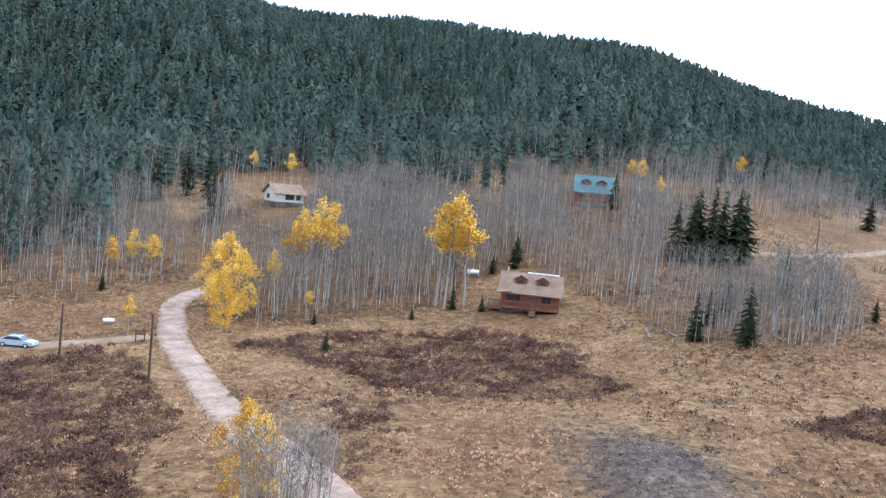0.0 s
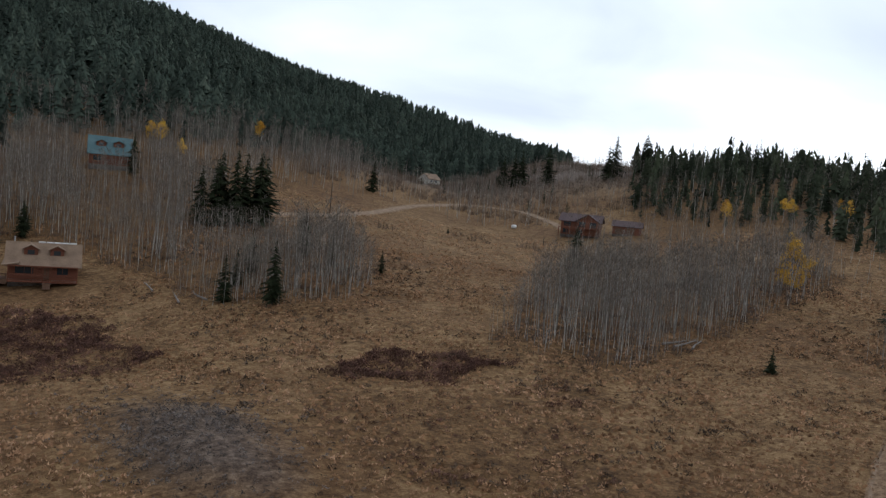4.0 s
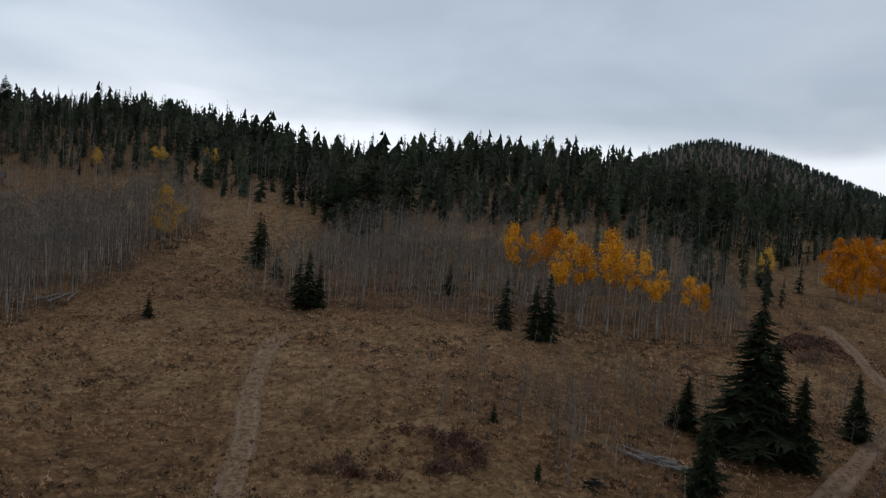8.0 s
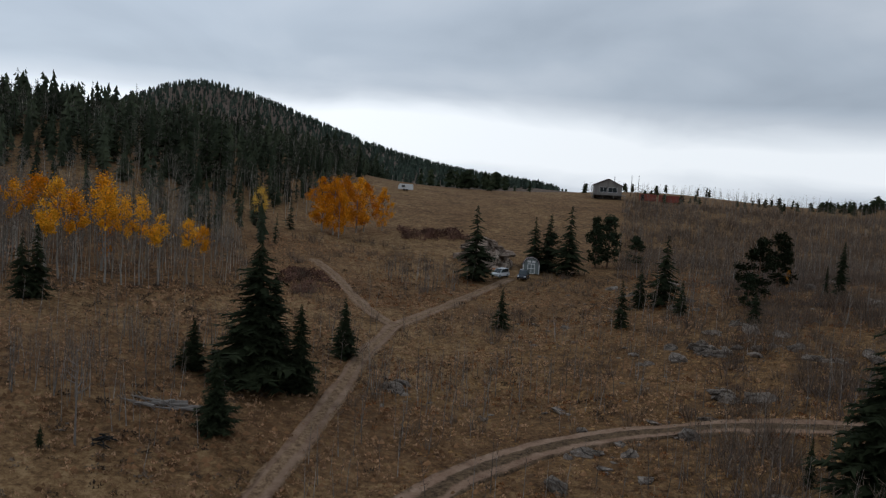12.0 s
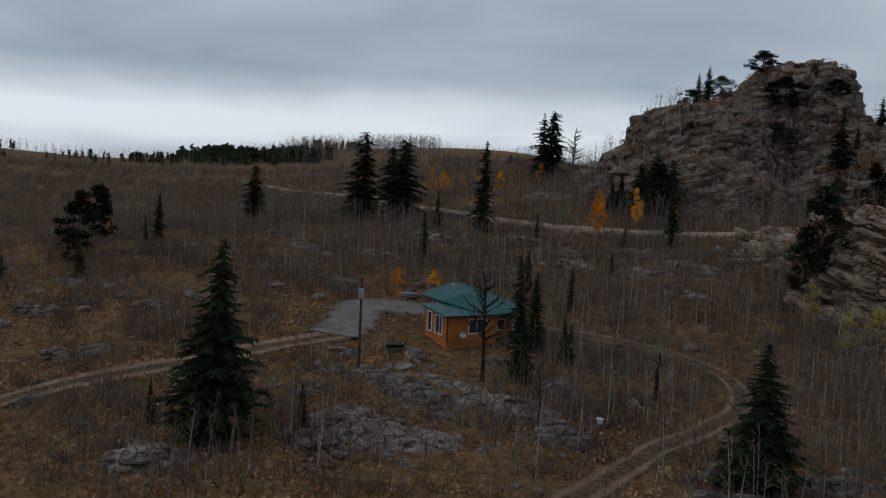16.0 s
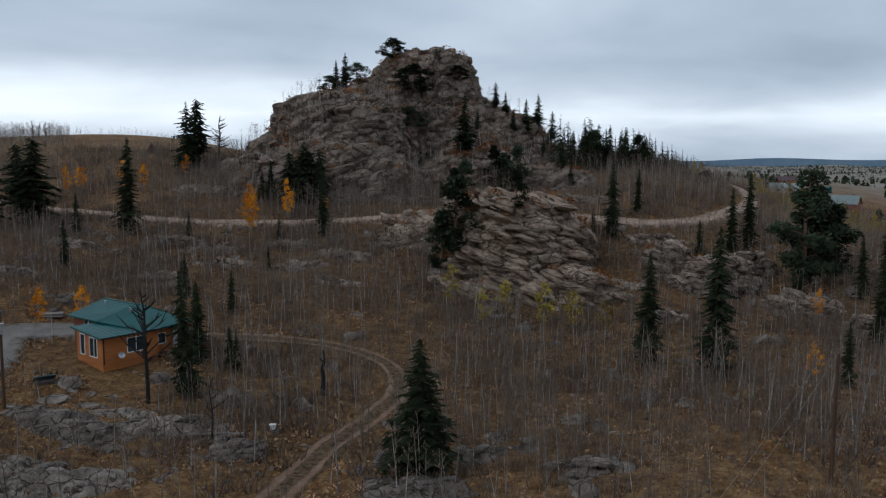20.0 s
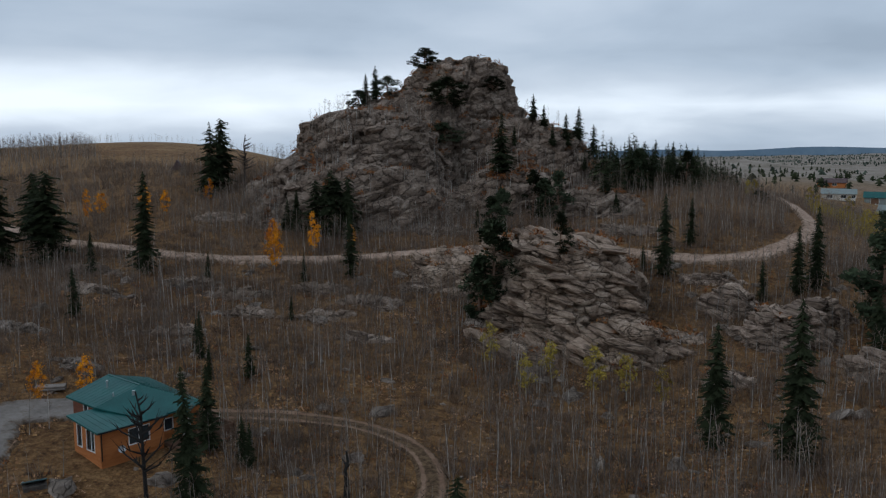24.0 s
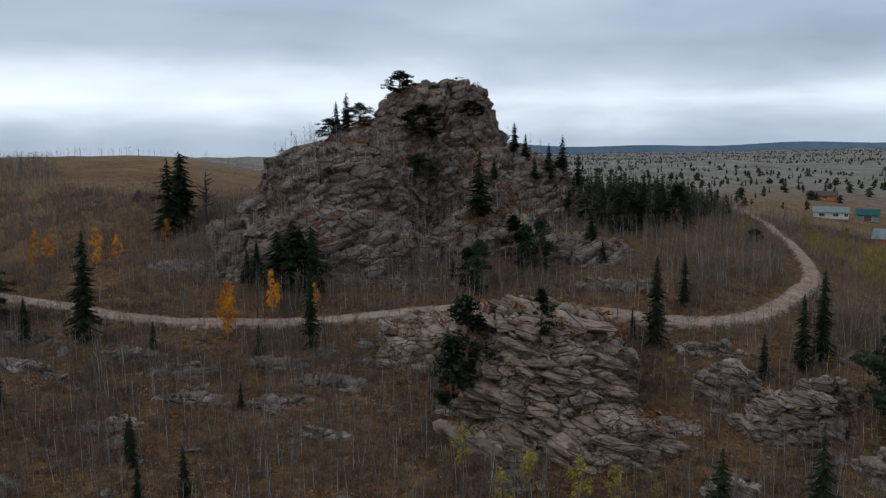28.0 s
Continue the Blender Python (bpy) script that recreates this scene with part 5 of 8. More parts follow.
# ---- trees that stand alone ----
rt = np.random.default_rng(40)


def kind_of(name, trunk, crown, bark, leaf, count, label, category, group, extra=None):
    """A model tree one metre high, kept to be copied."""
    top = new(name)
    part("trunk", trunk, bark, top)
    part("crown", crown, leaf, top)
    if extra:
        part("foliage", extra[0], extra[1], top)
    tagged(top, label, category, group)
    return top


def plant(models, spots, wide=0.12, seed=0, sink=0.15, z=None):
    """The first spot of a model takes the model, the others take copies."""
    rng = np.random.default_rng(seed)
    used = set()
    made = []
    for i, (x, y, h) in enumerate(spots):
        m = models[int(rng.integers(0, len(models)))] if len(models) > 1 else models[0]
        zz = (z if z is not None else float(land(x, y))) - sink
        w = h * rng.uniform(1 - wide, 1 + wide)
        p = pose(x, y, zz, rng.normal(0, 1.2), rng.normal(0, 1.2), rng.uniform(0, 360)) @ Matrix.Diagonal((w, w, h, 1))
        made.append((m, p))
    for m, p in made:
        if id(m) in used:
            ob = m.copy()
            scene.collection.objects.link(ob)
            for c in m.children:
                d = c.copy()
                scene.collection.objects.link(d)
                d.parent = ob
            ob.matrix_basis = p
        else:
            used.add(id(m))
            m.matrix_basis = p
    for m in models:
        if id(m) not in used:
            for c in list(m.children):
                bpy.data.objects.remove(c)
            bpy.data.objects.remove(m)


def conifers(n, seed, label, group, **kw):
    out_list = []
    for k in range(n):
        t, c = conifer(np.random.default_rng(seed + k), **kw)
        out_list.append(kind_of("spruce_tree", t, c, M_BARK, M_NEEDLE, 1, label, "spruce tree", group))
    return out_list


NEAR_SPRUCES = [(81.5, -5.9, 14.3), (83.3, -7.7, 11.1), (67.6, -2.3, 6.8), (81.0, -10.4, 9.0), (95.2, -17.1, 6.6), (83.3, -0.1, 5.2), (43.4, -44.8, 15.5), (6.6, -60.9, 10.7)]
plant(conifers(5, 100, "dense dark green spruce with drooping boughs", "near spruces", whorls=50, fronds=14, sprigs=20, girth=0.255, ragged=0.45, blunt=0.66, fine=0.85), NEAR_SPRUCES, seed=1)
SLENDER = [(31.2, -73.8, 12.8), (-15.3, -99.5, 14), (-22.2, -93, 17), (-34.6, -145.5, 11.4), (-38.2, -149, 13.8), (73, -144.3, 18), (42.3, -166.5, 12), (54.6, -171.9, 8.7), (-15, -150.3, 14), (-11.8, -152.4, 4.7), (-20.7, -163.9, 9), (-29, -143, 6.6), (-39.8, -124.9, 9.7), (-44, -105, 11.7), (36, -144, 12.5), (59.6, -140.5, 5.6), (43.2, -140.9, 5.4), (-50, -128, 10), (-54, -118, 11), (-48, -98, 9), (-33, -84, 7), (-58, -140, 12), (-62, -132, 10), (105.2, -93.9, 8.4), (106.4, -92.5, 4.8), (70.7, -119.9, 7.7), (82, -142.9, 7.7), (49.9, -44.8, 3.9), (39.3, -50.7, 3.8), (35, -85.3, 9), (29.5, -82.2, 4.8), (40, -125.1, 4.1), (43, -103.3, 4.7), (30.4, -83.1, 5.1), (46.9, -109.7, 6.5), (38.2, -104.4, 6), (48, -111, 5)]
plant(conifers(3, 110, "tall broad dark spruce beside the hill road", "broad spruces", whorls=36, fronds=12, sprigs=16, girth=0.27, blunt=0.4, ragged=0.4, fine=0.9), [(101.2, -144, 18.5), (94.5, -149.8, 17.0), (119.1, -131, 11.3), (110.9, -170.9, 14), (46.5, -168.5, 13.5), (43.5, -169.5, 12), (50, -170, 11), (107, -165, 12), (87.6, -211.4, 18)], seed=21)
plant(conifers(5, 120, "slender dark green spruce on the brushy slope", "slope spruces", whorls=52, fronds=12, sprigs=12, girth=0.14, ragged=0.45, blunt=0.55, fine=1.0), SLENDER, seed=2)
MEADOW = [(43.8, 116.1, 9.4), (-14.2, 116.5, 3.2), (-18, 130.6, 2.5), (-3.2, 140.5, 2.5), (8.7, 147, 3.2), (-55.2, 140.9, 3.6), (-54.1, 201.9, 13.3), (16.4, 175.5, 7.1), (11.5, 171.2, 4.6), (69.7, 132.3, 4.2), (63.5, 139.9, 6.7), (62.5, 150.6, 7.6), (58.4, 181.5, 16.5), (53.7, 180.4, 15), (63.5, 181, 17), (55.7, 183, 16.2), (61, 184, 16), (50.5, 181, 13), (66, 184, 15.5), (229.3, 321.5, 15.8), (233.8, 319.5, 16.4), (236.9, 317, 17.2), (242.7, 305.4, 18.2), (262.2, 283.4, 19.3), (279.8, 281.1, 18), (123.9, 197.5, 2.2), (104.5, 121.2, 12), (89.2, 65.4, 3.4), (106, 51.7, 8.6), (104.7, 52.6, 7.5), (107.4, 50.7, 6.8), (135.6, 76, 7.8), (66.5, 189, 14), (38.3, 121.6, 7.3), (66.6, 160.8, 7.6), (46.2, 228.8, 11), (3.6, 147.9, 4.5), (17.2, 180.8, 6.1), (255.3, 279.8, 15.2), (278.6, 282.2, 15.9), (130.6, 259.4, 10.7), (71.9, 173.4, 6.3), (-92.5, 231.6, 12), (-83.2, 231.3, 13), (-71.2, 237.3, 14), (-83.3, 193.6, 10), (-91.3, 191.5, 13), (-63, 230.7, 15.2), (-76, 226, 13), (-97, 205, 14), (-88, 214, 12), (-58, 224, 11), (-100, 190, 12), (43, 131, 6), (48, 138, 8), (135, 156.6, 8.3), (107.2, 23.8, 7.5), (104.6, 17.6, 9), (103.6, 18.9, 7.8), (129.9, 38.5, 5.5), (127.7, 72.5, 9.9), (122.2, 65.6, 5.2), (96.5, -17.2, 7.4), (69.9, 15.4, 2), (61.6, 9.7, 1.8), (150.1, -50.5, 14.5), (159.4, -65.9, 11.4), (158, -68, 12.1), (152.5, -70.3, 14.1), (111.1, -42.1, 6.1), (104.4, -57.4, 7.1), (115.5, -66.1, 6.8), (114.7, -69.6, 11.3), (106.3, -67.7, 5.5), (95.4, -72.3, 4.9)]
plant(conifers(6, 140, "dark green spruce standing in dry grass", "meadow spruces", whorls=30, fronds=11, sprigs=8, girth=0.255, ragged=0.4, blunt=0.68, fine=0.95), MEADOW, seed=3)
RIDGE_FRONT = [(234.6, 148.5, 13.0), (209.9, 124.3, 11.4), (226.3, 126.8, 10.4), (214.3, 114.9, 12.2), (240.2, 122.6, 14.4), (181.3, 89.1, 9.5), (172.6, 82.0, 11.5), (172.6, 79.6, 14.0), (184.6, 82.2, 13.5), (172.2, 72.5, 18.8), (202.9, 82.6, 16.1), (177.1, 69.9, 8.9), (187.0, 69.3, 18.7), (200.3, 72.7, 17.1), (270.7, 123.8, 17.9), (291.4, 121.7, 19.0), (242.7, 161.4, 13.6), (239.3, 168.2, 11.7), (240.8, 15.8, 14.5), (241.1, 10.2, 17.8), (241.4, 4.7, 17.8), (241.3, -0.7, 19.4), (230.4, -4.0, 20.0), (238.5, 22.7, 12.8), (233.2, 29.2, 11.0), (236.3, 37.1, 9.6)]
plant(conifers(4, 150, "dark ragged spruce along the foot of the ridge", "ridge-foot spruces", whorls=24, fronds=10, sprigs=6, girth=0.21, ragged=0.5, blunt=0.65, fine=0.8), RIDGE_FRONT, seed=5)
pines = []
for k in range(4):
    t, c = pine(np.random.default_rng(160 + k), 44, 70, 0.5, 0.14, 0.27, 0.75)
    pines.append(kind_of("pine_tree", t, c, M_PINEBARK, M_PINE, 1, "broad dark pine with rounded needle clumps", "pine tree", "pines"))
PINES = [(-42, -131, 18), (-45, -134, 15), (-48, -136, 12), (173.5, 79.4, 11.5), (166, 69.6, 14.5), (160.6, -80.4, 10.5), (161.5, -83.5, 11), (163, -90.7, 6.5), (107, -80.9, 9.5), (116.6, -91.7, 9.5), (103.7, -77.2, 5.2), (172, -75, 6)]
plant(pines, PINES, 0.25, seed=4)
CRAG_TREES = [(43.5, -256.9, 6.4, 0), (55.6, -233.9, 7.7, 1), (53.1, -234.3, 9.1, 1), (50.2, -236, 6, 0), (57.5, -233.5, 5, 0), (23.5, -255.1, 4.7, 0), (33.5, -233.7, 8.2, 0), (66, -228, 5, 0), (11.1, -240.1, 7.3, 1), (15.6, -194.2, 13.4, 1), (8, -182.8, 9.8, 2), (5.6, -181, 8.4, 2), (3, -179.9, 10, 2), (13.3, -169.4, 9.1, 2), (15.5, -171, 7.5, 2), (54.7, -172, 8.2, 1), (57, -173, 7, 1), (47.8, -170.6, 9.5, 2), (45.7, -169.6, 11.1, 2), (1.5, -128.2, 5.9, 2), (11, -128.7, 12, 2), (13.2, -129.4, 10, 2), (2.3, -232, 8.8, 1), (5.6, -228.5, 5.6, 1), (-2.6, -228, 4.2, 1), (-1, -240, 9, 1), (-5, -242, 8.5, 1), (8.2, -238, 6, 1), (-6.6, -186, 6.7, 1), (-12.7, -206.2, 11.5, 1), (-16, -210, 11.8, 1), (-20.4, -231.9, 11.5, 1), (-14.5, -207, 10, 2), (-18, -212, 10.5, 1), (-24, -225, 11, 1), (-22, -216, 9.5, 1), (-30, -236, 10, 1), (-10, -214, 10, 1), (-27, -222, 9, 2), (-28.1, -214.9, 9.2, 1), (33.2, -226.4, 5.6, 0), (86.7, -203.4, 18.3, 1), (-43, -216.3, 3.4, 0), (15.2, -227, 5.3, 1), (18.8, -176.8, 4.3, 1), (-8.5, -181.2, 4.9, 1)]
rk, rc, rp_ = [], [], []
for k in range(3):
    t, c = pine(np.random.default_rng(170 + k), 60, 55, 0.7, 0.04, 0.42, 0.8)
    rk.append(kind_of("crag_juniper", t, c, M_PINEBARK, M_PINE, 1, "wind-shaped dark juniper rooted in the granite", "juniper", "crag junipers"))
    t, c = pine(np.random.default_rng(176 + k), 42, 60, 0.6, 0.1, 0.25, 0.8)
    rp_.append(kind_of("crag_pine", t, c, M_PINEBARK, M_PINE, 1, "bushy dark pine among the granite boulders", "pine tree", "crag pines"))
    t, c = conifer(np.random.default_rng(180 + k), 34, 12, 12, 0.23, 0.04, 0.45, 0.62, 0.95)
    rc.append(kind_of("crag_spruce", t, c, M_BARK, M_NEEDLE, 1, "dark spruce growing among the granite boulders", "spruce tree", "crag spruces"))
seen_model = set()
for i, (x, y, h, sort) in enumerate(CRAG_TREES):
    ground = max(float(land(x, y)), float(dome_top(CRAG + BLUFF + LEDGE, np.array(float(x)), np.array(float(y)))))
    m = (rk, rc, rp_)[sort][i % 3]
    p = pose(x, y, ground - 0.4, 0, 0, i * 77) @ Matrix.Diagonal((h * (1.9 if sort == 0 else 1.0), h * (1.9 if sort == 0 else 1.0), h * (0.9 if sort == 0 else 1.0), 1))
    if id(m) not in seen_model:
        seen_model.add(id(m))
        m.matrix_basis = p
    else:
        ob = m.copy()
        scene.collection.objects.link(ob)
        for c in m.children:
            d = c.copy()
            scene.collection.objects.link(d)
            d.parent = ob
        ob.matrix_basis = p

# ---- aspens still in leaf ----


def leafy(n, seed, leaf, label, group, name="aspen_tree", count=1500, low=0.34, wide=0.17, clumps=26, size=0.016):
    out_list = []
    for k in range(n):
        g = np.random.default_rng(seed + k)
        t, limbs = aspen(g, 26, 3, 6, 5, 0.02, 0.013, 0.3)
        c = leaves(g, count, low, wide, size, clumps)
        out_list.append(kind_of(name, t, limbs, M_ASPEN, M_TWIG, 1, label, "aspen tree", group, (c, leaf)))
    return out_list


plant(leafy(4, 200, M_YELLOW, "aspen with a full golden-yellow crown and pale trunk", "golden aspens", count=5200, low=0.1, wide=0.3, clumps=60, size=0.0105), [(-32.1, 130.7, 12.7), (-29.5, 129, 10.5), (-34, 133, 11), (-30, 121.2, 8.5), (-12.4, 58.6, 7.6), (-10.8, 60, 6), (138.7, 99.2, 9.7)], 0.2, seed=11)
plant(leafy(3, 205, M_ORANGE, "aspen with a broad orange-gold crown in the meadow grove", "orange grove aspens", count=4600, low=0.16, wide=0.27, clumps=50, size=0.0115), [(191.8, -29.3, 13.1), (194.5, -32.3, 13.5), (197.2, -35.5, 13.2), (188, -30, 11), (195, -27, 12.5), (200.5, -38, 12), (203, -43, 10.5)], 0.2, seed=15)
plant(leafy(5, 210, M_YELLOW, "tall slim aspen with yellow leaves high on a pale trunk", "yellow aspens", count=1500, low=0.58, wide=0.16, size=0.0115), [(-19.4, 133.7, 4.6), (-25.9, 136.7, 9.4), (-20.6, 146.7, 17), (-18.3, 147.6, 16.5), (-22.9, 145.7, 15), (-23.9, 143.3, 13), (2.1, 148.1, 19), (0.6, 149.8, 18), (5.6, 150.5, 16), (3.3, 152, 19.5), (-55.4, 144.9, 8.4), (-49.4, 147.2, 8.4), (-53, 148, 9), (-41, 114.8, 5.8), (205, 132.2, 9), (194.8, 163.2, 8.5), (205.2, 149.4, 8), (155.7, 112.7, 8), (170.2, -11.2, 10.9), (203, 170, 8), (213, 157.7, 7), (222.8, 146.5, 7), (-47, 262, 10), (-60, 268, 9), (55, 252, 10), (100, 290, 11), (57, 248, 11), (60, 236, 9)], 0.2, seed=12)
plant(leafy(4, 240, M_GOLD, "aspen with orange-gold leaves above a pale bare trunk", "gold grove aspens", count=1500, low=0.6, wide=0.12, size=0.0115, clumps=14), [(126.3, 27.7, 12.4), (128.6, 25.1, 11.2), (118, 17.4, 13.3), (117, 15.2, 11.4), (115.3, 18.6, 10.4), (118.6, 11.7, 12.4), (118.3, 9.6, 11.4), (119.2, 7.4, 11.8), (120.1, 5.0, 9.8), (123.2, 1.3, 9.4), (124, -1, 8.7), (124.5, 21, 13.2), (126, 13, 13.2)], 0.2, seed=16)
plant(leafy(4, 220, M_ORANGE, "small aspen with orange-gold leaves", "orange aspens", count=1100, low=0.2, wide=0.2, size=0.016), [(57.4, -91.2, 4.8), (54.4, -95.3, 4.6), (46.7, -156.8, 8), (51.6, -149.5, 8.5), (50.5, -147, 7.5), (117.2, -199.4, 5), (107.3, -188.9, 5.4), (109, -186.2, 5), (92.4, -182.1, 5.7), (107.2, -189.7, 5.4), (89.9, -185.9, 5.7), (98, -192, 6), (116.4, -93.6, 3.4), (60, -185, 6), (84, -196, 6), (132.5, 13.2, 6.3), (40, -160, 5), (-40, -116, 4.5), (-31, -88, 4)], 0.2, seed=13)
plant(leafy(3, 230, M_FADED, "scrubby aspen with thin olive-yellow leaves", "fading aspens", count=500, low=0.3, wide=0.2, size=0.02), [(2, -112, 7), (-3, -110, 7.5), (-7, -112, 6), (5, -108, 6), (10, -114, 7), (-11, -109, 6), (-75, -235, 6), (-70, -225, 6), (-80, -240, 7), (-66, -215, 6), (-73, -250, 7), (-85, -232, 6), (-62, -240, 5), (-44, -228, 5), (-40, -215, 5), (-66, -262, 6), (-88, -250, 6), (-78, -222, 6), (-95, -245, 6)], 0.2, seed=14)

# ---- burnt and dead trees ----


def snag(name, x, y, h, label, material, seed, thick=0.03, limbs=12, up=0.9):
    g = np.random.default_rng(seed)
    top = thing(name, x, y, float(land(x, y)) - 0.1, 0, label, "dead tree")
    pts = [(g.normal(0, 0.02) * h * i / 5, g.normal(0, 0.02) * h * i / 5, h * i / 5) for i in range(6)]
    part("trunk", tube(pts, [h * thick * (1 - 0.15 * i) for i in range(6)], 7), material, top)
    for k in range(limbs):
        z = g.uniform(0.35, 0.98)
        i = min(int(z * 5), 4)
        p = Vector(pts[i]).lerp(Vector(pts[i + 1]), z * 5 - i)
        a, ln = g.uniform(0, 6.28), h * g.uniform(0.15, 0.36) * (1.3 - z)
        q1 = p + Vector((math.cos(a) * ln * 0.6, math.sin(a) * ln * 0.6, ln * 0.35 * up))
        q2 = q1 + Vector((math.cos(a + 0.4) * ln * 0.35, math.sin(a + 0.4) * ln * 0.35, ln * 0.5 * up))
        q3 = q1 + Vector((math.cos(a - 0.6) * ln * 0.3, math.sin(a - 0.6) * ln * 0.3, ln * 0.3 * up))
        part("limb", join(tube([tuple(p), tuple(q1), tuple(q2)], [h * thick * 0.45, h * thick * 0.3, h * thick * 0.08], 5), tube([tuple(q1), tuple(q3)], [h * thick * 0.25, h * thick * 0.06], 4)), material, top)
    return top


snag("burnt_tree", 34.2, -71.5, 11, "leafless blackened tree with forked limbs", M_CHAR, 31, 0.02, 30)
snag("burnt_stump", 19.1, -78.5, 4.6, "charred broken trunk standing in brush", M_CHAR, 32, 0.07, 2)
snag("bare_snag", 24.5, -63, 6.0, "thin dark dead tree by the slabs", M_CHAR, 33, 0.018, 8)
snag("dead_pine", 81.5, -212, 13.5, "half-dead dark pine with bare forked limbs on the slope", M_BARK, 35, 0.024, 34, 0.5)
snag("dead_aspen", 62.5, 7.5, 7.0, "tall leafless grey sapling", M_DEADWOOD, 34, 0.014, 9)
for i, (lx, ly, ll, la) in enumerate([(90, 80, 7, 20), (91, 79, 6, 35), (89, 81, 5, 5), (71.5, 2.0, 4.2, 95), (72.1, 3.0, 3.4, 70), (71.0, 1.0, 3.2, 110), (71.9, 0.0, 3.6, 85), (71.1, 3.8, 3, 60), (71.7, 2.6, 3.6, 120), (72.3, 1.4, 3, 100), (71.3, 0.4, 3.2, 75), (33, 127, 8, 80), (36, 126, 5, 100), (31, 136, 7, 85), (40, 130, 6, 70), (5.5, -58.5, 4, 30), (25, -64.5, 5, 20)]):
    g = np.random.default_rng(300 + i)
    top = thing("fallen_log", lx, ly, float(land(lx, ly)) + 0.18, la, "bleached fallen aspen log in dry grass", "log", "fallen logs")
    part("trunk", tube([(-ll / 2, 0, 0), (0, g.normal(0, 0.15), 0.1), (ll / 2, g.normal(0, 0.3), 0.35)], [0.17, 0.13, 0.05], 7), M_DEADWOOD, top)
    for k in range(3):
        u = g.uniform(0, ll / 2)
        part("branch", tube([(u, 0, 0.1), (u + 0.8, g.normal(0, 0.5), 0.7)], [0.05, 0.015], 4), M_DEADWOOD, top)

slash = thing("slash_pile", 63.1, 5.9, float(land(63.1, 5.9)) + 0.05, 0, "low heap of charred branches in the meadow", "brush pile")
gp = np.random.default_rng(340)
for k in range(26):
    a, q = gp.uniform(0, 6.28), gp.uniform(0, 1.1)
    b = (math.cos(a) * q, math.sin(a) * q, 0.55 * (1.2 - q) * gp.uniform(0.3, 1))
    e = gp.uniform(0, 6.28)
    part("branch", tube([b, (b[0] + math.cos(e) * 0.9, b[1] + math.sin(e) * 0.9, max(0.05, b[2] + gp.normal(0, 0.15)))], [0.07, 0.03], 5), M_CHAR, slash)

# ---- woods ----
rw = np.random.default_rng(50)
mass_con = [stack(triangles(t, 0), triangles(c, 1)) for t, c in (skirted(np.random.default_rng(60 + k), 11, 6, 0.17 + 0.025 * (k % 3), 0.06, 0.25, 0.8) for k in range(7))]
spires = [stack(triangles(t, 0), triangles(c, 1)) for t, c in (conifer(np.random.default_rng(65 + k), 18, 9, 0, 0.15 + 0.018 * k, 0.08, 0.45, 0.65) for k in range(5))]
far_con = [stack(triangles(t, 0), triangles(c, 1)) for t, c in (skirted(np.random.default_rng(70 + k), 5, 6, 0.24, 0.04, 0.3, 0.7) for k in range(5))]
mass_asp = [stack(triangles(t, 0), triangles(c, 1)) for t, c in (aspen(np.random.default_rng(80 + k), 15, 4, 3, 2, 0.05, 0.0064, 0.42, 0.44) for k in range(9))]
tiny_con = [stack(triangles(t, 0), triangles(c, 1)) for t, c in (skirted(np.random.default_rng(75 + k), 2, 5, 0.55, 0.03, 0.3, 0.5) for k in range(5))]
tiny_asp = [stack(triangles(t, 0), triangles(c, 1)) for t, c in (aspen(np.random.default_rng(85 + k), 7, 2, 3, 1, 0.06, 0.02, 0.2) for k in range(5))]
brush_asp = [stack(triangles(t, 0), triangles(c, 1)) for t, c in (aspen(np.random.default_rng(90 + k), 11, 4, 3, 2, 0.06, 0.0105, 0.25, 0.34) for k in range(9))]


def polar_spots(a0, a1, r0, r1, step):
    m = max(abs(r1), 1)
    x, y = grid_spots(-m, m, -m, m, step, rw)
    a, r = bearing(x, y), np.hypot(x, y)
    k = ((a >= a0) & (a <= a1)) if a0 < a1 else ((a >= a0) | (a <= a1))
    k &= (r >= r0) & (r <= r1)
    return x[k], y[k]


# north hill: conifers above the aspens
x, y = polar_spots(326, 40, 165, 880, 5.7)
az, rr = bearing(x, y), np.hypot(x, y)
low = np.interp((az + 180) % 360 - 180, [-54, -30, -22, -17, -13, -3, 8, 19, 27, 40], [170, 172, 185, 262, 285, 270, 268, 300, 410, 640]) + 45 * (lumps(x, y, 40, 2) - 0.5)
k = (rr > low) & clear(x, y, 4) & (rw.uniform(0, 1, len(x)) < np.clip(0.55 + (rr - low) / 60, 0, 0.97))
steep_x, steep_y = in_poly_spots([(-130, 380), (-330, 380), (-300, 640), (-120, 640)], 8.5, rw)
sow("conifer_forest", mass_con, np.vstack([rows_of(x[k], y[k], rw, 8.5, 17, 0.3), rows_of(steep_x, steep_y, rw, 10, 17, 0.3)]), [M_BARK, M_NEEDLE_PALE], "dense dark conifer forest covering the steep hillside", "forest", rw)
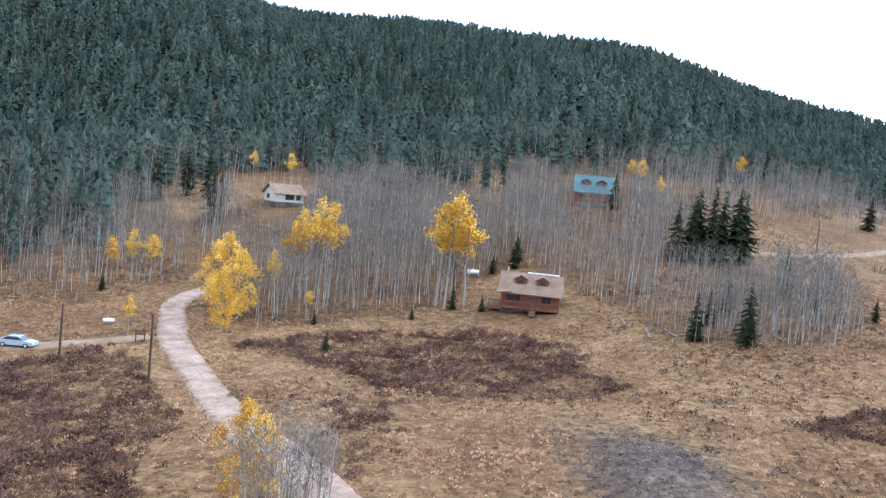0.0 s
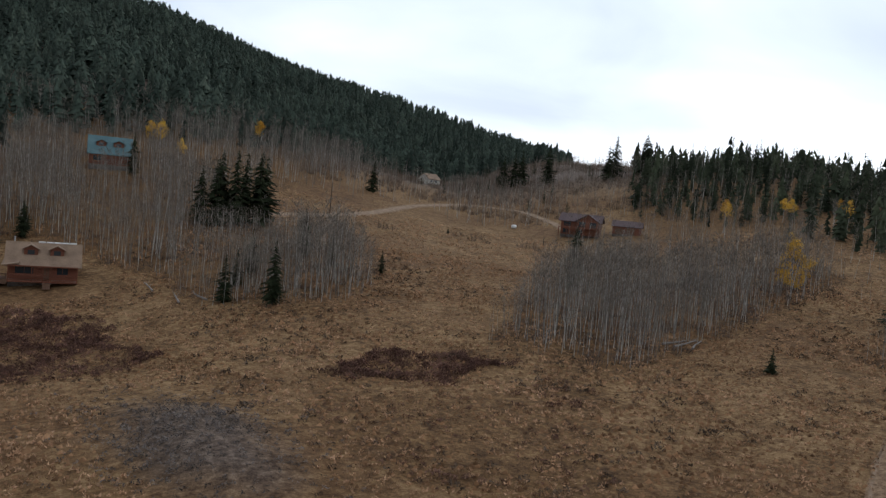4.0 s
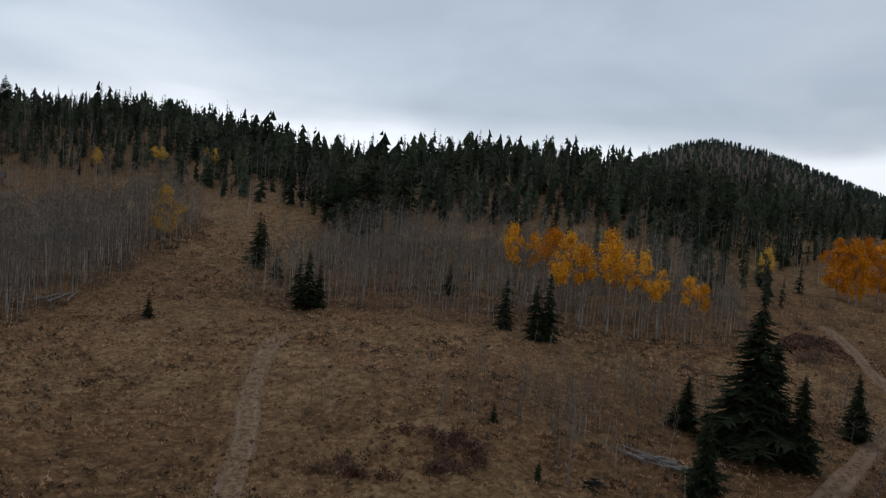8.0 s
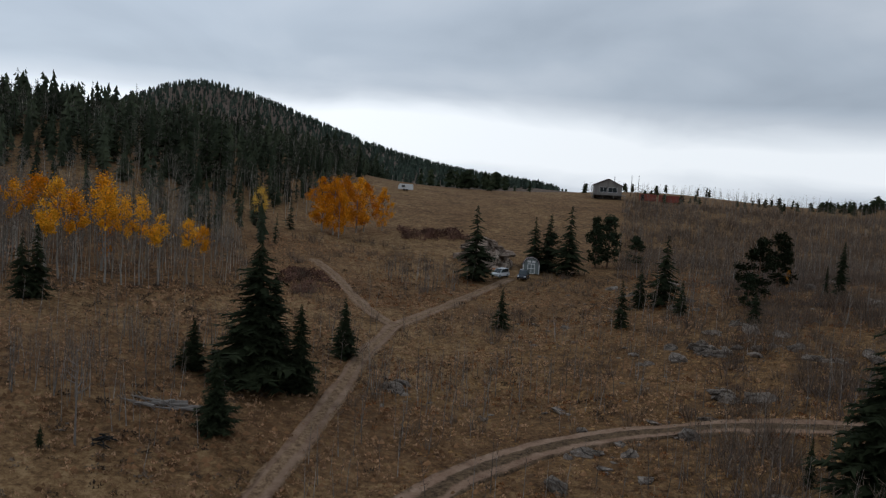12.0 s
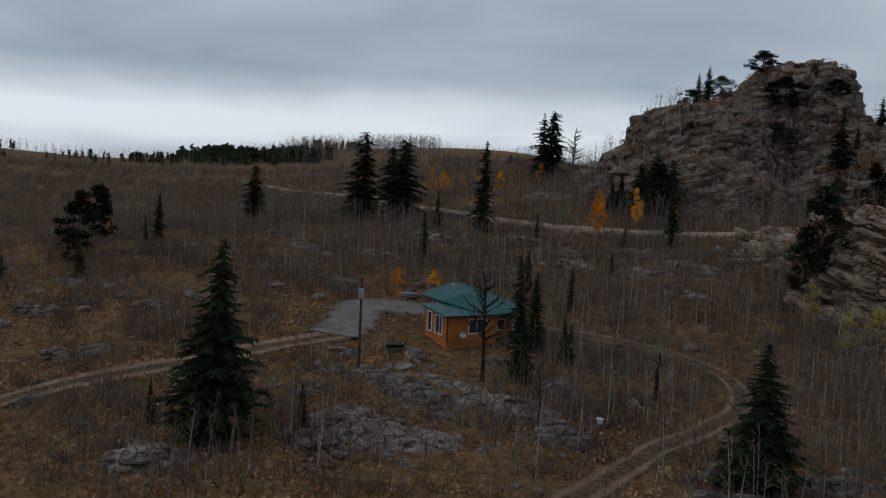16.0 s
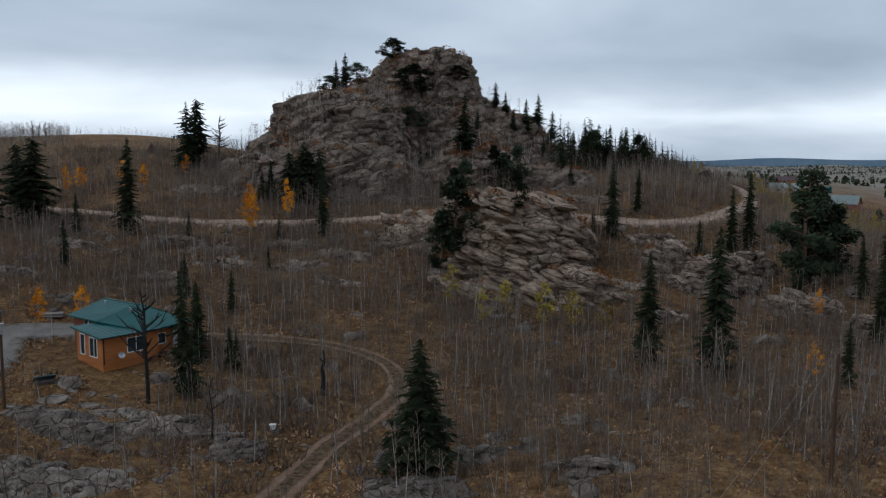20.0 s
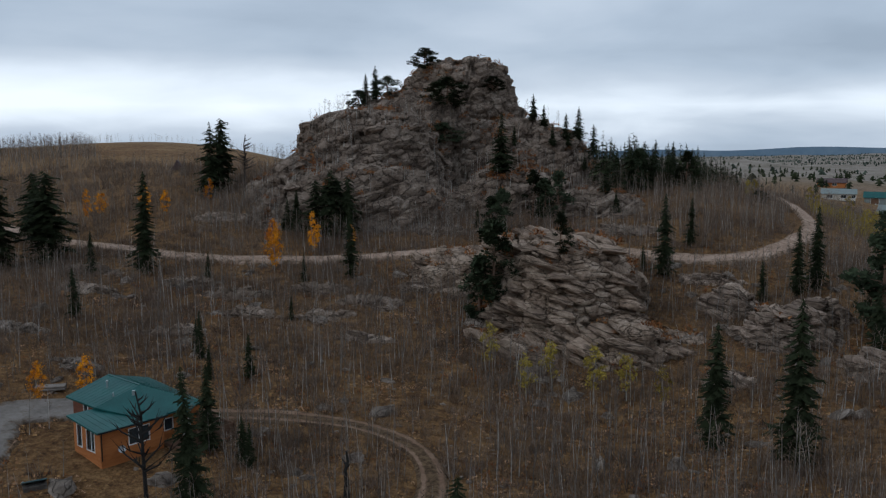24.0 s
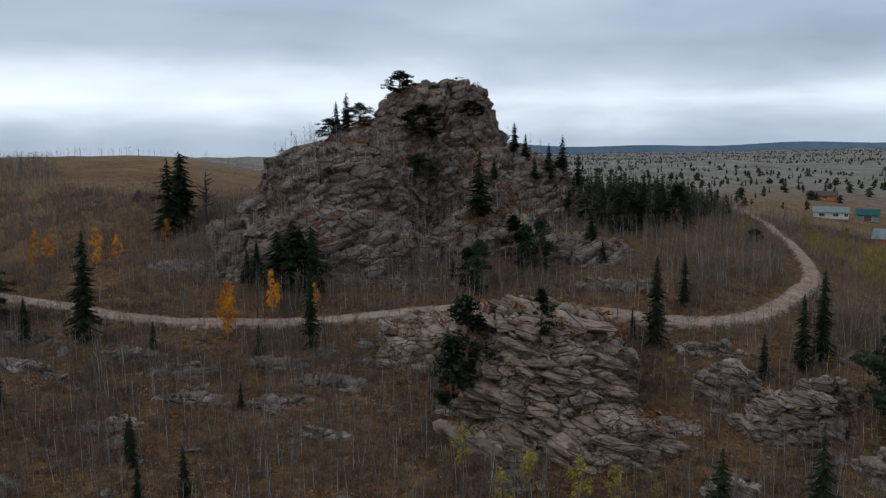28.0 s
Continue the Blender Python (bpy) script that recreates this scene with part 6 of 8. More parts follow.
# east ridge: scattered pines and spruces
x, y = polar_spots(44, 102, 165, 470, 4.7)
az, rr = bearing(x, y), np.hypot(x, y)
low = np.interp(az, [44, 50, 56, 62, 70, 78, 86, 93, 97, 102], [285, 250, 232, 202, 186, 178, 170, 165, 195, 380])
k = (rr > low + 60 * (lumps(x, y, 22, 3) - 0.5)) & (rw.uniform(0, 1, len(x)) < np.interp(rr - low, [0, 40, 120], [0.5, 0.9, 1.0])) & (lumps(x, y, 9, 4) > 0.24) & clear(x, y, 3) & (lumps(x, y, 26, 9) > np.interp(rr - low, [0, 50, 130], [0.47, 0.32, 0.2]))
open_fir = [stack(triangles(t, 0), triangles(c, 1)) for t, c in (conifer(np.random.default_rng(695 + q), 14, 8, 1, 0.18 + 0.015 * q, 0.06, 0.5, 0.6) for q in range(4))]
ridge_rows = rows_of(x[k], y[k], rw, 5, 14, 0.3)
ridge_rows[:, 3:] *= (np.interp(az[k], [56, 61, 75, 81], [1, 1.3, 1.3, 1]) * np.interp(rr[k] - low[k], [40, 120], [0.8, 1.05]) * rw.uniform(0.75, 1.2, len(ridge_rows)))[:, None]
sow("ridge_forest", spires + mass_con[:5], ridge_rows, [M_BARK, M_NEEDLE_WOOD], "uneven dark pines and spruces on the east ridge", "forest", rw)
x2, y2 = polar_spots(70, 115, 520, 1350, 8.5)
az, rr = bearing(x2, y2), np.hypot(x2, y2)
k = (lumps(x2, y2, 90, 4) > 0.32) & (az < np.interp(rr, [520, 700, 1350], [103, 112, 115]))
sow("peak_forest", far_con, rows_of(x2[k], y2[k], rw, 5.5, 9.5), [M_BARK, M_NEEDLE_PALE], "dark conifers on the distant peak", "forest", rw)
# skyline and the spur behind the crag
x, y = in_poly_spots([(12, -262), (-4, -222), (-14, -212), (-32, -232), (-47, -262), (-54, -300), (-58, -350), (-40, -360), (0, -320)], 4.6, rw)
k = clear(x, y, 3) & (lumps(x, y, 9, 2) > 0.34)
spur = rows_of(x[k], y[k], rw, 0.55, 1.1, 0.2, 0.1)
spur[:, 3:] *= np.interp(spur[:, 0], [-58, -30, 0, 12], [6.5, 10.5, 13.5, 14])[:, None]
mid_con = [stack(triangles(t, 0), triangles(c, 1)) for t, c in (conifer(np.random.default_rng(68 + q), 17, 8, 2, 0.17 + 0.015 * q, 0.06, 0.5, 0.6) for q in range(5))]
sow("spur_forest", mid_con, spur, [M_BARK, M_NEEDLE], "dark conifers along the spur behind the crag", "forest", rw)
x, y = polar_spots(104, 160, 360, 520, 14)
k = (lumps(x, y, 35, 8) > 0.66) & (rw.uniform(0, 1, len(x)) < 0.4) & (bearing(x, y) < 142)
sky_rows = [rows_of(x[k], y[k], rw, 3, 7, 0.4)]
for cx, cy, n, sx_m, lo, hi in ((246, -268, 60, 8, 4, 8), (258, -258, 50, 6, 4, 8), (230, -279, 40, 7, 4, 7), (273, -250, 26, 7, 3, 5), (270, -229, 22, 7, 2.5, 4.5), (295, -171, 9, 8, 2, 4), (285, -205, 8, 8, 2, 4), (330, -100, 12, 9, 5, 9), (345, -110, 10, 8, 5, 9), (262, -345, 24, 9, 3, 5.5)):
    sky_rows.append(rows_of(rw.normal(cx, sx_m, n), rw.normal(cy, sx_m, n), rw, lo, hi, 0.4))
bushy = [stack(triangles(t, 0), triangles(c, 1)) for t, c in (skirted(np.random.default_rng(77 + q), 8, 8, 0.26 + 0.03 * q, 0.1, 0.5, 0.4) for q in range(4))]
sow("skyline_trees", bushy, np.vstack(sky_rows), [M_BARK, M_NEEDLE], "small dark conifers along the grassy skyline", "forest", rw)
x, y = polar_spots(178, 232, 330, 1200, 15)
k = (lumps(x, y, 38, 5) > 0.6) & clear(x, y, 4)
round_tree = [stack(triangles(t, 0), triangles(c, 1)) for t, c in (skirted(np.random.default_rng(780 + q), 5, 7, 0.42, 0.05, 0.4, 0.35) for q in range(4))]
sow("valley_conifers", round_tree + far_con[:2], rows_of(x[k], y[k], rw, 2.5, 6.5, 0.4), [M_BARK, M_NEEDLE], "scattered dark conifers beyond the road", "forest", rw)
x, y = polar_spots(168, 235, 1000, 4300, 34)
rr = np.hypot(x, y)
k = lumps(x, y, 150, 5) * 0.6 + lumps(x, y, 60, 2) * 0.4 > np.interp(rr, [1000, 1900, 2500, 4300], [0.6, 0.53, 0.37, 0.3])
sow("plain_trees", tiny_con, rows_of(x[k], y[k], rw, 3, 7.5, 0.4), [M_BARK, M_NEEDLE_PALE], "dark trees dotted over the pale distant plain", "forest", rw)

# bare aspen stands
asp = []
for poly, step, lo, hi in ((ASPEN_NW, 2.3, 6, 11), (ASPEN_N, 1.95, 8, 14), (ASPEN_CABIN, 1.95, 7, 13), (ASPEN_FRONT, 1.5, 7, 12), (ASPEN_GROVE, 1.65, 7, 12), (ASPEN_ROADSIDE, 3.0, 7, 12), (ASPEN_EAST, 2.0, 6, 11), (ASPEN_GLADE, 3.2, 4, 8)):
    x, y = in_poly_spots(poly, step, rw)
    k = clear(x, y, 0.8) & (lumps(x, y, 6.5, 3) > 0.3)
    stand = rows_of(x[k], y[k], rw, lo, hi)
    rim_d = off_line(poly + poly[:1], x[k], y[k]) * (0.6 + 0.8 * lumps(x[k], y[k], 5, 8))
    stand[:, 3:] *= (np.clip(0.5 + rim_d / 9, 0.5, 1) * rw.uniform(0.82, 1.12, len(stand)))[:, None]
    for glade, cap in GLADES:
        low_in = inside(glade, stand[:, 0], stand[:, 1])
        stand[low_in, 3:] *= cap
        stand = stand[~low_in | (rw.uniform(0, 1, len(stand)) < 0.25 + cap * 0.7)]
    asp.append(stand)
x, y = polar_spots(320, 40, 190, 330, 4.6)
k = clear(x, y, 1) & (lumps(x, y, 18, 5) > 0.42) & ~((bearing(x, y) > 20) & (bearing(x, y) < 40) & (np.hypot(x, y) < 265))
stand = rows_of(x[k], y[k], rw, 8, 14)
for glade, cap in GLADES:
    stand[inside(glade, stand[:, 0], stand[:, 1]), 3:] *= cap
asp.append(stand)
x, y = polar_spots(40, 100, 180, 420, 5.5)
k = lumps(x, y, 24, 1) > 0.42
asp.append(rows_of(x[k], y[k], rw, 6, 11))
x, y = polar_spots(24, 46, 300, 640, 6.5)
k = (lumps(x, y, 30, 7) > 0.4) & clear(x, y, 3)
asp.append(rows_of(x[k], y[k], rw, 4, 8))
x, y = rw.uniform(-11, -5.2, 60), rw.uniform(50, 57.5, 60)
k = clear(x, y, 0.1)
asp.append(rows_of(x[k], y[k], rw, 6, 9.5))
sow("bare_aspen_stand", mass_asp, np.vstack(asp), [M_ASPEN, M_TWIG], "leafless grey aspens with pale slender trunks", "aspen trees", rw)
x, y = polar_spots(72, 104, 520, 1350, 12)
k = lumps(x, y, 90, 4) < 0.44
sow("peak_aspens", tiny_asp, rows_of(x[k], y[k], rw, 4.5, 7.5, 0.5), [M_ASPEN, M_BRUSH], "grey-brown bare aspens on the distant peak", "aspen trees", rw)

# young brushy aspens on the south slopes
br = []
x, y = polar_spots(140, 205, 50, 175, 1.9)
az, rr = bearing(x, y), np.hypot(x, y)
k = clear(x, y, 0.6) & (rw.uniform(0, 1, len(x)) < np.interp(az, [140, 150, 162, 205], [0.3, 0.7, 0.92, 0.95]) * np.interp(rr, [50, 62, 80], [0.45, 0.75, 1])) & (lumps(x, y, 9, 2) > 0.27) & ~inside([(30, -60), (60, -60), (60, -100), (36, -84)], x, y)
k &= dome_top(CRAG + BLUFF + LEDGE, x, y) < land(x, y) - 0.5
br.append(rows_of(x[k], y[k], rw, 3.2, 7))
x, y = polar_spots(98, 150, 52, 200, 2.7)
k = clear(x, y, 0.8) & (lumps(x, y, 10, 7) > 0.46) & ~((bearing(x, y) < 118) & (np.hypot(x, y) > 120))
br.append(rows_of(x[k], y[k], rw, 2.2, 5.5))
x, y = polar_spots(118, 206, 160, 340, 3.0)
k = clear(x, y, 1) & (lumps(x, y, 20, 4) > 0.3) & ~inside(FIELD, x, y) & (dome_top(CRAG, x, y) < land(x, y) - 0.5)
br.append(rows_of(x[k], y[k], rw, 3, 6.5))
x, y = polar_spots(115, 175, 340, 560, 6.5)
k = (lumps(x, y, 30, 6) > 0.5) & ~inside(FIELD, x, y) & clear(x, y, 2)
br.append(rows_of(x[k], y[k], rw, 3, 6))
x, y = polar_spots(60, 100, 56, 112, 6.0)
k = clear(x, y, 1) & (lumps(x, y, 8, 3) > 0.66)
br.append(rows_of(x[k], y[k], rw, 2, 5))
x, y = in_poly_spots([(205, -272), (165, -284), (178, -306), (205, -340), (270, -330), (240, -262)], 2.8, rw)
br.append(rows_of(x, y, rw, 6, 9))
for cx, cy, n, spread_m, lo, hi in ((74, 11, 26, 2.5, 2.5, 6), (85, 6, 30, 3, 2.5, 6), (73, 7, 20, 3, 2.5, 6), (91, 0, 18, 3, 2.5, 6), (71, 18, 16, 4, 2.5, 6), (81, 14, 14, 4, 2.5, 6), (84, -22, 26, 2.6, 2.5, 5), (81, -25, 10, 2, 2, 4), (70, 8, 10, 4, 2, 5), (78, 13, 14, 4, 2, 5), (90, 6, 30, 7, 2, 5), (97, 4, 20, 6, 2.5, 5), (85, 0, 16, 4, 2, 4.5), (150, -38, 34, 4, 3, 6), (142, -42, 26, 3.5, 3, 6), (134, -30, 16, 5, 2, 4), (66, 2, 8, 3, 2, 4), (88, -38, 16, 6, 2, 4.5), (76, -45, 22, 8, 2, 4.5), (92, -52, 26, 9, 2, 4.5), (62, -30, 8, 5, 2, 4), (50, -40, 26, 5, 2.5, 5.5), (55, -42, 16, 4, 2, 5), (38, -46, 14, 4, 2.5, 5)):
    x, y = rw.normal(cx, spread_m, n), rw.normal(cy, spread_m, n)
    k = clear(x, y, 0.3)
    br.append(rows_of(x[k], y[k], rw, lo, hi))
x, y = in_poly_spots([(2, -168), (-38, -174), (-50, -214), (-32, -226), (-10, -206)], 2.3, rw)
k = clear(x, y, 1.0) & (dome_top(CRAG, x, y) < land(x, y) - 0.5)
br.append(rows_of(x[k], y[k], rw, 2.5, 6))
x, y = in_poly_spots([(76, -168), (14, -170), (14, -182), (50, -180), (80, -196), (92, -184)], 2.0, rw)
k = clear(x, y, 1.0)
br.append(rows_of(x[k], y[k], rw, 4, 7.5))
sow("brush_aspens", brush_asp, np.vstack(br), [M_SAPLING, M_HAZE], "thin leafless young aspens and brown brush", "brush", rw)
# trees rooted on crag ledges
x, y = rw.uniform(-8, 85, 2600), rw.uniform(-255, -174, 2600)
zt = dome_top(CRAG, x, y)
k = (zt > land(x, y)) & (lumps(x, y, 8, 3) > 0.5) & (zt < 46) & (rw.uniform(0, 1, len(x)) < np.interp(y, [-255, -215, -180], [0.15, 0.4, 1]))
s = rows_of(x[k], y[k], rw, 3, 6.5)
s[:, 2] = zt[k] - 0.6
sow("ledge_aspens", brush_asp, s, [M_ASPEN, M_BRUSH], "bare aspens rooted in the crag's gullies", "brush", rw)

# ---- shrubs and grass ----
wil = [triangles(bush(np.random.default_rng(400 + k), 46, 0.85, 0.24)) for k in range(6)]
ws = []
for poly, step, lo, hi, cut in ((WILLOW_FLAT, 0.85, 0.5, 1.1, 0.12), (WILLOW_WEST, 0.85, 0.5, 1.15, 0.16), (WILLOW_STRIP, 0.75, 0.5, 1.15, 0.02), (WILLOW_NEAR, 0.9, 0.4, 1.0, 0.3), (WILLOW_EAST, 1.3, 0.35, 0.8, 0.45), (WILLOW_DRAW, 1.1, 0.8, 1.4, 0.3), (WILLOW_TUSSOCK, 0.7, 0.7, 1.2, 0.2), (WILLOW_LOW, 0.8, 0.5, 1.0, 0.25), (WILLOW_HILL, 1.6, 1, 1.8, 0.2), (WET, 1.5, 0.3, 0.65, 0.42)):
    x, y = in_poly_spots(poly, step, rw)
    x, y = x + 5 * (lumps(x, y, 4, 2) - 0.5), y + 5 * (lumps(x, y, 4, 7) - 0.5)
    k = clear(x, y, 0.8) & (lumps(x, y, 3.2, 4) > cut)
    ws.append(rows_of(x[k], y[k], rw, lo, hi))
sow("willow_thicket", wil, np.vstack(ws), [M_WILLOW], "low leafless willow shrubs, dark red-brown", "shrubs", rw)
sage = [triangles(bush(np.random.default_rng(420 + k), 24, 0.75, 0.3)) for k in range(5)]
x, y = polar_spots(0, 359.9, 42, 175, 1.8)
az = bearing(x, y)
k = clear(x, y, 0.3) & (lumps(x, y, 13, 2) > np.where((az > 15) & (az < 95), 0.42, 0.58)) & ((az < 120) | (az > 300)) & (rw.uniform(0, 1, len(x)) < 0.48)
sow("sagebrush", sage, rows_of(x[k], y[k], rw, 0.35, 1.0), [M_SAGE], "small dark sagebrush clumps in the meadow", "shrubs", rw)
x, y = polar_spots(100, 205, 50, 170, 2.4)
k = clear(x, y, 0.3) & (lumps(x, y, 10, 9) > 0.52)
sow("russet_brush", sage, rows_of(x[k], y[k], rw, 0.3, 0.9), [M_RUSSET], "low russet and orange-brown brush", "shrubs", rw)
grass = [triangles(bush(np.random.default_rng(440 + k), 9, 0.8, 0.55, 0.35)) for k in range(7)]
x, y = polar_spots(0, 359.9, 38, 150, 0.78)
az, rr = bearing(x, y), np.hypot(x, y)
k = clear(x, y, 0.1) & ((az < 205) | (az > 320)) & (0.55 * lumps(x, y, 4.5, 6) + 0.45 * lumps(x, y, 1.7, 3) > np.interp(rr, [38, 150], [0.42, 0.5]) + np.where((az > 125) & (az < 300), 0.12, 0))
sow("dry_grass", grass, rows_of(x[k], y[k], rw, 0.2, 0.46, 0.3, 0.03), [M_STRAW], "tufts of dry straw-coloured grass", "grass", rw)
x, y = polar_spots(14, 62, 150, 250, 1.5)
k = clear(x, y, 0.1) & (0.55 * lumps(x, y, 6, 6) + 0.45 * lumps(x, y, 2.2, 3) > 0.42)
sow("upper_grass", grass, rows_of(x[k], y[k], rw, 0.3, 0.6, 0.3, 0.03), [M_STRAW], "pale dry grass over the upper meadow", "grass", rw)
# low tussocks over the whole meadow
mounds = []
for q in range(6):
    g = np.random.default_rng(500 + q)
    ring = [(math.cos(a) * r, math.sin(a) * r, -0.15) for a, r in ((1.2566 * i + g.uniform(-0.3, 0.3), g.uniform(0.6, 1.2)) for i in range(5))]
    mounds.append(triangles(([(g.uniform(-0.2, 0.2), g.uniform(-0.2, 0.2), 1.0)] + ring, [(0, 1 + i, 1 + (i + 1) % 5) for i in range(5)])))
x, y = polar_spots(0, 359.9, 36, 185, 1.0)
az, rr = bearing(x, y), np.hypot(x, y)
k = clear(x, y, -0.2) & ((az < 150) | (az > 318)) & (0.5 * lumps(x, y, 11, 5) + 0.5 * lumps(x, y, 3, 2) > np.where(az > 104, 0.5, 0.42))
rows = rows_of(x[k], y[k], rw, 0.14, 0.36, 0.3, 0.0)
rows[:, 2] += 0.5 * np.exp(-rr[k] / 260) * (lumps(x[k], y[k], 5.0, 1) - 0.5) - 0.03
rows[:, 3] *= 1.15
sow("grass_tussocks", mounds, rows, [M_TUSSOCK], "rounded tussocks of dry tan grass over the meadow", "grass", rw)
# drifts of fallen leaves and loose stones on the south slopes
x, y = polar_spots(104, 206, 46, 112, 0.62)
k = clear(x, y, 0.2) & (0.5 * lumps(x, y, 6, 3) + 0.5 * lumps(x, y, 1.6, 5) > 0.44)
rows = rows_of(x[k], y[k], rw, 0.07, 0.2, 0.4, 0.0)
rows[:, 2] += 0.5 * np.exp(-np.hypot(x[k], y[k]) / 260) * (lumps(x[k], y[k], 5.0, 1) - 0.5) - 0.02
rows[:, 3] *= 1.5
sow("fallen_leaves", mounds, rows, [M_LEAFFALL], "drifts of orange-brown fallen leaves and dry tufts", "leaf litter", rw)
pebbles = [triangles(stone_piece(np.random.default_rng(520 + q), 0.6, 1, 0.3)) for q in range(5)]
x, y = polar_spots(110, 206, 48, 170, 1.9)
k = clear(x, y, -0.4) & (0.6 * lumps(x, y, 9, 11) + 0.4 * lumps(x, y, 3, 4) > 0.56) & (rw.uniform(0, 1, len(x)) < 0.8)
sow("scattered_stones", pebbles, rows_of(x[k], y[k], rw, 0.1, 0.5, 0.4, 0.04), [M_SLAB], "loose weathered granite stones on the slope", "stones", rw)
# low grey brush over the old spoil heap
x, y = grid_spots(4, 33, 42, 88, 0.75, rw)
k = rw.uniform(0, 1, len(x)) < 1.6 * np.exp(-((x - 18.5) / 6.0) ** 2 - ((y - 63) / 13) ** 2)
rows = rows_of(x[k], y[k], rw, 0.25, 0.55, 0.3, 0.05)
rows[:, 2] += 1.1 * np.exp(-((x[k] - 18.5) / 5.5) ** 2 - ((y[k] - 63) / 12) ** 2)
sow("heap_scrub", sage, rows, [M_HEAP], "low grey scrub over the spoil heap", "shrubs", rw)
# undergrowth at the feet of the aspens
us = []
for poly, step in ((ASPEN_NW, 2.6), (ASPEN_N, 2.4), (ASPEN_CABIN, 2.4), (ASPEN_GROVE, 2.0), (ASPEN_EAST, 2.4)):
    x, y = in_poly_spots(poly, step, rw)
    k = clear(x, y, 0.6) & (lumps(x, y, 7, 1) > 0.35)
    us.append(rows_of(x[k], y[k], rw, 0.7, 1.7))
x, y = polar_spots(125, 205, 52, 190, 2.2)
k = clear(x, y, 0.6) & (lumps(x, y, 12, 5) > 0.4) & (dome_top(CRAG + BLUFF + LEDGE, x, y) < land(x, y) - 0.5)
us.append(rows_of(x[k], y[k], rw, 0.7, 2.2))
und = [triangles(tuft(np.random.default_rng(460 + k), 24, 0.8, 0.03, (0.3, 0.95), 0.5)) for k in range(5)]
sow("undergrowth", und, np.vstack(us), [M_BRUSH], "brown leafless undergrowth and saplings", "brush", rw)
# a haze of leafless scrub between the young aspens
scrub = [triangles(tuft(np.random.default_rng(480 + k), 30, 0.36, 0.016, (0.3, 1.0), 0.9)) for k in range(6)]
sc = []
for a0, a1, r0, r1, step, cut, lo, hi in ((126, 206, 50, 178, 1.6, 0.47, 1.0, 3.0), (118, 206, 178, 330, 2.8, 0.38, 1.5, 3.6), (96, 126, 70, 190, 3.0, 0.56, 1.2, 3.0), (206, 222, 90, 330, 3.0, 0.4, 1.8, 4.0)):
    x, y = polar_spots(a0, a1, r0, r1, step)
    k = clear(x, y, 0.4) & (0.6 * lumps(x, y, 14, 3) + 0.4 * lumps(x, y, 4, 8) > cut) & ~inside([(30, -60), (60, -60), (60, -100), (36, -84)], x, y)
    k &= ~inside(FIELD, x, y) & (dome_top(CRAG + BLUFF + LEDGE, x, y) < land(x, y) - 0.2) & (rw.uniform(0, 1, len(x)) < np.interp(np.hypot(x, y), [50, 85], [0.3, 1]))
    sc.append(rows_of(x[k], y[k], rw, lo, hi, 0.4))
sow("scrub_thicket", scrub, np.vstack(sc), [M_HAZE], "grey-brown leafless scrub and saplings on the slope", "brush", rw)
x, y = in_poly_spots([(-58, -202), (-76, -208), (-118, -290), (-104, -300), (-70, -275), (-60, -240)], 2.6, rw)
k = clear(x, y, 1.0) & (lumps(x, y, 9, 3) > 0.4)
sow("yellowing_brush", scrub, rows_of(x[k], y[k], rw, 2.0, 4.2, 0.5), [M_FADED], "yellowing leafy brush beside the hill road", "brush", rw)
x, y = polar_spots(20, 47, 185, 660, 4.4)
k = clear(x, y, 1.0) & (0.6 * lumps(x, y, 26, 3) + 0.4 * lumps(x, y, 7, 8) > np.interp(np.hypot(x, y), [185, 270, 310], [0.78, 0.68, 0.4]))
sow("upper_scrub", scrub, rows_of(x[k], y[k], rw, 2.0, 4.6, 0.5), [M_HAZE], "pinkish-grey leafless scrub over the upper meadow", "brush", rw)
x, y = polar_spots(26, 47, 285, 560, 17)
k = clear(x, y, 2) & (rw.uniform(0, 1, len(x)) < 0.55)
sow("upper_conifers", open_fir, rows_of(x[k], y[k], rw, 3, 9, 0.3), [M_BARK, M_NEEDLE], "small dark conifers dotted over the upper slope", "forest", rw)
# shrubs in the joints of the rock
x, y = rw.uniform(-30, 85, 2600), rw.uniform(-265, -118, 2600)
zt = dome_top(CRAG + BLUFF + LEDGE, x, y)
k = (zt > land(x, y)) & ((lumps(x, y, 6, 4) > 0.56) | ((y > -150) & (lumps(x, y, 4, 7) > 0.52)))
s = rows_of(x[k], y[k], rw, 0.8, 2.0)
s[:, 2] = zt[k] - 0.1
sow("rock_shrubs", sage, s, [M_RUSSET], "rust-coloured shrubs rooted in the joints of the granite", "shrubs", rw)


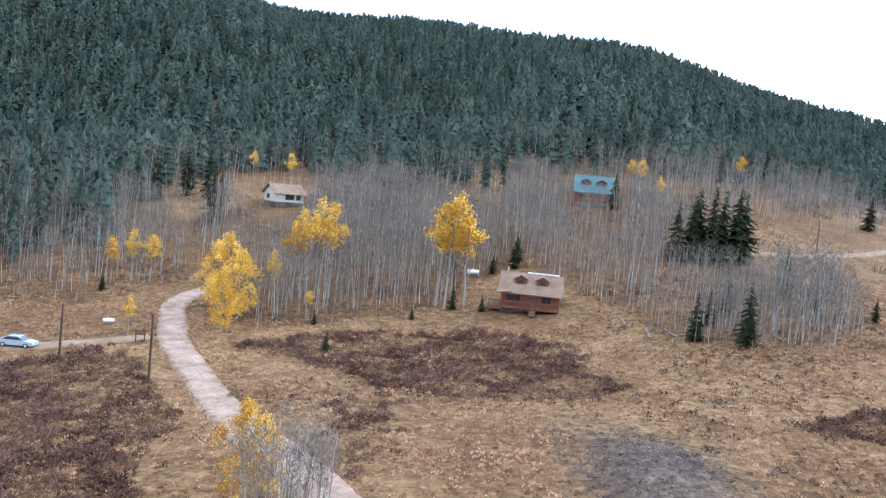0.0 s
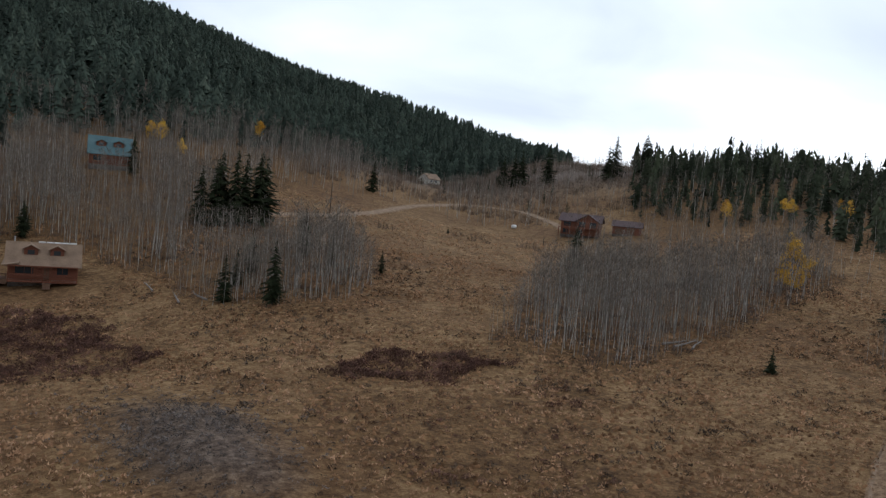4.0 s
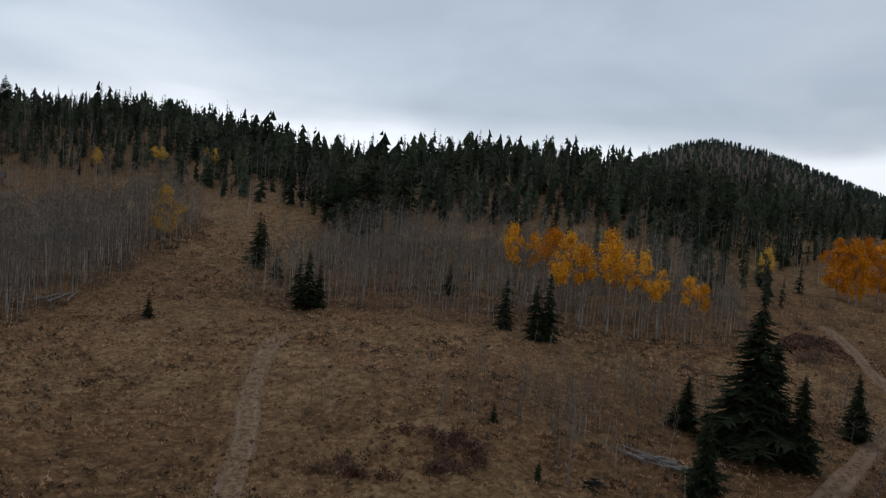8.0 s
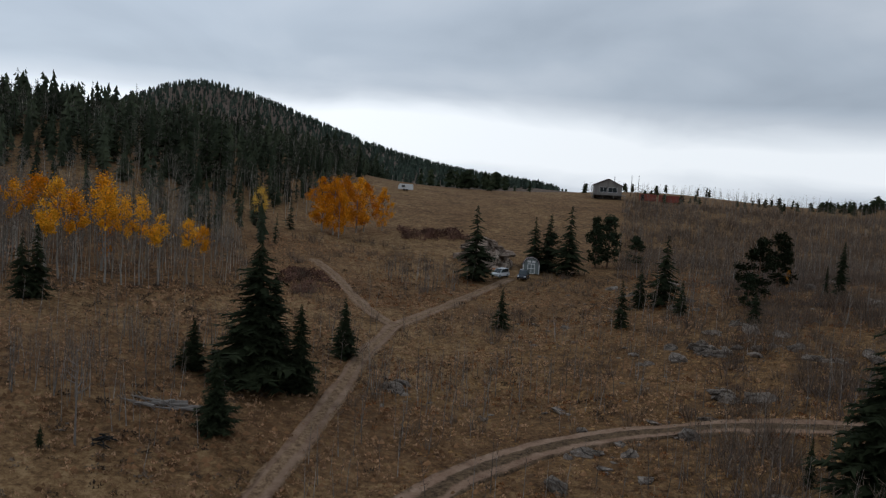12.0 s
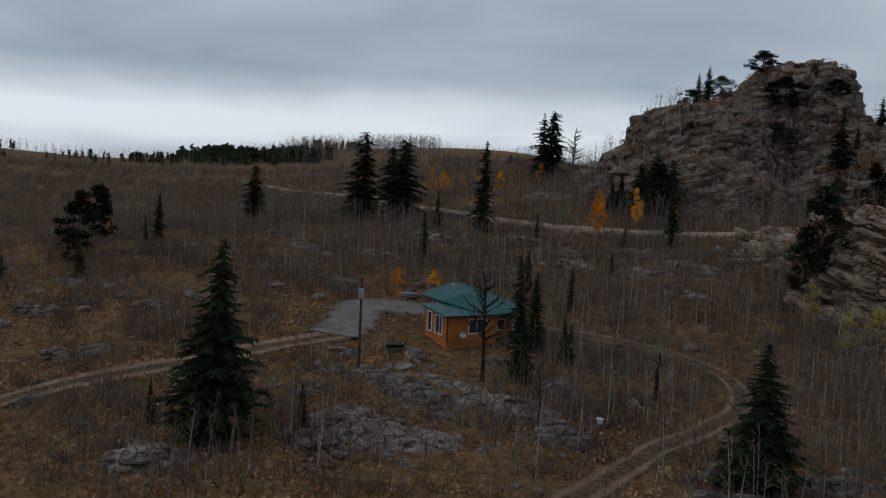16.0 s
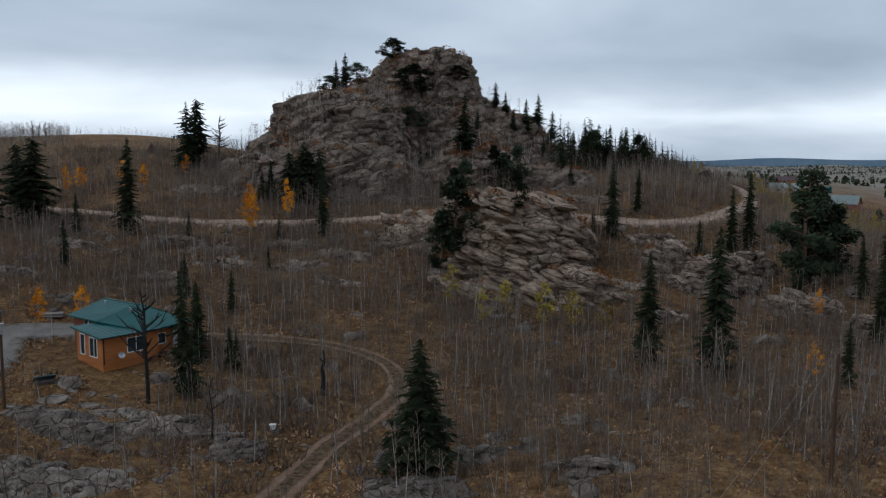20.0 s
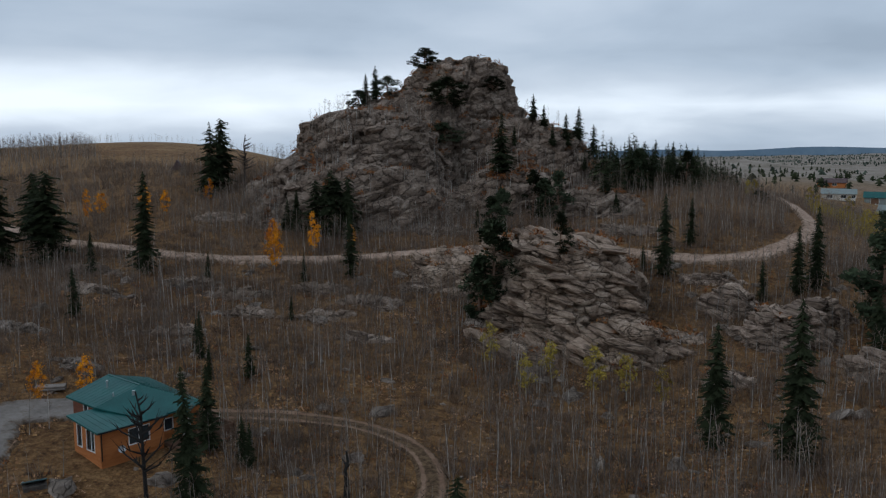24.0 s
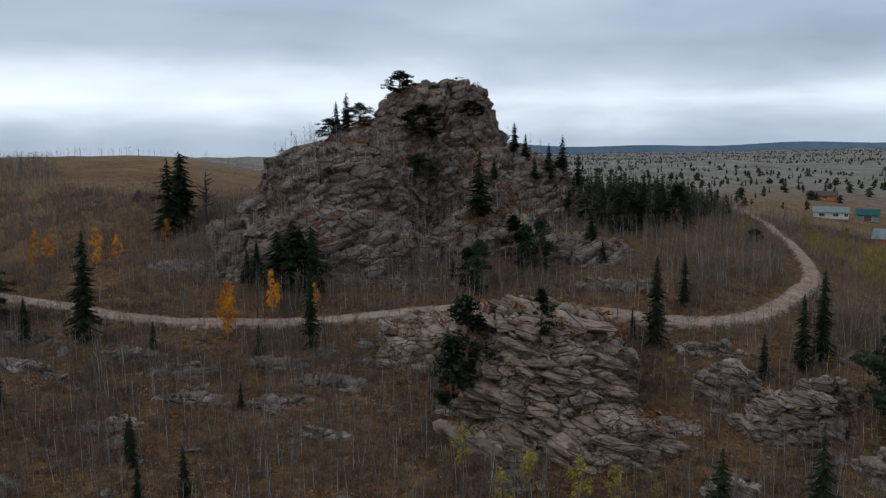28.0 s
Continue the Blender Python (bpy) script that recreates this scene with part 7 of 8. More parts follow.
# ---- buildings ----
def wall_with(length, height, thick, holes):
    """A wall along x from 0, its outer face at y = 0, with openings (x0, x1, z0, z1) that go through."""
    xs = sorted({0.0, length, *[h[0] for h in holes], *[h[1] for h in holes]})
    zs = sorted({0.0, height, *[h[2] for h in holes], *[h[3] for h in holes]})
    nx, nz = len(xs), len(zs)
    v = [(x, y, z) for y in (0, thick) for z in zs for x in xs]

    def at(i, k, back):
        return back * nx * nz + k * nx + i

    def solid(i, k):
        if not (0 <= i < nx - 1 and 0 <= k < nz - 1):
            return False
        cx, cz = (xs[i] + xs[i + 1]) / 2, (zs[k] + zs[k + 1]) / 2
        return not any(h[0] < cx < h[1] and h[2] < cz < h[3] for h in holes)

    f = []
    for i in range(nx - 1):
        for k in range(nz - 1):
            if not solid(i, k):
                continue
            f += [(at(i, k, 0), at(i + 1, k, 0), at(i + 1, k + 1, 0), at(i, k + 1, 0)), (at(i, k + 1, 1), at(i + 1, k + 1, 1), at(i + 1, k, 1), at(i, k, 1))]
            for di, dk, a, b in ((-1, 0, (i, k), (i, k + 1)), (1, 0, (i + 1, k), (i + 1, k + 1)), (0, -1, (i, k), (i + 1, k)), (0, 1, (i, k + 1), (i + 1, k + 1))):
                if not solid(i + di, k + dk):
                    f.append((at(*a, 0), at(*b, 0), at(*b, 1), at(*a, 1)))
    return v, f


def window_parts(owner, m, hole, trim, bars=True, name="window", slab=None):
    """Window or door in an opening: a frame standing 2 cm proud, glass or a leaf set back."""
    x0, x1, z0, z1 = hole
    t = 0.09
    surround = join(box(x0 - t, x1 + t, -0.03, 0.08, z1, z1 + t), box(x0 - t, x1 + t, -0.03, 0.08, z0 - t, z0), box(x0 - t, x0, -0.03, 0.08, z0, z1), box(x1, x1 + t, -0.03, 0.08, z0, z1))
    win = part(name, shifted(surround, m), trim, owner)
    part("pane" if slab is None else "leaf", shifted(box(x0, x1, 0.1, 0.12, z0, z1), m), M_GLASS if slab is None else slab, win)
    if bars and x1 - x0 > 0.9 and slab is None:
        xm = (x0 + x1) / 2
        part("mullion", shifted(box(xm - 0.03, xm + 0.03, 0.04, 0.095, z0, z1), m), trim, win)


def house(name, x, y, yaw, w, d, h, rise, wall, roof, label, openings=(), trim=M_WHITE, over=0.5, base=0.0, ridge_x=True, dormers=(), chimney=None, seams=False, z=None):
    """A gabled house: four walls with openings, gables, two roof slopes. The front looks along -y. openings: (side, x0, x1, z0, z1, kind)."""
    top = thing(name, x, y, (float(land(x, y)) if z is None else z) + base, yaw, label, "house" if name != "shed" else "shed")
    th = 0.2
    mats = {"front": pose(-w / 2, -d / 2, 0), "back": pose(w / 2, d / 2, 0, 0, 0, 180), "right": pose(w / 2, -d / 2 + 0.002, 0, 0, 0, 90), "left": pose(-w / 2, d / 2 - 0.002, 0, 0, 0, -90)}
    for side, m in mats.items():
        ln = w if side in ("front", "back") else d - 0.004
        holes = [o[1:5] for o in openings if o[0] == side]
        part("wall", shifted(wall_with(ln, h, th, holes), m), wall, top)
        for o in openings:
            if o[0] == side:
                window_parts(top, m, o[1:5], trim, True, "door" if o[5] == "door" else "window", M_DECK if o[5] == "door" else None)
    part("foundation", box(-w / 2 + 0.05, w / 2 - 0.05, -d / 2 + 0.05, d / 2 - 0.05, -2.2, -0.004), M_LICHEN, top)
    if ridge_x:
        gable = prism([(-d / 2, h), (d / 2, h), (0, h + rise)], 0, th)
        part("gable", shifted(gable, pose(w / 2 - th, 0, 0, 0, 0, 90) @ pose(0, -th, 0)), wall, top)
        part("gable", shifted(gable, pose(-w / 2, 0, 0, 0, 0, 90) @ pose(0, -th, 0)), wall, top)
        half, run = d / 2, w / 2 + over
        turn = pose(0, 0, 0)
    else:
        gable = prism([(-w / 2, h), (w / 2, h), (0, h + rise)], 0, th)
        part("gable", shifted(gable, pose(0, -d / 2, 0)), wall, top)
        part("gable", shifted(gable, pose(0, d / 2 - th, 0)), wall, top)
        half, run = w / 2, d / 2 + over
        turn = pose(0, 0, 0, 0, 0, 90)
    k = rise / half
    drop = over * k
    for s in (-1, 1):
        o = [(0, h + rise + 0.03), (s * (half + over), h - drop + 0.03), (s * (half + over), h - drop + 0.2), (0, h + rise + 0.2)]
        slope = prism(o, -run, run)
        rp = part("roof", shifted(slope, turn @ pose(0, 0, 0, 0, 0, 90)), roof, top)
        if seams:
            n = int(run * 2 / 0.6)
            sm = [prism([(0, h + rise + 0.2), (s * (half + over), h - drop + 0.2), (s * (half + over), h - drop + 0.245), (0, h + rise + 0.245)], -run + i * 0.6, -run + i * 0.6 + 0.05) for i in range(n)]
            part("seam", shifted(join(*sm), turn @ pose(0, 0, 0, 0, 0, 90)), roof, rp)
    for dx, dw in dormers:
        zb = h + rise * 0.42
        yb = -half * 0.58 - 0.2
        dm = part("dormer", join(box(dx - dw / 2, dx + dw / 2, yb, 0, zb - 0.5, zb + 0.95)), wall, top)
        part("pane", box(dx - dw * 0.25, dx + dw * 0.25, yb - 0.03, yb - 0.01, zb + 0.1, zb + 0.8), M_GLASS, dm)
        for s in (-1, 1):
            o = [(dx, zb + 1.55), (dx + s * (dw / 2 + 0.25), zb + 0.85), (dx + s * (dw / 2 + 0.25), zb + 0.97), (dx, zb + 1.68)]
            part("dormer_roof", prism(o, yb - 0.3, -0.1), roof, dm)
        part("dormer_gable", prism([(dx - dw / 2, zb + 0.95), (dx + dw / 2, zb + 0.95), (dx, zb + 1.5)], yb, yb + 0.1), wall, dm)
    if chimney:
        cx, cy, ch = chimney
        part("flue", tube([(cx, cy, h + rise * 0.4), (cx, cy, h + rise + ch)], [0.13, 0.13], 8), M_CHROME, top)
    return top


def rail(owner, x0, x1, y, z, material, along="x", high=1.0):
    bits = [box(x0, x1, y - 0.05, y + 0.05, z + high - 0.1, z + high), box(x0, x1, y - 0.04, y + 0.04, z + 0.12, z + 0.2)]
    n = int((x1 - x0) / 0.3)
    bits += [box(x0 + i * (x1 - x0) / n - 0.025, x0 + i * (x1 - x0) / n + 0.025, y - 0.025, y + 0.025, z + 0.2, z + high - 0.1) for i in range(n + 1)]
    p = join(*bits)
    if along == "y":
        p = ([(b, a, c) for a, b, c in p[0]], p[1])
    return part("railing", p, material, owner)


# log cabin in the valley
cab = house("log_cabin", 17.3, 149.5, -7, 10.0, 7.0, 2.5, 2.9, M_LOG, M_TAN, "red-brown log cabin with tan shingle roof and two dormers",
            [("front", 1.0, 3.6, 0.9, 2.0, "window"), ("front", 5.0, 5.9, 0.05, 2.05, "door"), ("front", 7.0, 8.6, 0.9, 2.0, "window"), ("left", 2.5, 4.0, 0.9, 2.0, "window"), ("right", 2.5, 4.0, 0.9, 2.0, "window")], trim=M_LOG, over=0.6, base=0.3, dormers=((-1.9, 2.0), (1.9, 2.0)), chimney=(-4.4, 1.0, 0.9))
part("porch", join(box(-5, 5, -5.6, -3.5, -0.25, -0.06), *[box(px - 0.09, px + 0.09, -5.5, -5.3, -0.06, 2.2) for px in (-4.9, -1.6, 0.0, 1.1, 4.9)], box(-5, 5, -5.52, -5.28, 2.2, 2.38)), M_LOG, cab)
part("porch_roof", prism([(-3.4, 2.62), (-5.9, 2.25), (-5.9, 2.37), (-3.4, 2.76)], -5.5, 5.5), None, cab).data.materials.append(M_TAN)
cab.children[-1].data.transform(pose(0, 0, 0, 0, 0, 90))
rail(cab, -4.9, -0.1, -5.4, -0.06, M_LOG)
rail(cab, 1.2, 4.9, -5.4, -0.06, M_LOG)
part("step", join(*[box(0.0, 1.1, -6.0 - 0.3 * i, -5.6 - 0.3 * i, -0.5 - 0.2 * i, -0.3 - 0.2 * i) for i in range(4)]), M_DECK, cab)
part("side_deck", join(box(-7.2, -5.05, -3.6, 0.5, -0.9, -0.1), box(-7.2, -7.08, -3.6, 0.5, 0.6, 0.8), box(-7.2, -5.1, -3.6, -3.48, 0.6, 0.8), *[box(px - 0.06, px + 0.06, -3.6, -3.48, -0.1, 0.6) for px in (-7.1, -6.1, -5.2)]), M_DECK, cab)
part("roof_panel", join(*[box(-0.9 + 1.15 * i, 0.15 + 1.15 * i, -0.1, 0.3, 5.56, 5.74) for i in range(5)]), M_WHITE, cab, "white sheets laid along the ridge")

# houses on the north side
hill_home = house("hillside_house", -43.2, 233, 36, 9.0, 7.5, 2.6, 2.3, M_CREAM, M_TAN, "cream-walled house with tan roof among bare aspens",
      [("front", 3.2, 5.8, 0.8, 2.1, "window"), ("front", 6.6, 7.8, 0.8, 2.1, "window"), ("left", 2.0, 3.6, 0.8, 2.0, "window")], trim=M_LOG, over=0.7, base=0.8)
hill_home.scale = (0.95, 0.95, 0.95)
lodge = house("timber_house", 41.6, 236, -8, 10.0, 7.5, 3.0, 4.2, M_LOG, M_BLUEROOF, "timber house with pale teal roof and dormers in the forest",
              [("front", 1.0, 3.0, 0.9, 2.2, "window"), ("left", 2.0, 4.0, 0.9, 2.2, "window")], trim=M_CEDAR, base=0.4, dormers=((-2.2, 2.4), (2.0, 2.4)), seams=True)
house("small_white_house", 212, 359, 20, 9, 6.5, 2.6, 2.4, M_CREAM, M_TAN, "small pale house at the edge of the upper meadow",
      [("front", 1.5, 3.0, 0.9, 2.0, "window"), ("front", 5.0, 6.5, 0.9, 2.0, "window")])
log = house("log_house", 173, 199, -48, 13.5, 8.5, 5.0, 2.3, M_LOG, M_DARKROOF, "large red-brown log house with dark roof and deck",
            [("front", 0.8, 2.6, 0.4, 1.9, "window"), ("front", 0.9, 3.4, 2.9, 4.4, "window"), ("left", 3.0, 5.0, 2.9, 4.4, "window")], trim=M_LOG, over=0.9, base=0.3)
bay = part("bay", wall_with(7.4, 5.0, 0.2, [(0.7, 3.0, 2.9, 4.7), (4.4, 6.7, 2.9, 4.7), (0.8, 2.4, 0.4, 1.9)]), M_LOG, log, "gabled front of the log house")
bay.matrix_basis = pose(-1.0, -5.6, 0)
part("bay_side", box(0, 0.2, 0.21, 1.33, 0, 5.0), M_LOG, bay)
part("bay_side", box(7.2, 7.4, 0.21, 1.33, 0, 5.0), M_LOG, bay)
part("bay_gable", prism([(0, 5.003), (7.4, 5.003), (3.7, 7.3)], 0.0, 0.2), M_LOG, bay)
for hole in ((0.7, 3.0, 2.9, 4.7), (4.4, 6.7, 2.9, 4.7), (0.8, 2.4, 0.4, 1.9)):
    window_parts(bay, Matrix.Identity(4), hole, M_LOG)
for s in (-1, 1):
    part("bay_roof", prism([(3.7, 7.36), (3.7 + s * 4.5, 4.62), (3.7 + s * 4.5, 4.8), (3.7, 7.54)], -0.8, 5.4), M_DARKROOF, bay)
part("deck", join(box(-7.2, 6.9, -7.6, -5.63, 2.35, 2.6), *[box(px - 0.12, px + 0.12, -7.3, -7.06, -0.6, 2.35) for px in (-7.0, -4.2, -1.4, 1.4, 3.6, 5.8)]), M_LOG, log)
rail(log, -7.1, 6.8, -7.5, 2.6, M_LOG)
wing = house("garage", 184, 190.5, -48, 10, 7, 2.8, 1.8, M_LOG, M_DARKROOF, "low red-brown log wing with dark roof", [("front", 1.0, 3.6, 0.1, 2.2, "door"), ("front", 5.0, 7.8, 0.1, 2.2, "door")], trim=M_LOG)
log.scale = (0.86, 0.86, 0.86)
wing.scale = (0.85, 0.85, 0.85)
tank = thing("pressure_tank", 160, 216, float(land(160, 216)) + 0.8, 20, "small round white tank by the upper drive", "tank")
part("shell", tube([(-0.9, 0, 0), (-0.7, 0, 0), (0.7, 0, 0), (0.9, 0, 0)], [0.3, 0.6, 0.6, 0.3], 12), M_WHITE, tank, smooth=True)
part("leg", box(-0.5, 0.5, -0.1, 0.1, -0.85, -0.5), M_GREY, tank)

# house and steel containers on the grassy ridge
rid = house("ridge_house", 297.5, -150, -112, 10.5, 7.5, 3.4, 2.4, M_GREY, M_DARKROOF, "weathered grey house with prow windows on the ridge",
            [("front", 2.2, 4.8, 0.8, 2.6, "window"), ("front", 5.4, 8.6, 0.8, 2.6, "window"), ("right", 2, 4, 0.9, 2.2, "window")], ridge_x=False, base=1.6, over=0.6, chimney=(2.5, 0, 1.2))
part("deck", join(box(-6.5, 6.5, -7.0, -3.8, -0.35, -0.05), *[box(px - 0.1, px + 0.1, -6.9, -6.7, -1.6, -0.35) for px in (-6.2, -2, 2, 6.2)], box(-6.5, -6.4, -7.0, -6.9, -0.05, 3.0), box(-6.5, -6.4, -4.2, -4.1, -0.05, 3.0)), M_GREY, rid)


def container(x, y, yaw, ln, door):
    top = thing("shipping_container", x, y, float(land(x, y)) + 0.05, yaw, "rust-red steel shipping container with ribbed sides", "container", "containers")
    part("body", box(-ln / 2, ln / 2, -1.2, 1.2, 0, 2.55), M_RUST, top)
    n = int(ln / 0.45)
    part("rib", join(*[box(-ln / 2 + (i + 0.25) * 0.45, -ln / 2 + (i + 0.7) * 0.45, -1.24, 1.24, 0.12, 2.43) for i in range(n)]), M_RUST, top)
    for a, b in itertools.product((-ln / 2, ln / 2), (-1.2, 1.2)):
        part("corner_post", box(a - 0.08, a + 0.08, b - 0.08, b + 0.08, 0, 2.58), M_RUST, top)
    if door:
        part("doorway", box(-ln / 2 + 0.6, -ln / 2 + 1.7, -1.27, -1.245, 0.1, 2.3), M_CHAR, top)
    return top


container(291, -164, -118, 6.1, True)
container(287, -171.5, -118, 8.5, False)
for px, py, ph in ((316, -170, 8.5), (318.3, -174.5, 8.5), (303, -155, 6.5)):
    top = thing("mast", px, py, float(land(px, py)) - 0.1, 0, "thin bare wooden mast on the ridge", "pole", "masts")
    part("pole", tube([(0, 0, 0), (0.05, 0, ph)], [0.14, 0.09], 7), M_POLE, top)
tr = thing("white_trailer", 286.5, -67.7, float(land(286.5, -67.7)), -105, "small white camper trailer at the wood's edge", "trailer")
part("body", prism([(-2.6, 0.5), (2.6, 0.5), (2.6, 1.9), (2.2, 2.4), (-2.2, 2.4), (-2.6, 1.7)], -1.05, 1.05), M_WHITE, tr)
part("window", box(-1.4, -0.2, -1.075, -1.055, 1.3, 1.9), M_GLASS, tr)
for wx in (-0.5, 0.5):
    part("wheel", tube([(wx, -1.1, 0.36), (wx, -0.85, 0.36)], [0.36, 0.36], 12), M_RUBBER, tr)
hut = thing("a_frame_hut", 118, -250, float(land(118, -250)), 20, "small dark brown A-frame hut in the grass", "hut")
part("roof", prism([(-1.8, 0), (1.8, 0), (0.1, 3.0), (-0.1, 3.0)], -2, 2), M_DARKROOF, hut)
part("door", box(-0.4, 0.4, -2.03, -2.005, 0.05, 1.8), M_DECK, hut)
house("skyline_house", 300, -300, -135, 9, 7, 2.6, 2.0, M_GREY, M_DARKROOF, "small dark house on the skyline", [("front", 2, 4, 0.9, 2.0, "window")], ridge_x=False)

# gambrel garden shed
sh = thing("garden_shed", 157, -64.5, float(land(157, -64.5)), -112, "grey-green gambrel shed with white trim", "shed")
pro = [(-1.6, 0), (1.6, 0), (1.6, 1.9), (1.0, 2.8), (0, 3.2), (-1.0, 2.8), (-1.6, 1.9)]
part("wall", prism(pro, -2.0, 2.0), M_GREYPAINT, sh)
for a, b in zip(pro[2:], pro[3:]):
    part("roof", prism([a, b, (b[0] * 1.06, b[1] + 0.1), (a[0] * 1.06 + math.copysign(0.02, a[0]), a[1] + 0.08)], -2.15, 2.15), M_DARKROOF, sh)
part("trim", join(box(-1.66, -1.48, -2.04, -2.005, 0, 1.9), box(1.48, 1.66, -2.04, -2.005, 0, 1.9), *[shifted(box(0, math.hypot(b[0] - a[0], b[1] - a[1]), -2.04, -2.005, -0.16, 0.02), pose(a[0], 0, a[1], 0, -math.degrees(math.atan2(b[1] - a[1], b[0] - a[0])))) for a, b in zip(pro[2:], pro[3:])]), M_WHITE, sh)
dr = part("door", box(-0.7, 0.7, -2.045, -2.01, 0.05, 2.0), M_GREYPAINT, sh)
part("brace", join(box(-0.75, -0.6, -2.07, -2.05, 0.05, 2.05), box(0.6, 0.75, -2.07, -2.05, 0.05, 2.05), box(-0.6, 0.6, -2.07, -2.05, 1.9, 2.05), box(-0.6, 0.6, -2.07, -2.05, 0.05, 0.2), box(-0.6, 0.6, -2.07, -2.05, 1.0, 1.12), box(-0.06, 0.06, -2.07, -2.05, 0.2, 1.9)), M_WHITE, dr)
part("window", join(box(-0.8, -0.1, -2.05, -2.02, 2.25, 2.65), box(0.1, 0.8, -2.05, -2.02, 2.25, 2.65)), M_WHITE, sh)
pile = thing("lumber_pile", 160, -58, float(land(160, -58)), 30, "pile of orange-brown lumber and gear by the shed", "lumber")
part("boards", join(*[box(-1.2 + 0.1 * i, 1.2 - 0.05 * i, -0.6 + 0.2 * (i % 4), -0.42 + 0.2 * (i % 4), 0.14 * (i // 4), 0.14 * (i // 4) + 0.12) for i in range(12)]), M_CEDAR, pile)


def car(name, x, y, yaw, paint, label, tall=1.45, ln=4.6, suv=False):
    z = float(land(x, y)) + 0.12
    top = thing(name, x, y, z, yaw, label, "car")
    L = ln / 2
    lowp = [(-L, 0.35), (L, 0.35), (L + 0.02, 0.62), (L - 0.05, 0.8), (L * 0.52, 0.95), (-L * 0.9, 0.98), (-L - 0.02, 0.8)]
    cab_o = [(L * 0.5, 0.94), (L * 0.2, tall), (-L * (0.85 if suv else 0.42), tall), (-L * (0.96 if suv else 0.8), 0.97)]
    body = part("body", prism(lowp, -0.86, 0.86), paint, top)
    part("cabin", prism(cab_o, -0.72, 0.72), paint, top)
    side = [(L * 0.42, 0.99), (L * 0.17, tall - 0.08), (-L * (0.8 if suv else 0.4), tall - 0.08), (-L * (0.88 if suv else 0.68), 1.01)]
    part("side_window", prism(side, -0.735, -0.722), M_GLASS, top)
    part("side_window", prism(side, 0.722, 0.735), M_GLASS, top)
    part("windscreen", prism([(L * 0.515, 0.98), (L * 0.23, tall - 0.05), (L * 0.215, tall - 0.05), (L * 0.5, 0.98)], -0.64, 0.64), M_GLASS, top)
    rear = -L * (0.96 if suv else 0.8)
    part("rear_window", prism([(rear - 0.015, 1.02), (-L * (0.86 if suv else 0.45) - 0.02, tall - 0.06), (-L * (0.86 if suv else 0.45), tall - 0.06), (rear + 0.01, 1.02)], -0.62, 0.62), M_GLASS, top)
    for wx in (-L * 0.62, L * 0.62):
        for wy in (-0.8, 0.8):
            w = part("wheel", tube([(wx, wy - 0.1, 0.33), (wx, wy + 0.1, 0.33)], [0.33, 0.33], 14), M_RUBBER, top)
            part("rim", tube([(wx, wy + math.copysign(0.101, wy), 0.33), (wx, wy + math.copysign(0.115, wy), 0.33)], [0.2, 0.18], 10), M_CHROME, w)
    for wy in (-0.62, 0.62):
        part("headlight", box(L - 0.06, L + 0.03, wy - 0.17, wy + 0.17, 0.62, 0.78), M_LAMP, top)
        part("tail_light", box(-L - 0.03, -L + 0.06, wy - 0.15, wy + 0.15, 0.68, 0.84), M_REDLENS, top)
    part("bumper", join(box(L - 0.1, L + 0.07, -0.8, 0.8, 0.38, 0.56), box(-L - 0.07, -L + 0.1, -0.8, 0.8, 0.38, 0.56)), paint, top)
    return top


car("sedan", -52.5, 107.6, 2, M_CARSILVER, "silver-blue sedan parked on the dirt lane")
car("white_suv", 152.4, -56.3, 130, M_CARWHITE, "white off-road car parked beside a spruce", 1.75, 4.5, True)
car("dark_suv", 150, -60.2, 150, M_CARDARK, "dark blue off-road car parked near the shed", 1.75, 4.5, True)


def gas_tank(x, y, yaw, label):
    top = thing("propane_tank", x, y, float(land(x, y)) + 0.55, yaw, label, "tank", "propane tanks")
    part("shell", tube([(-1.25, 0, 0.2), (-1.15, 0, 0.2), (-0.9, 0, 0.2), (0.9, 0, 0.2), (1.15, 0, 0.2), (1.25, 0, 0.2)], [0.1, 0.33, 0.48, 0.48, 0.33, 0.1], 14), M_WHITE, top, smooth=True)
    part("cap", tube([(0, 0, 0.66), (0, 0, 0.85)], [0.15, 0.13], 10), M_WHITE, top)
    for s in (-0.7, 0.7):
        part("foot", box(s - 0.12, s + 0.12, -0.4, 0.4, -0.6, -0.2), M_LICHEN, top)


gas_tank(7.6, 170.2, 10, "white propane tank among bare aspens")
gas_tank(-46, 120.7, 20, "white propane tank beside the dirt lane")
bpy.data.objects["propane_tank.001"].scale = (0.65, 0.65, 0.65)
g = thing("garden_gate_posts", -38.5, 112.5, float(land(-38.5, 112.5)), 0, "brown wooden signboard on two posts by the road", "signboard")
part("board", box(-0.7, 0.7, -0.04, 0.04, 1.0, 1.7), M_DECK, g)
for s in (-0.6, 0.6):
    part("post", box(s - 0.06, s + 0.06, -0.06, 0.06, -0.2, 1.8), M_POLE, g)

# ---- poles and wires ----


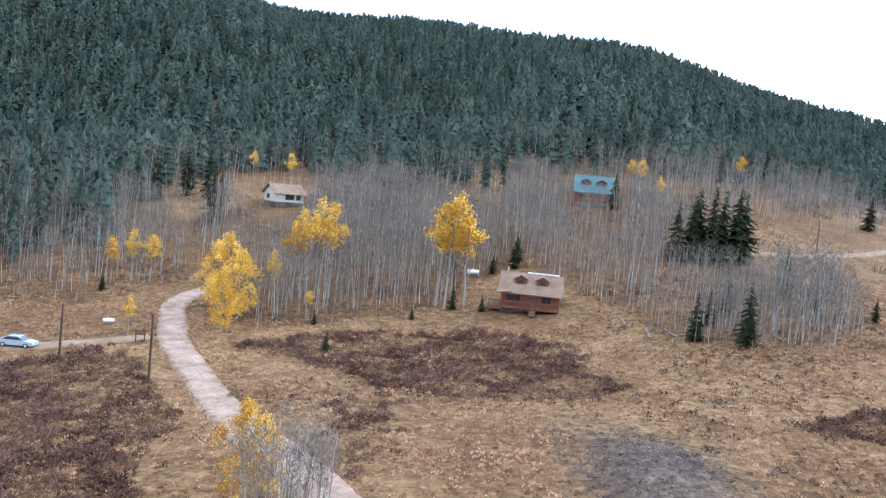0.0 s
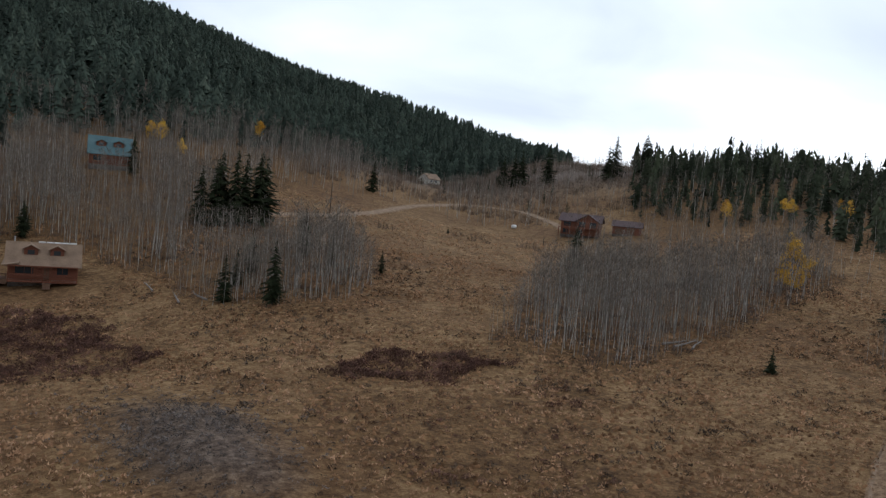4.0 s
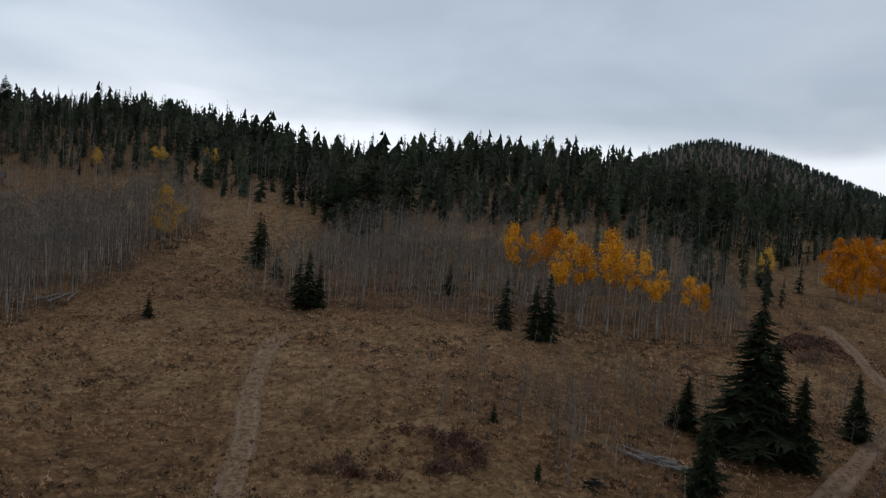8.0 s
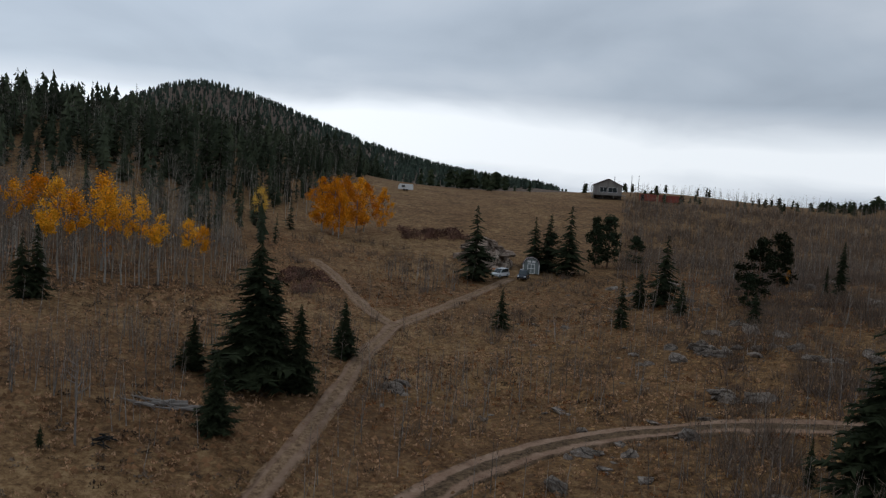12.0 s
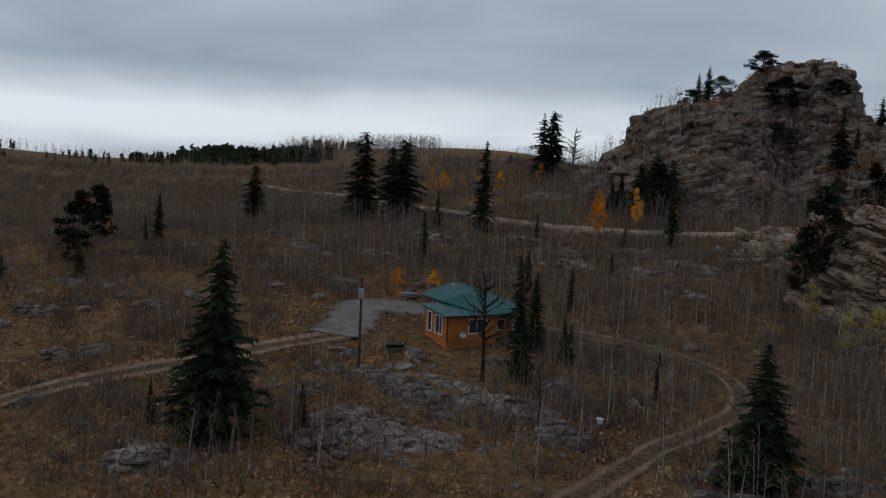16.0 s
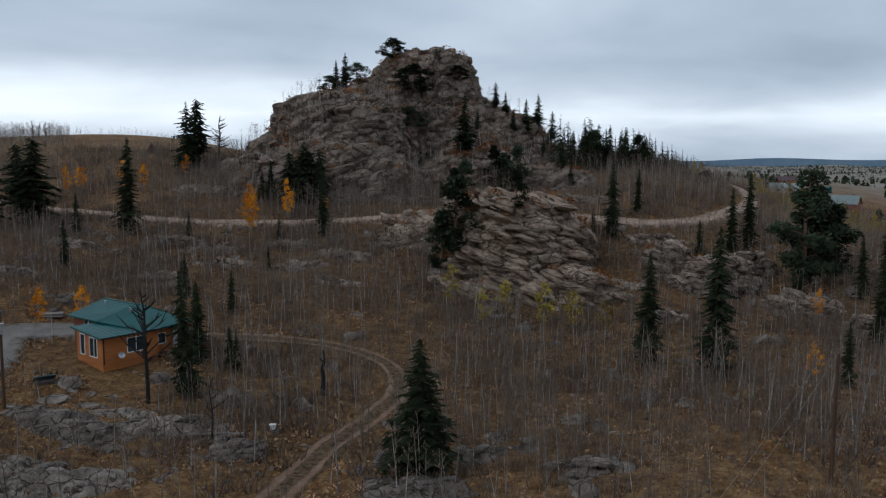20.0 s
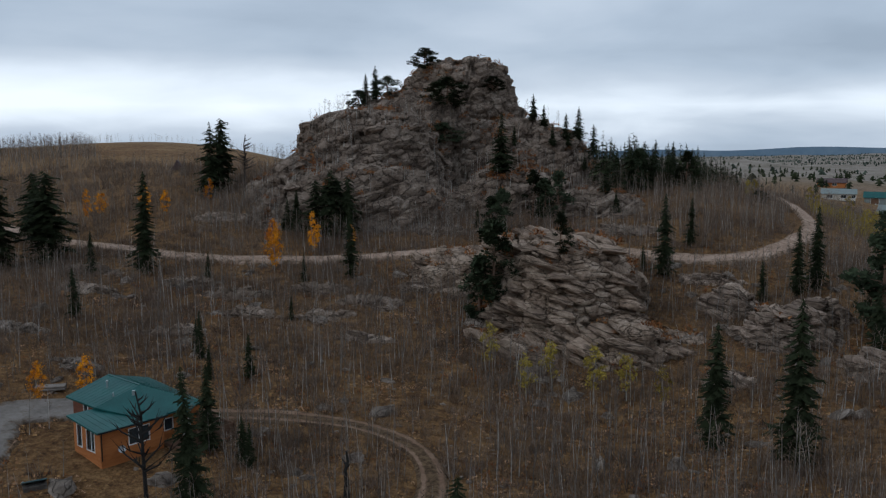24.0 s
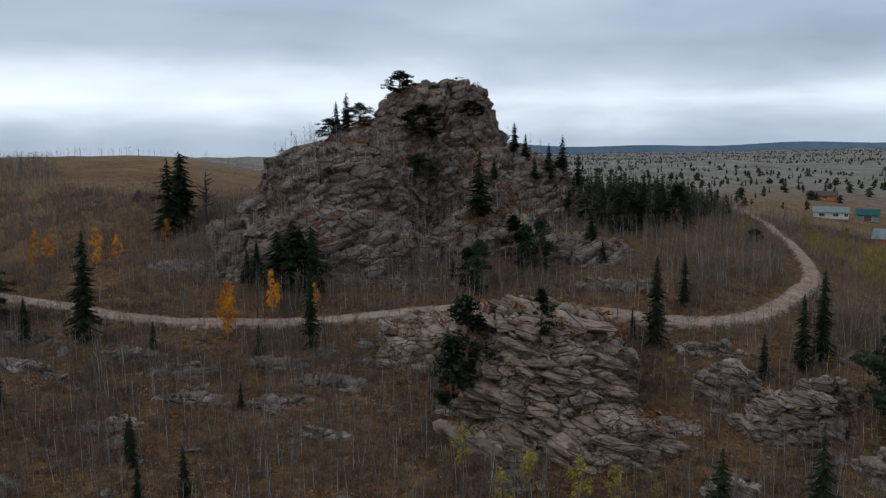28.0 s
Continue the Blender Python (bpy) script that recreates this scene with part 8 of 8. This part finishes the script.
def pole(x, y, h, lean=(0.0, 0.0), can=False, arm=True):
    top = thing("utility_pole", x, y, float(land(x, y)) - 0.2, 0, "brown wooden utility pole" + (" with a grey transformer" if can else ""), "utility pole", "utility poles")
    tip = (lean[0] * h, lean[1] * h, h + 0.2)
    part("pole", tube([(0, 0, 0), tip], [0.16, 0.11], 9), M_POLE, top)
    part("insulator", tube([(tip[0], tip[1], h + 0.2), (tip[0], tip[1], h + 0.38)], [0.05, 0.04], 8), M_LICHEN, top)
    if can:
        part("transformer", tube([(tip[0] * 0.86 - 0.22, tip[1] * 0.86 + 0.3, h - 1.75), (tip[0] * 0.86 - 0.22, tip[1] * 0.86 + 0.3, h - 0.8)], [0.27, 0.27], 12), M_CHROME, top)
        part("bracket", box(-0.25, 0.05, 0.02, 0.3, h - 1.35, h - 1.2), M_CHROME, top)
    return Vector((x + tip[0], y + tip[1], float(land(x, y)) + h))


def wire(a, b, sag, offset=(0, 0, 0)):
    o = Vector(offset)
    pts = []
    for i in range(17):
        s = i / 16
        p = (a + o).lerp(b + o, s)
        p.z -= sag * 4 * s * (1 - s)
        pts.append(tuple(p))
    ob = new("power_line", mesh_of("power_line", tube(pts, [0.011] * 17, 4), M_WIRE))
    return tagged(ob, "thin sagging overhead power line", "power line", "power lines")


p1 = pole(-31, 94.3, 7.8, (0.0, 0))
p2 = pole(-45.7, 104.6, 6.6, (0.01, 0))
p3 = pole(45.8, -67.1, 8.9, (0.0, 0), True)
p4 = pole(-22.5, -56.1, 9.3)
p5 = pole(4, 30, 8.5)
p6 = pole(6, -10, 8.5)
p7 = pole(3.5, 152, 7.5)
p8 = pole(92, 206, 8)
wire(p1, p5, 1.2)
wire(p1, p5, 1.2, (0.3, 0.3, -0.9))
wire(p4, p6, 1.5)
wire(p4, p6, 1.5, (0.9, -0.3, -0.3))

# ---- the house with the teal roof ----
# local x runs along the front, y = 0 is its outer face and the house lies behind it
teal = thing("cabin_house", 42.8, -79.2, 6.45, 239, "cedar-sided house with dark teal metal roof and side deck", "house")


def upright(owner, m, hole, name="window", leaf=None):
    window_parts(owner, m, hole, M_WHITE, True, name, leaf)


def roof_plane(owner, corners, thick=0.16):
    """A roof slope through four corners, with its edge band."""
    up = [Vector(c) for c in corners]
    low = [c - Vector((0, 0, thick)) for c in up]
    faces = [(0, 1, 2, 3), (7, 6, 5, 4)] + [(i, i + 4, (i + 1) % 4 + 4, (i + 1) % 4) for i in range(4)]
    slope = part("roof", ([tuple(c) for c in up + low], faces), M_TEAL, owner)
    n = max(2, int((up[1] - up[0]).length / 0.6))
    seams = [tube([tuple(up[0].lerp(up[1], (i + 0.5) / n) + Vector((0, 0, 0.008))), tuple(up[3].lerp(up[2], (i + 0.5) / n) + Vector((0, 0, 0.008)))], [0.018, 0.018], 4) for i in range(n)]
    part("seam", join(*seams), M_TEAL, slope)
    return slope


FW, FD, EAVE = 6.6, 5.0, 3.0
# front wing under a lean-to roof that rises to the back
front_hole = (2.9, 5.0, 0.95, 2.45)
part("wall", wall_with(FW, EAVE, 0.2, [front_hole]), M_CEDAR, teal)
upright(teal, pose(0, 0, 0), front_hole)
end_m = pose(0, FD, 0, 0, 0, -90)
end_holes = [(0.7, 1.5, 0.75, 2.85), (2.5, 3.9, 0.75, 2.7)]
part("wall", shifted(wall_with(FD - 0.2, EAVE, 0.2, end_holes), end_m), M_CEDAR, teal)
for h in end_holes:
    upright(teal, end_m, h)
part("gable", shifted(prism([(0.0, EAVE), (FD, EAVE), (0.0, EAVE + 0.45)], 0.003, 0.2), end_m), M_CEDAR, teal)
pane = part("transom", shifted(prism([(2.45, 2.8), (3.95, 2.8), (3.95, 2.9), (2.45, 3.06)], -0.03, -0.004), end_m), M_WHITE, teal)
part("pane", shifted(prism([(2.58, 2.84), (3.85, 2.84), (3.85, 2.85), (2.58, 2.99)], -0.04, -0.031), end_m), M_GLASS, pane)
pane = part("transom", shifted(prism([(0.65, 2.95), (1.55, 2.95), (1.55, 3.14), (0.65, 3.24)], -0.03, -0.004), end_m), M_WHITE, teal)
part("pane", shifted(prism([(0.75, 3.0), (1.45, 3.0), (1.45, 3.09), (0.75, 3.17)], -0.04, -0.031), end_m), M_GLASS, pane)
roof_plane(teal, [(-0.55, -0.5, EAVE + 0.06), (FW + 0.2, -0.5, EAVE + 0.06), (FW + 0.2, FD + 0.25, EAVE + 0.62), (-0.55, FD + 0.25, EAVE + 0.62)])
part("gutter", box(-0.5, FW + 0.1, -0.6, -0.51, EAVE - 0.1, EAVE + 0.02), M_CHAR, teal)
part("downpipe", box(0.06, 0.14, -0.09, -0.01, 0.1, EAVE - 0.05), M_CHAR, teal)
# main wing behind it, its ridge across the front
X0, X1, Y0, Y1, RX, RZ, WALL_Z = 2.6, 11.0, 1.2, 10.2, 6.8, 5.05, 3.85
part("wall", shifted(wall_with(Y1 - FD, WALL_Z, 0.2, [(2.2, 3.0, 2.6, 3.7)]), pose(X0, Y1, 0, 0, 0, -90)), M_LOG, teal)
upright(teal, pose(X0, Y1, 0, 0, 0, -90), (2.2, 3.0, 2.6, 3.7))
part("wall", box(X1 - 0.2, X1, Y0, Y1, 0, 3.2), M_CEDAR, teal)
part("wall", box(X0 + 0.2, X1 - 0.2, Y1 - 0.2, Y1, 0, WALL_Z), M_LOG, teal)
wall_m = pose(FW - 0.9, Y0 - 0.2, 0)
part("wall", shifted(wall_with(X1 - FW + 0.9, 3.1, 0.2, [(1.6, 2.5, 1.0, 2.1), (3.6, 4.5, 0.05, 2.15)]), wall_m), M_CEDAR, teal)
upright(teal, wall_m, (1.6, 2.5, 1.0, 2.1))
upright(teal, wall_m, (3.6, 4.5, 0.05, 2.15), "door", M_WHITE)
part("gable", prism([(X0, WALL_Z), (X1, WALL_Z), (RX, RZ - 0.05)], Y1 - 0.197, Y1), M_CEDAR, teal)
HIP, BACK = Y0 + 3.2, Y1 + 0.5
roof_plane(teal, [(X0 - 0.5, BACK, WALL_Z), (X0 - 0.5, FD - 0.2, WALL_Z), (RX, HIP, RZ + 0.12), (RX, BACK, RZ + 0.12)])
roof_plane(teal, [(X1 + 0.5, Y0 - 0.9, 3.1), (X1 + 0.5, BACK, WALL_Z), (RX, BACK, RZ + 0.12), (RX, HIP, RZ + 0.12)])
roof_plane(teal, [(4.6, -0.5, 3.08), (X1 + 0.5, Y0 - 0.9, 3.1), (RX, HIP, RZ + 0.125), (X0 - 0.5, FD - 0.2, WALL_Z + 0.005)])
part("ridge_cap", box(RX - 0.14, RX + 0.14, HIP, BACK, RZ + 0.08, RZ + 0.15), M_TEAL, teal)
# small gabled porch over the side door
for s in (-1, 1):
    roof_plane(teal, [(9.9 + s * 1.4, -0.9, 2.75), (9.9 + s * 1.4, 2.2, 2.75), (9.9, 2.2, 3.55), (9.9, -0.9, 3.55)], 0.1)
part("porch_gable", prism([(8.7, 2.75), (11.1, 2.75), (9.9, 3.4)], -0.75, -0.65), M_CEDAR, teal)
for px in (8.75, 11.05):
    part("porch_post", box(px - 0.07, px + 0.07, -0.76, -0.62, 0, 2.75), M_LOG, teal)
part("flue", tube([(5.0, 7.6, 4.0), (5.0, 7.6, 5.3)], [0.09, 0.09], 8), M_CHROME, teal)
part("flue_cap", tube([(5.0, 7.6, 5.3), (5.0, 7.6, 5.45)], [0.15, 0.13], 8), M_CHROME, teal)
part("vent", tube([(5.6, 3.6, 4.1), (5.6, 3.6, 5.0)], [0.16, 0.16], 10), M_CHROME, teal)
part("vent", tube([(4.2, 5.0, 3.9), (4.2, 5.0, 4.8)], [0.07, 0.07], 8), M_CHROME, teal)
part("foundation", box(0.1, FW, 0.1, FD, -2.5, -0.004), M_CEDAR, teal)
part("foundation", box(X0 + 0.1, X1 - 0.1, FD, Y1 - 0.1, -2.5, -0.004), M_LOG, teal)
part("foundation", box(FW, X1 - 0.1, Y0 - 0.1, FD, -2.5, -0.008), M_CEDAR, teal)
dk = part("deck", join(box(6.9, 13.4, -2.6, Y0 - 0.22, -0.25, -0.03), box(X1 + 0.03, 13.4, Y0 - 0.2, 4.5, -0.25, -0.03)), M_DECK, teal)
for a, b in ((7.1, -2.4), (10.2, -2.4), (13.2, -2.4), (13.2, 1.0), (13.2, 4.3)):
    part("post", box(a - 0.1, a + 0.1, b - 0.1, b + 0.1, -3.0, 1.25), M_DECK, dk)
rails = [box(7.2, 13.1, -2.46, -2.34, 0.92, 1.02), box(13.14, 13.26, -2.3, 4.2, 0.92, 1.02)]
rails += [box(7.2, 13.1, -2.43, -2.37, 0.02 + 0.18 * i, 0.17 + 0.18 * i) for i in range(5)] + [box(13.17, 13.23, -2.3, 4.2, 0.02 + 0.18 * i, 0.17 + 0.18 * i) for i in range(5)]
for q in rails:
    part("rail", q, M_DECK, dk)
arm = part("dish_arm", tube([(1.9, -0.005, 0.75), (1.9, -0.45, 0.85)], [0.03, 0.03], 6), M_CHROME, teal)
part("dish", tube([(1.9, -0.42, 0.85), (1.86, -0.5, 0.9), (1.82, -0.58, 0.95)], [0.06, 0.26, 0.36], 14, False), M_CHROME, arm)
hatch = thing("cellar_hatch", 46.2, -74.2, float(land(46.2, -74.2)) + 0.1, 40, "small teal metal hatch with a pale edge on the bank", "hatch")
part("lid", shifted(box(-1.0, 1.0, -0.8, 0.8, 0.5, 0.6), pose(0, 0, 0, 25, 0, 0)), M_BLUEROOF, hatch)
part("edge", shifted(box(0.85, 1.02, -0.8, 0.8, 0.603, 0.63), pose(0, 0, 0, 25, 0, 0)), M_WHITE, hatch)
part("base", box(-0.95, 0.95, -0.7, 0.7, -0.6, 0.35), M_LICHEN, hatch)
bxx = thing("white_box", 20.8, -67.5, float(land(20.8, -67.5)), 20, "small white utility box in the grass", "utility box")
part("body", box(-0.25, 0.25, -0.25, 0.25, -0.1, 0.5), M_WHITE, bxx)
part("lid", box(-0.28, 0.28, -0.28, 0.28, 0.5, 0.56), M_WHITE, bxx)
stack_t = thing("firewood_pile", 58.5, -95.5, float(land(58.5, -95.5)), 20, "stacked pale logs at the edge of the yard", "log pile")
part("log", join(*[tube([(-1.6, 0.3 * i, 0.18 + 0.28 * j), (1.6, 0.3 * i, 0.18 + 0.28 * j)], [0.14, 0.14], 7) for i in range(4) for j in range(2)]), M_DEADWOOD, stack_t)

# ---- houses in the valley beyond the road ----
house("red_barn", -107, -310, 150, 12, 8, 3.6, 2.6, M_BARNRED, M_GREYPAINT, "faded red barn with grey-green metal roof", [("front", 4.5, 7.0, 0.05, 2.6, "door"), ("left", 3, 4.2, 1, 2, "window")])
house("pale_house", -106, -374, 165, 12.5, 8, 2.7, 1.7, M_CREAM, M_GREYPAINT, "pale siding house with grey-green roof beside the plain", [("front", 2, 4, 1, 2.2, "window"), ("front", 7, 9, 1, 2.2, "window"), ("front", 11, 12.5, 1, 2.2, "window")])
house("brown_house", -128, -462, 160, 13, 8, 2.6, 1.8, M_CEDAR, M_DARKROOF, "brown timber house with dark roof", [("front", 2, 4, 1, 2.2, "window"), ("front", 7, 9, 1, 2.2, "window")])
house("green_shed", -124, -386, 160, 8, 6, 2.8, 2.0, M_GREYPAINT, M_TEAL, "dark green metal shed", [("front", 2.5, 5.5, 0.05, 2.4, "door")])
house("small_red_shed", -119, -338, 160, 5, 5, 2.6, 1.6, M_BARNRED, M_BARNRED, "small bright red shed", [("front", 1.5, 3.0, 0.05, 2.0, "door")])
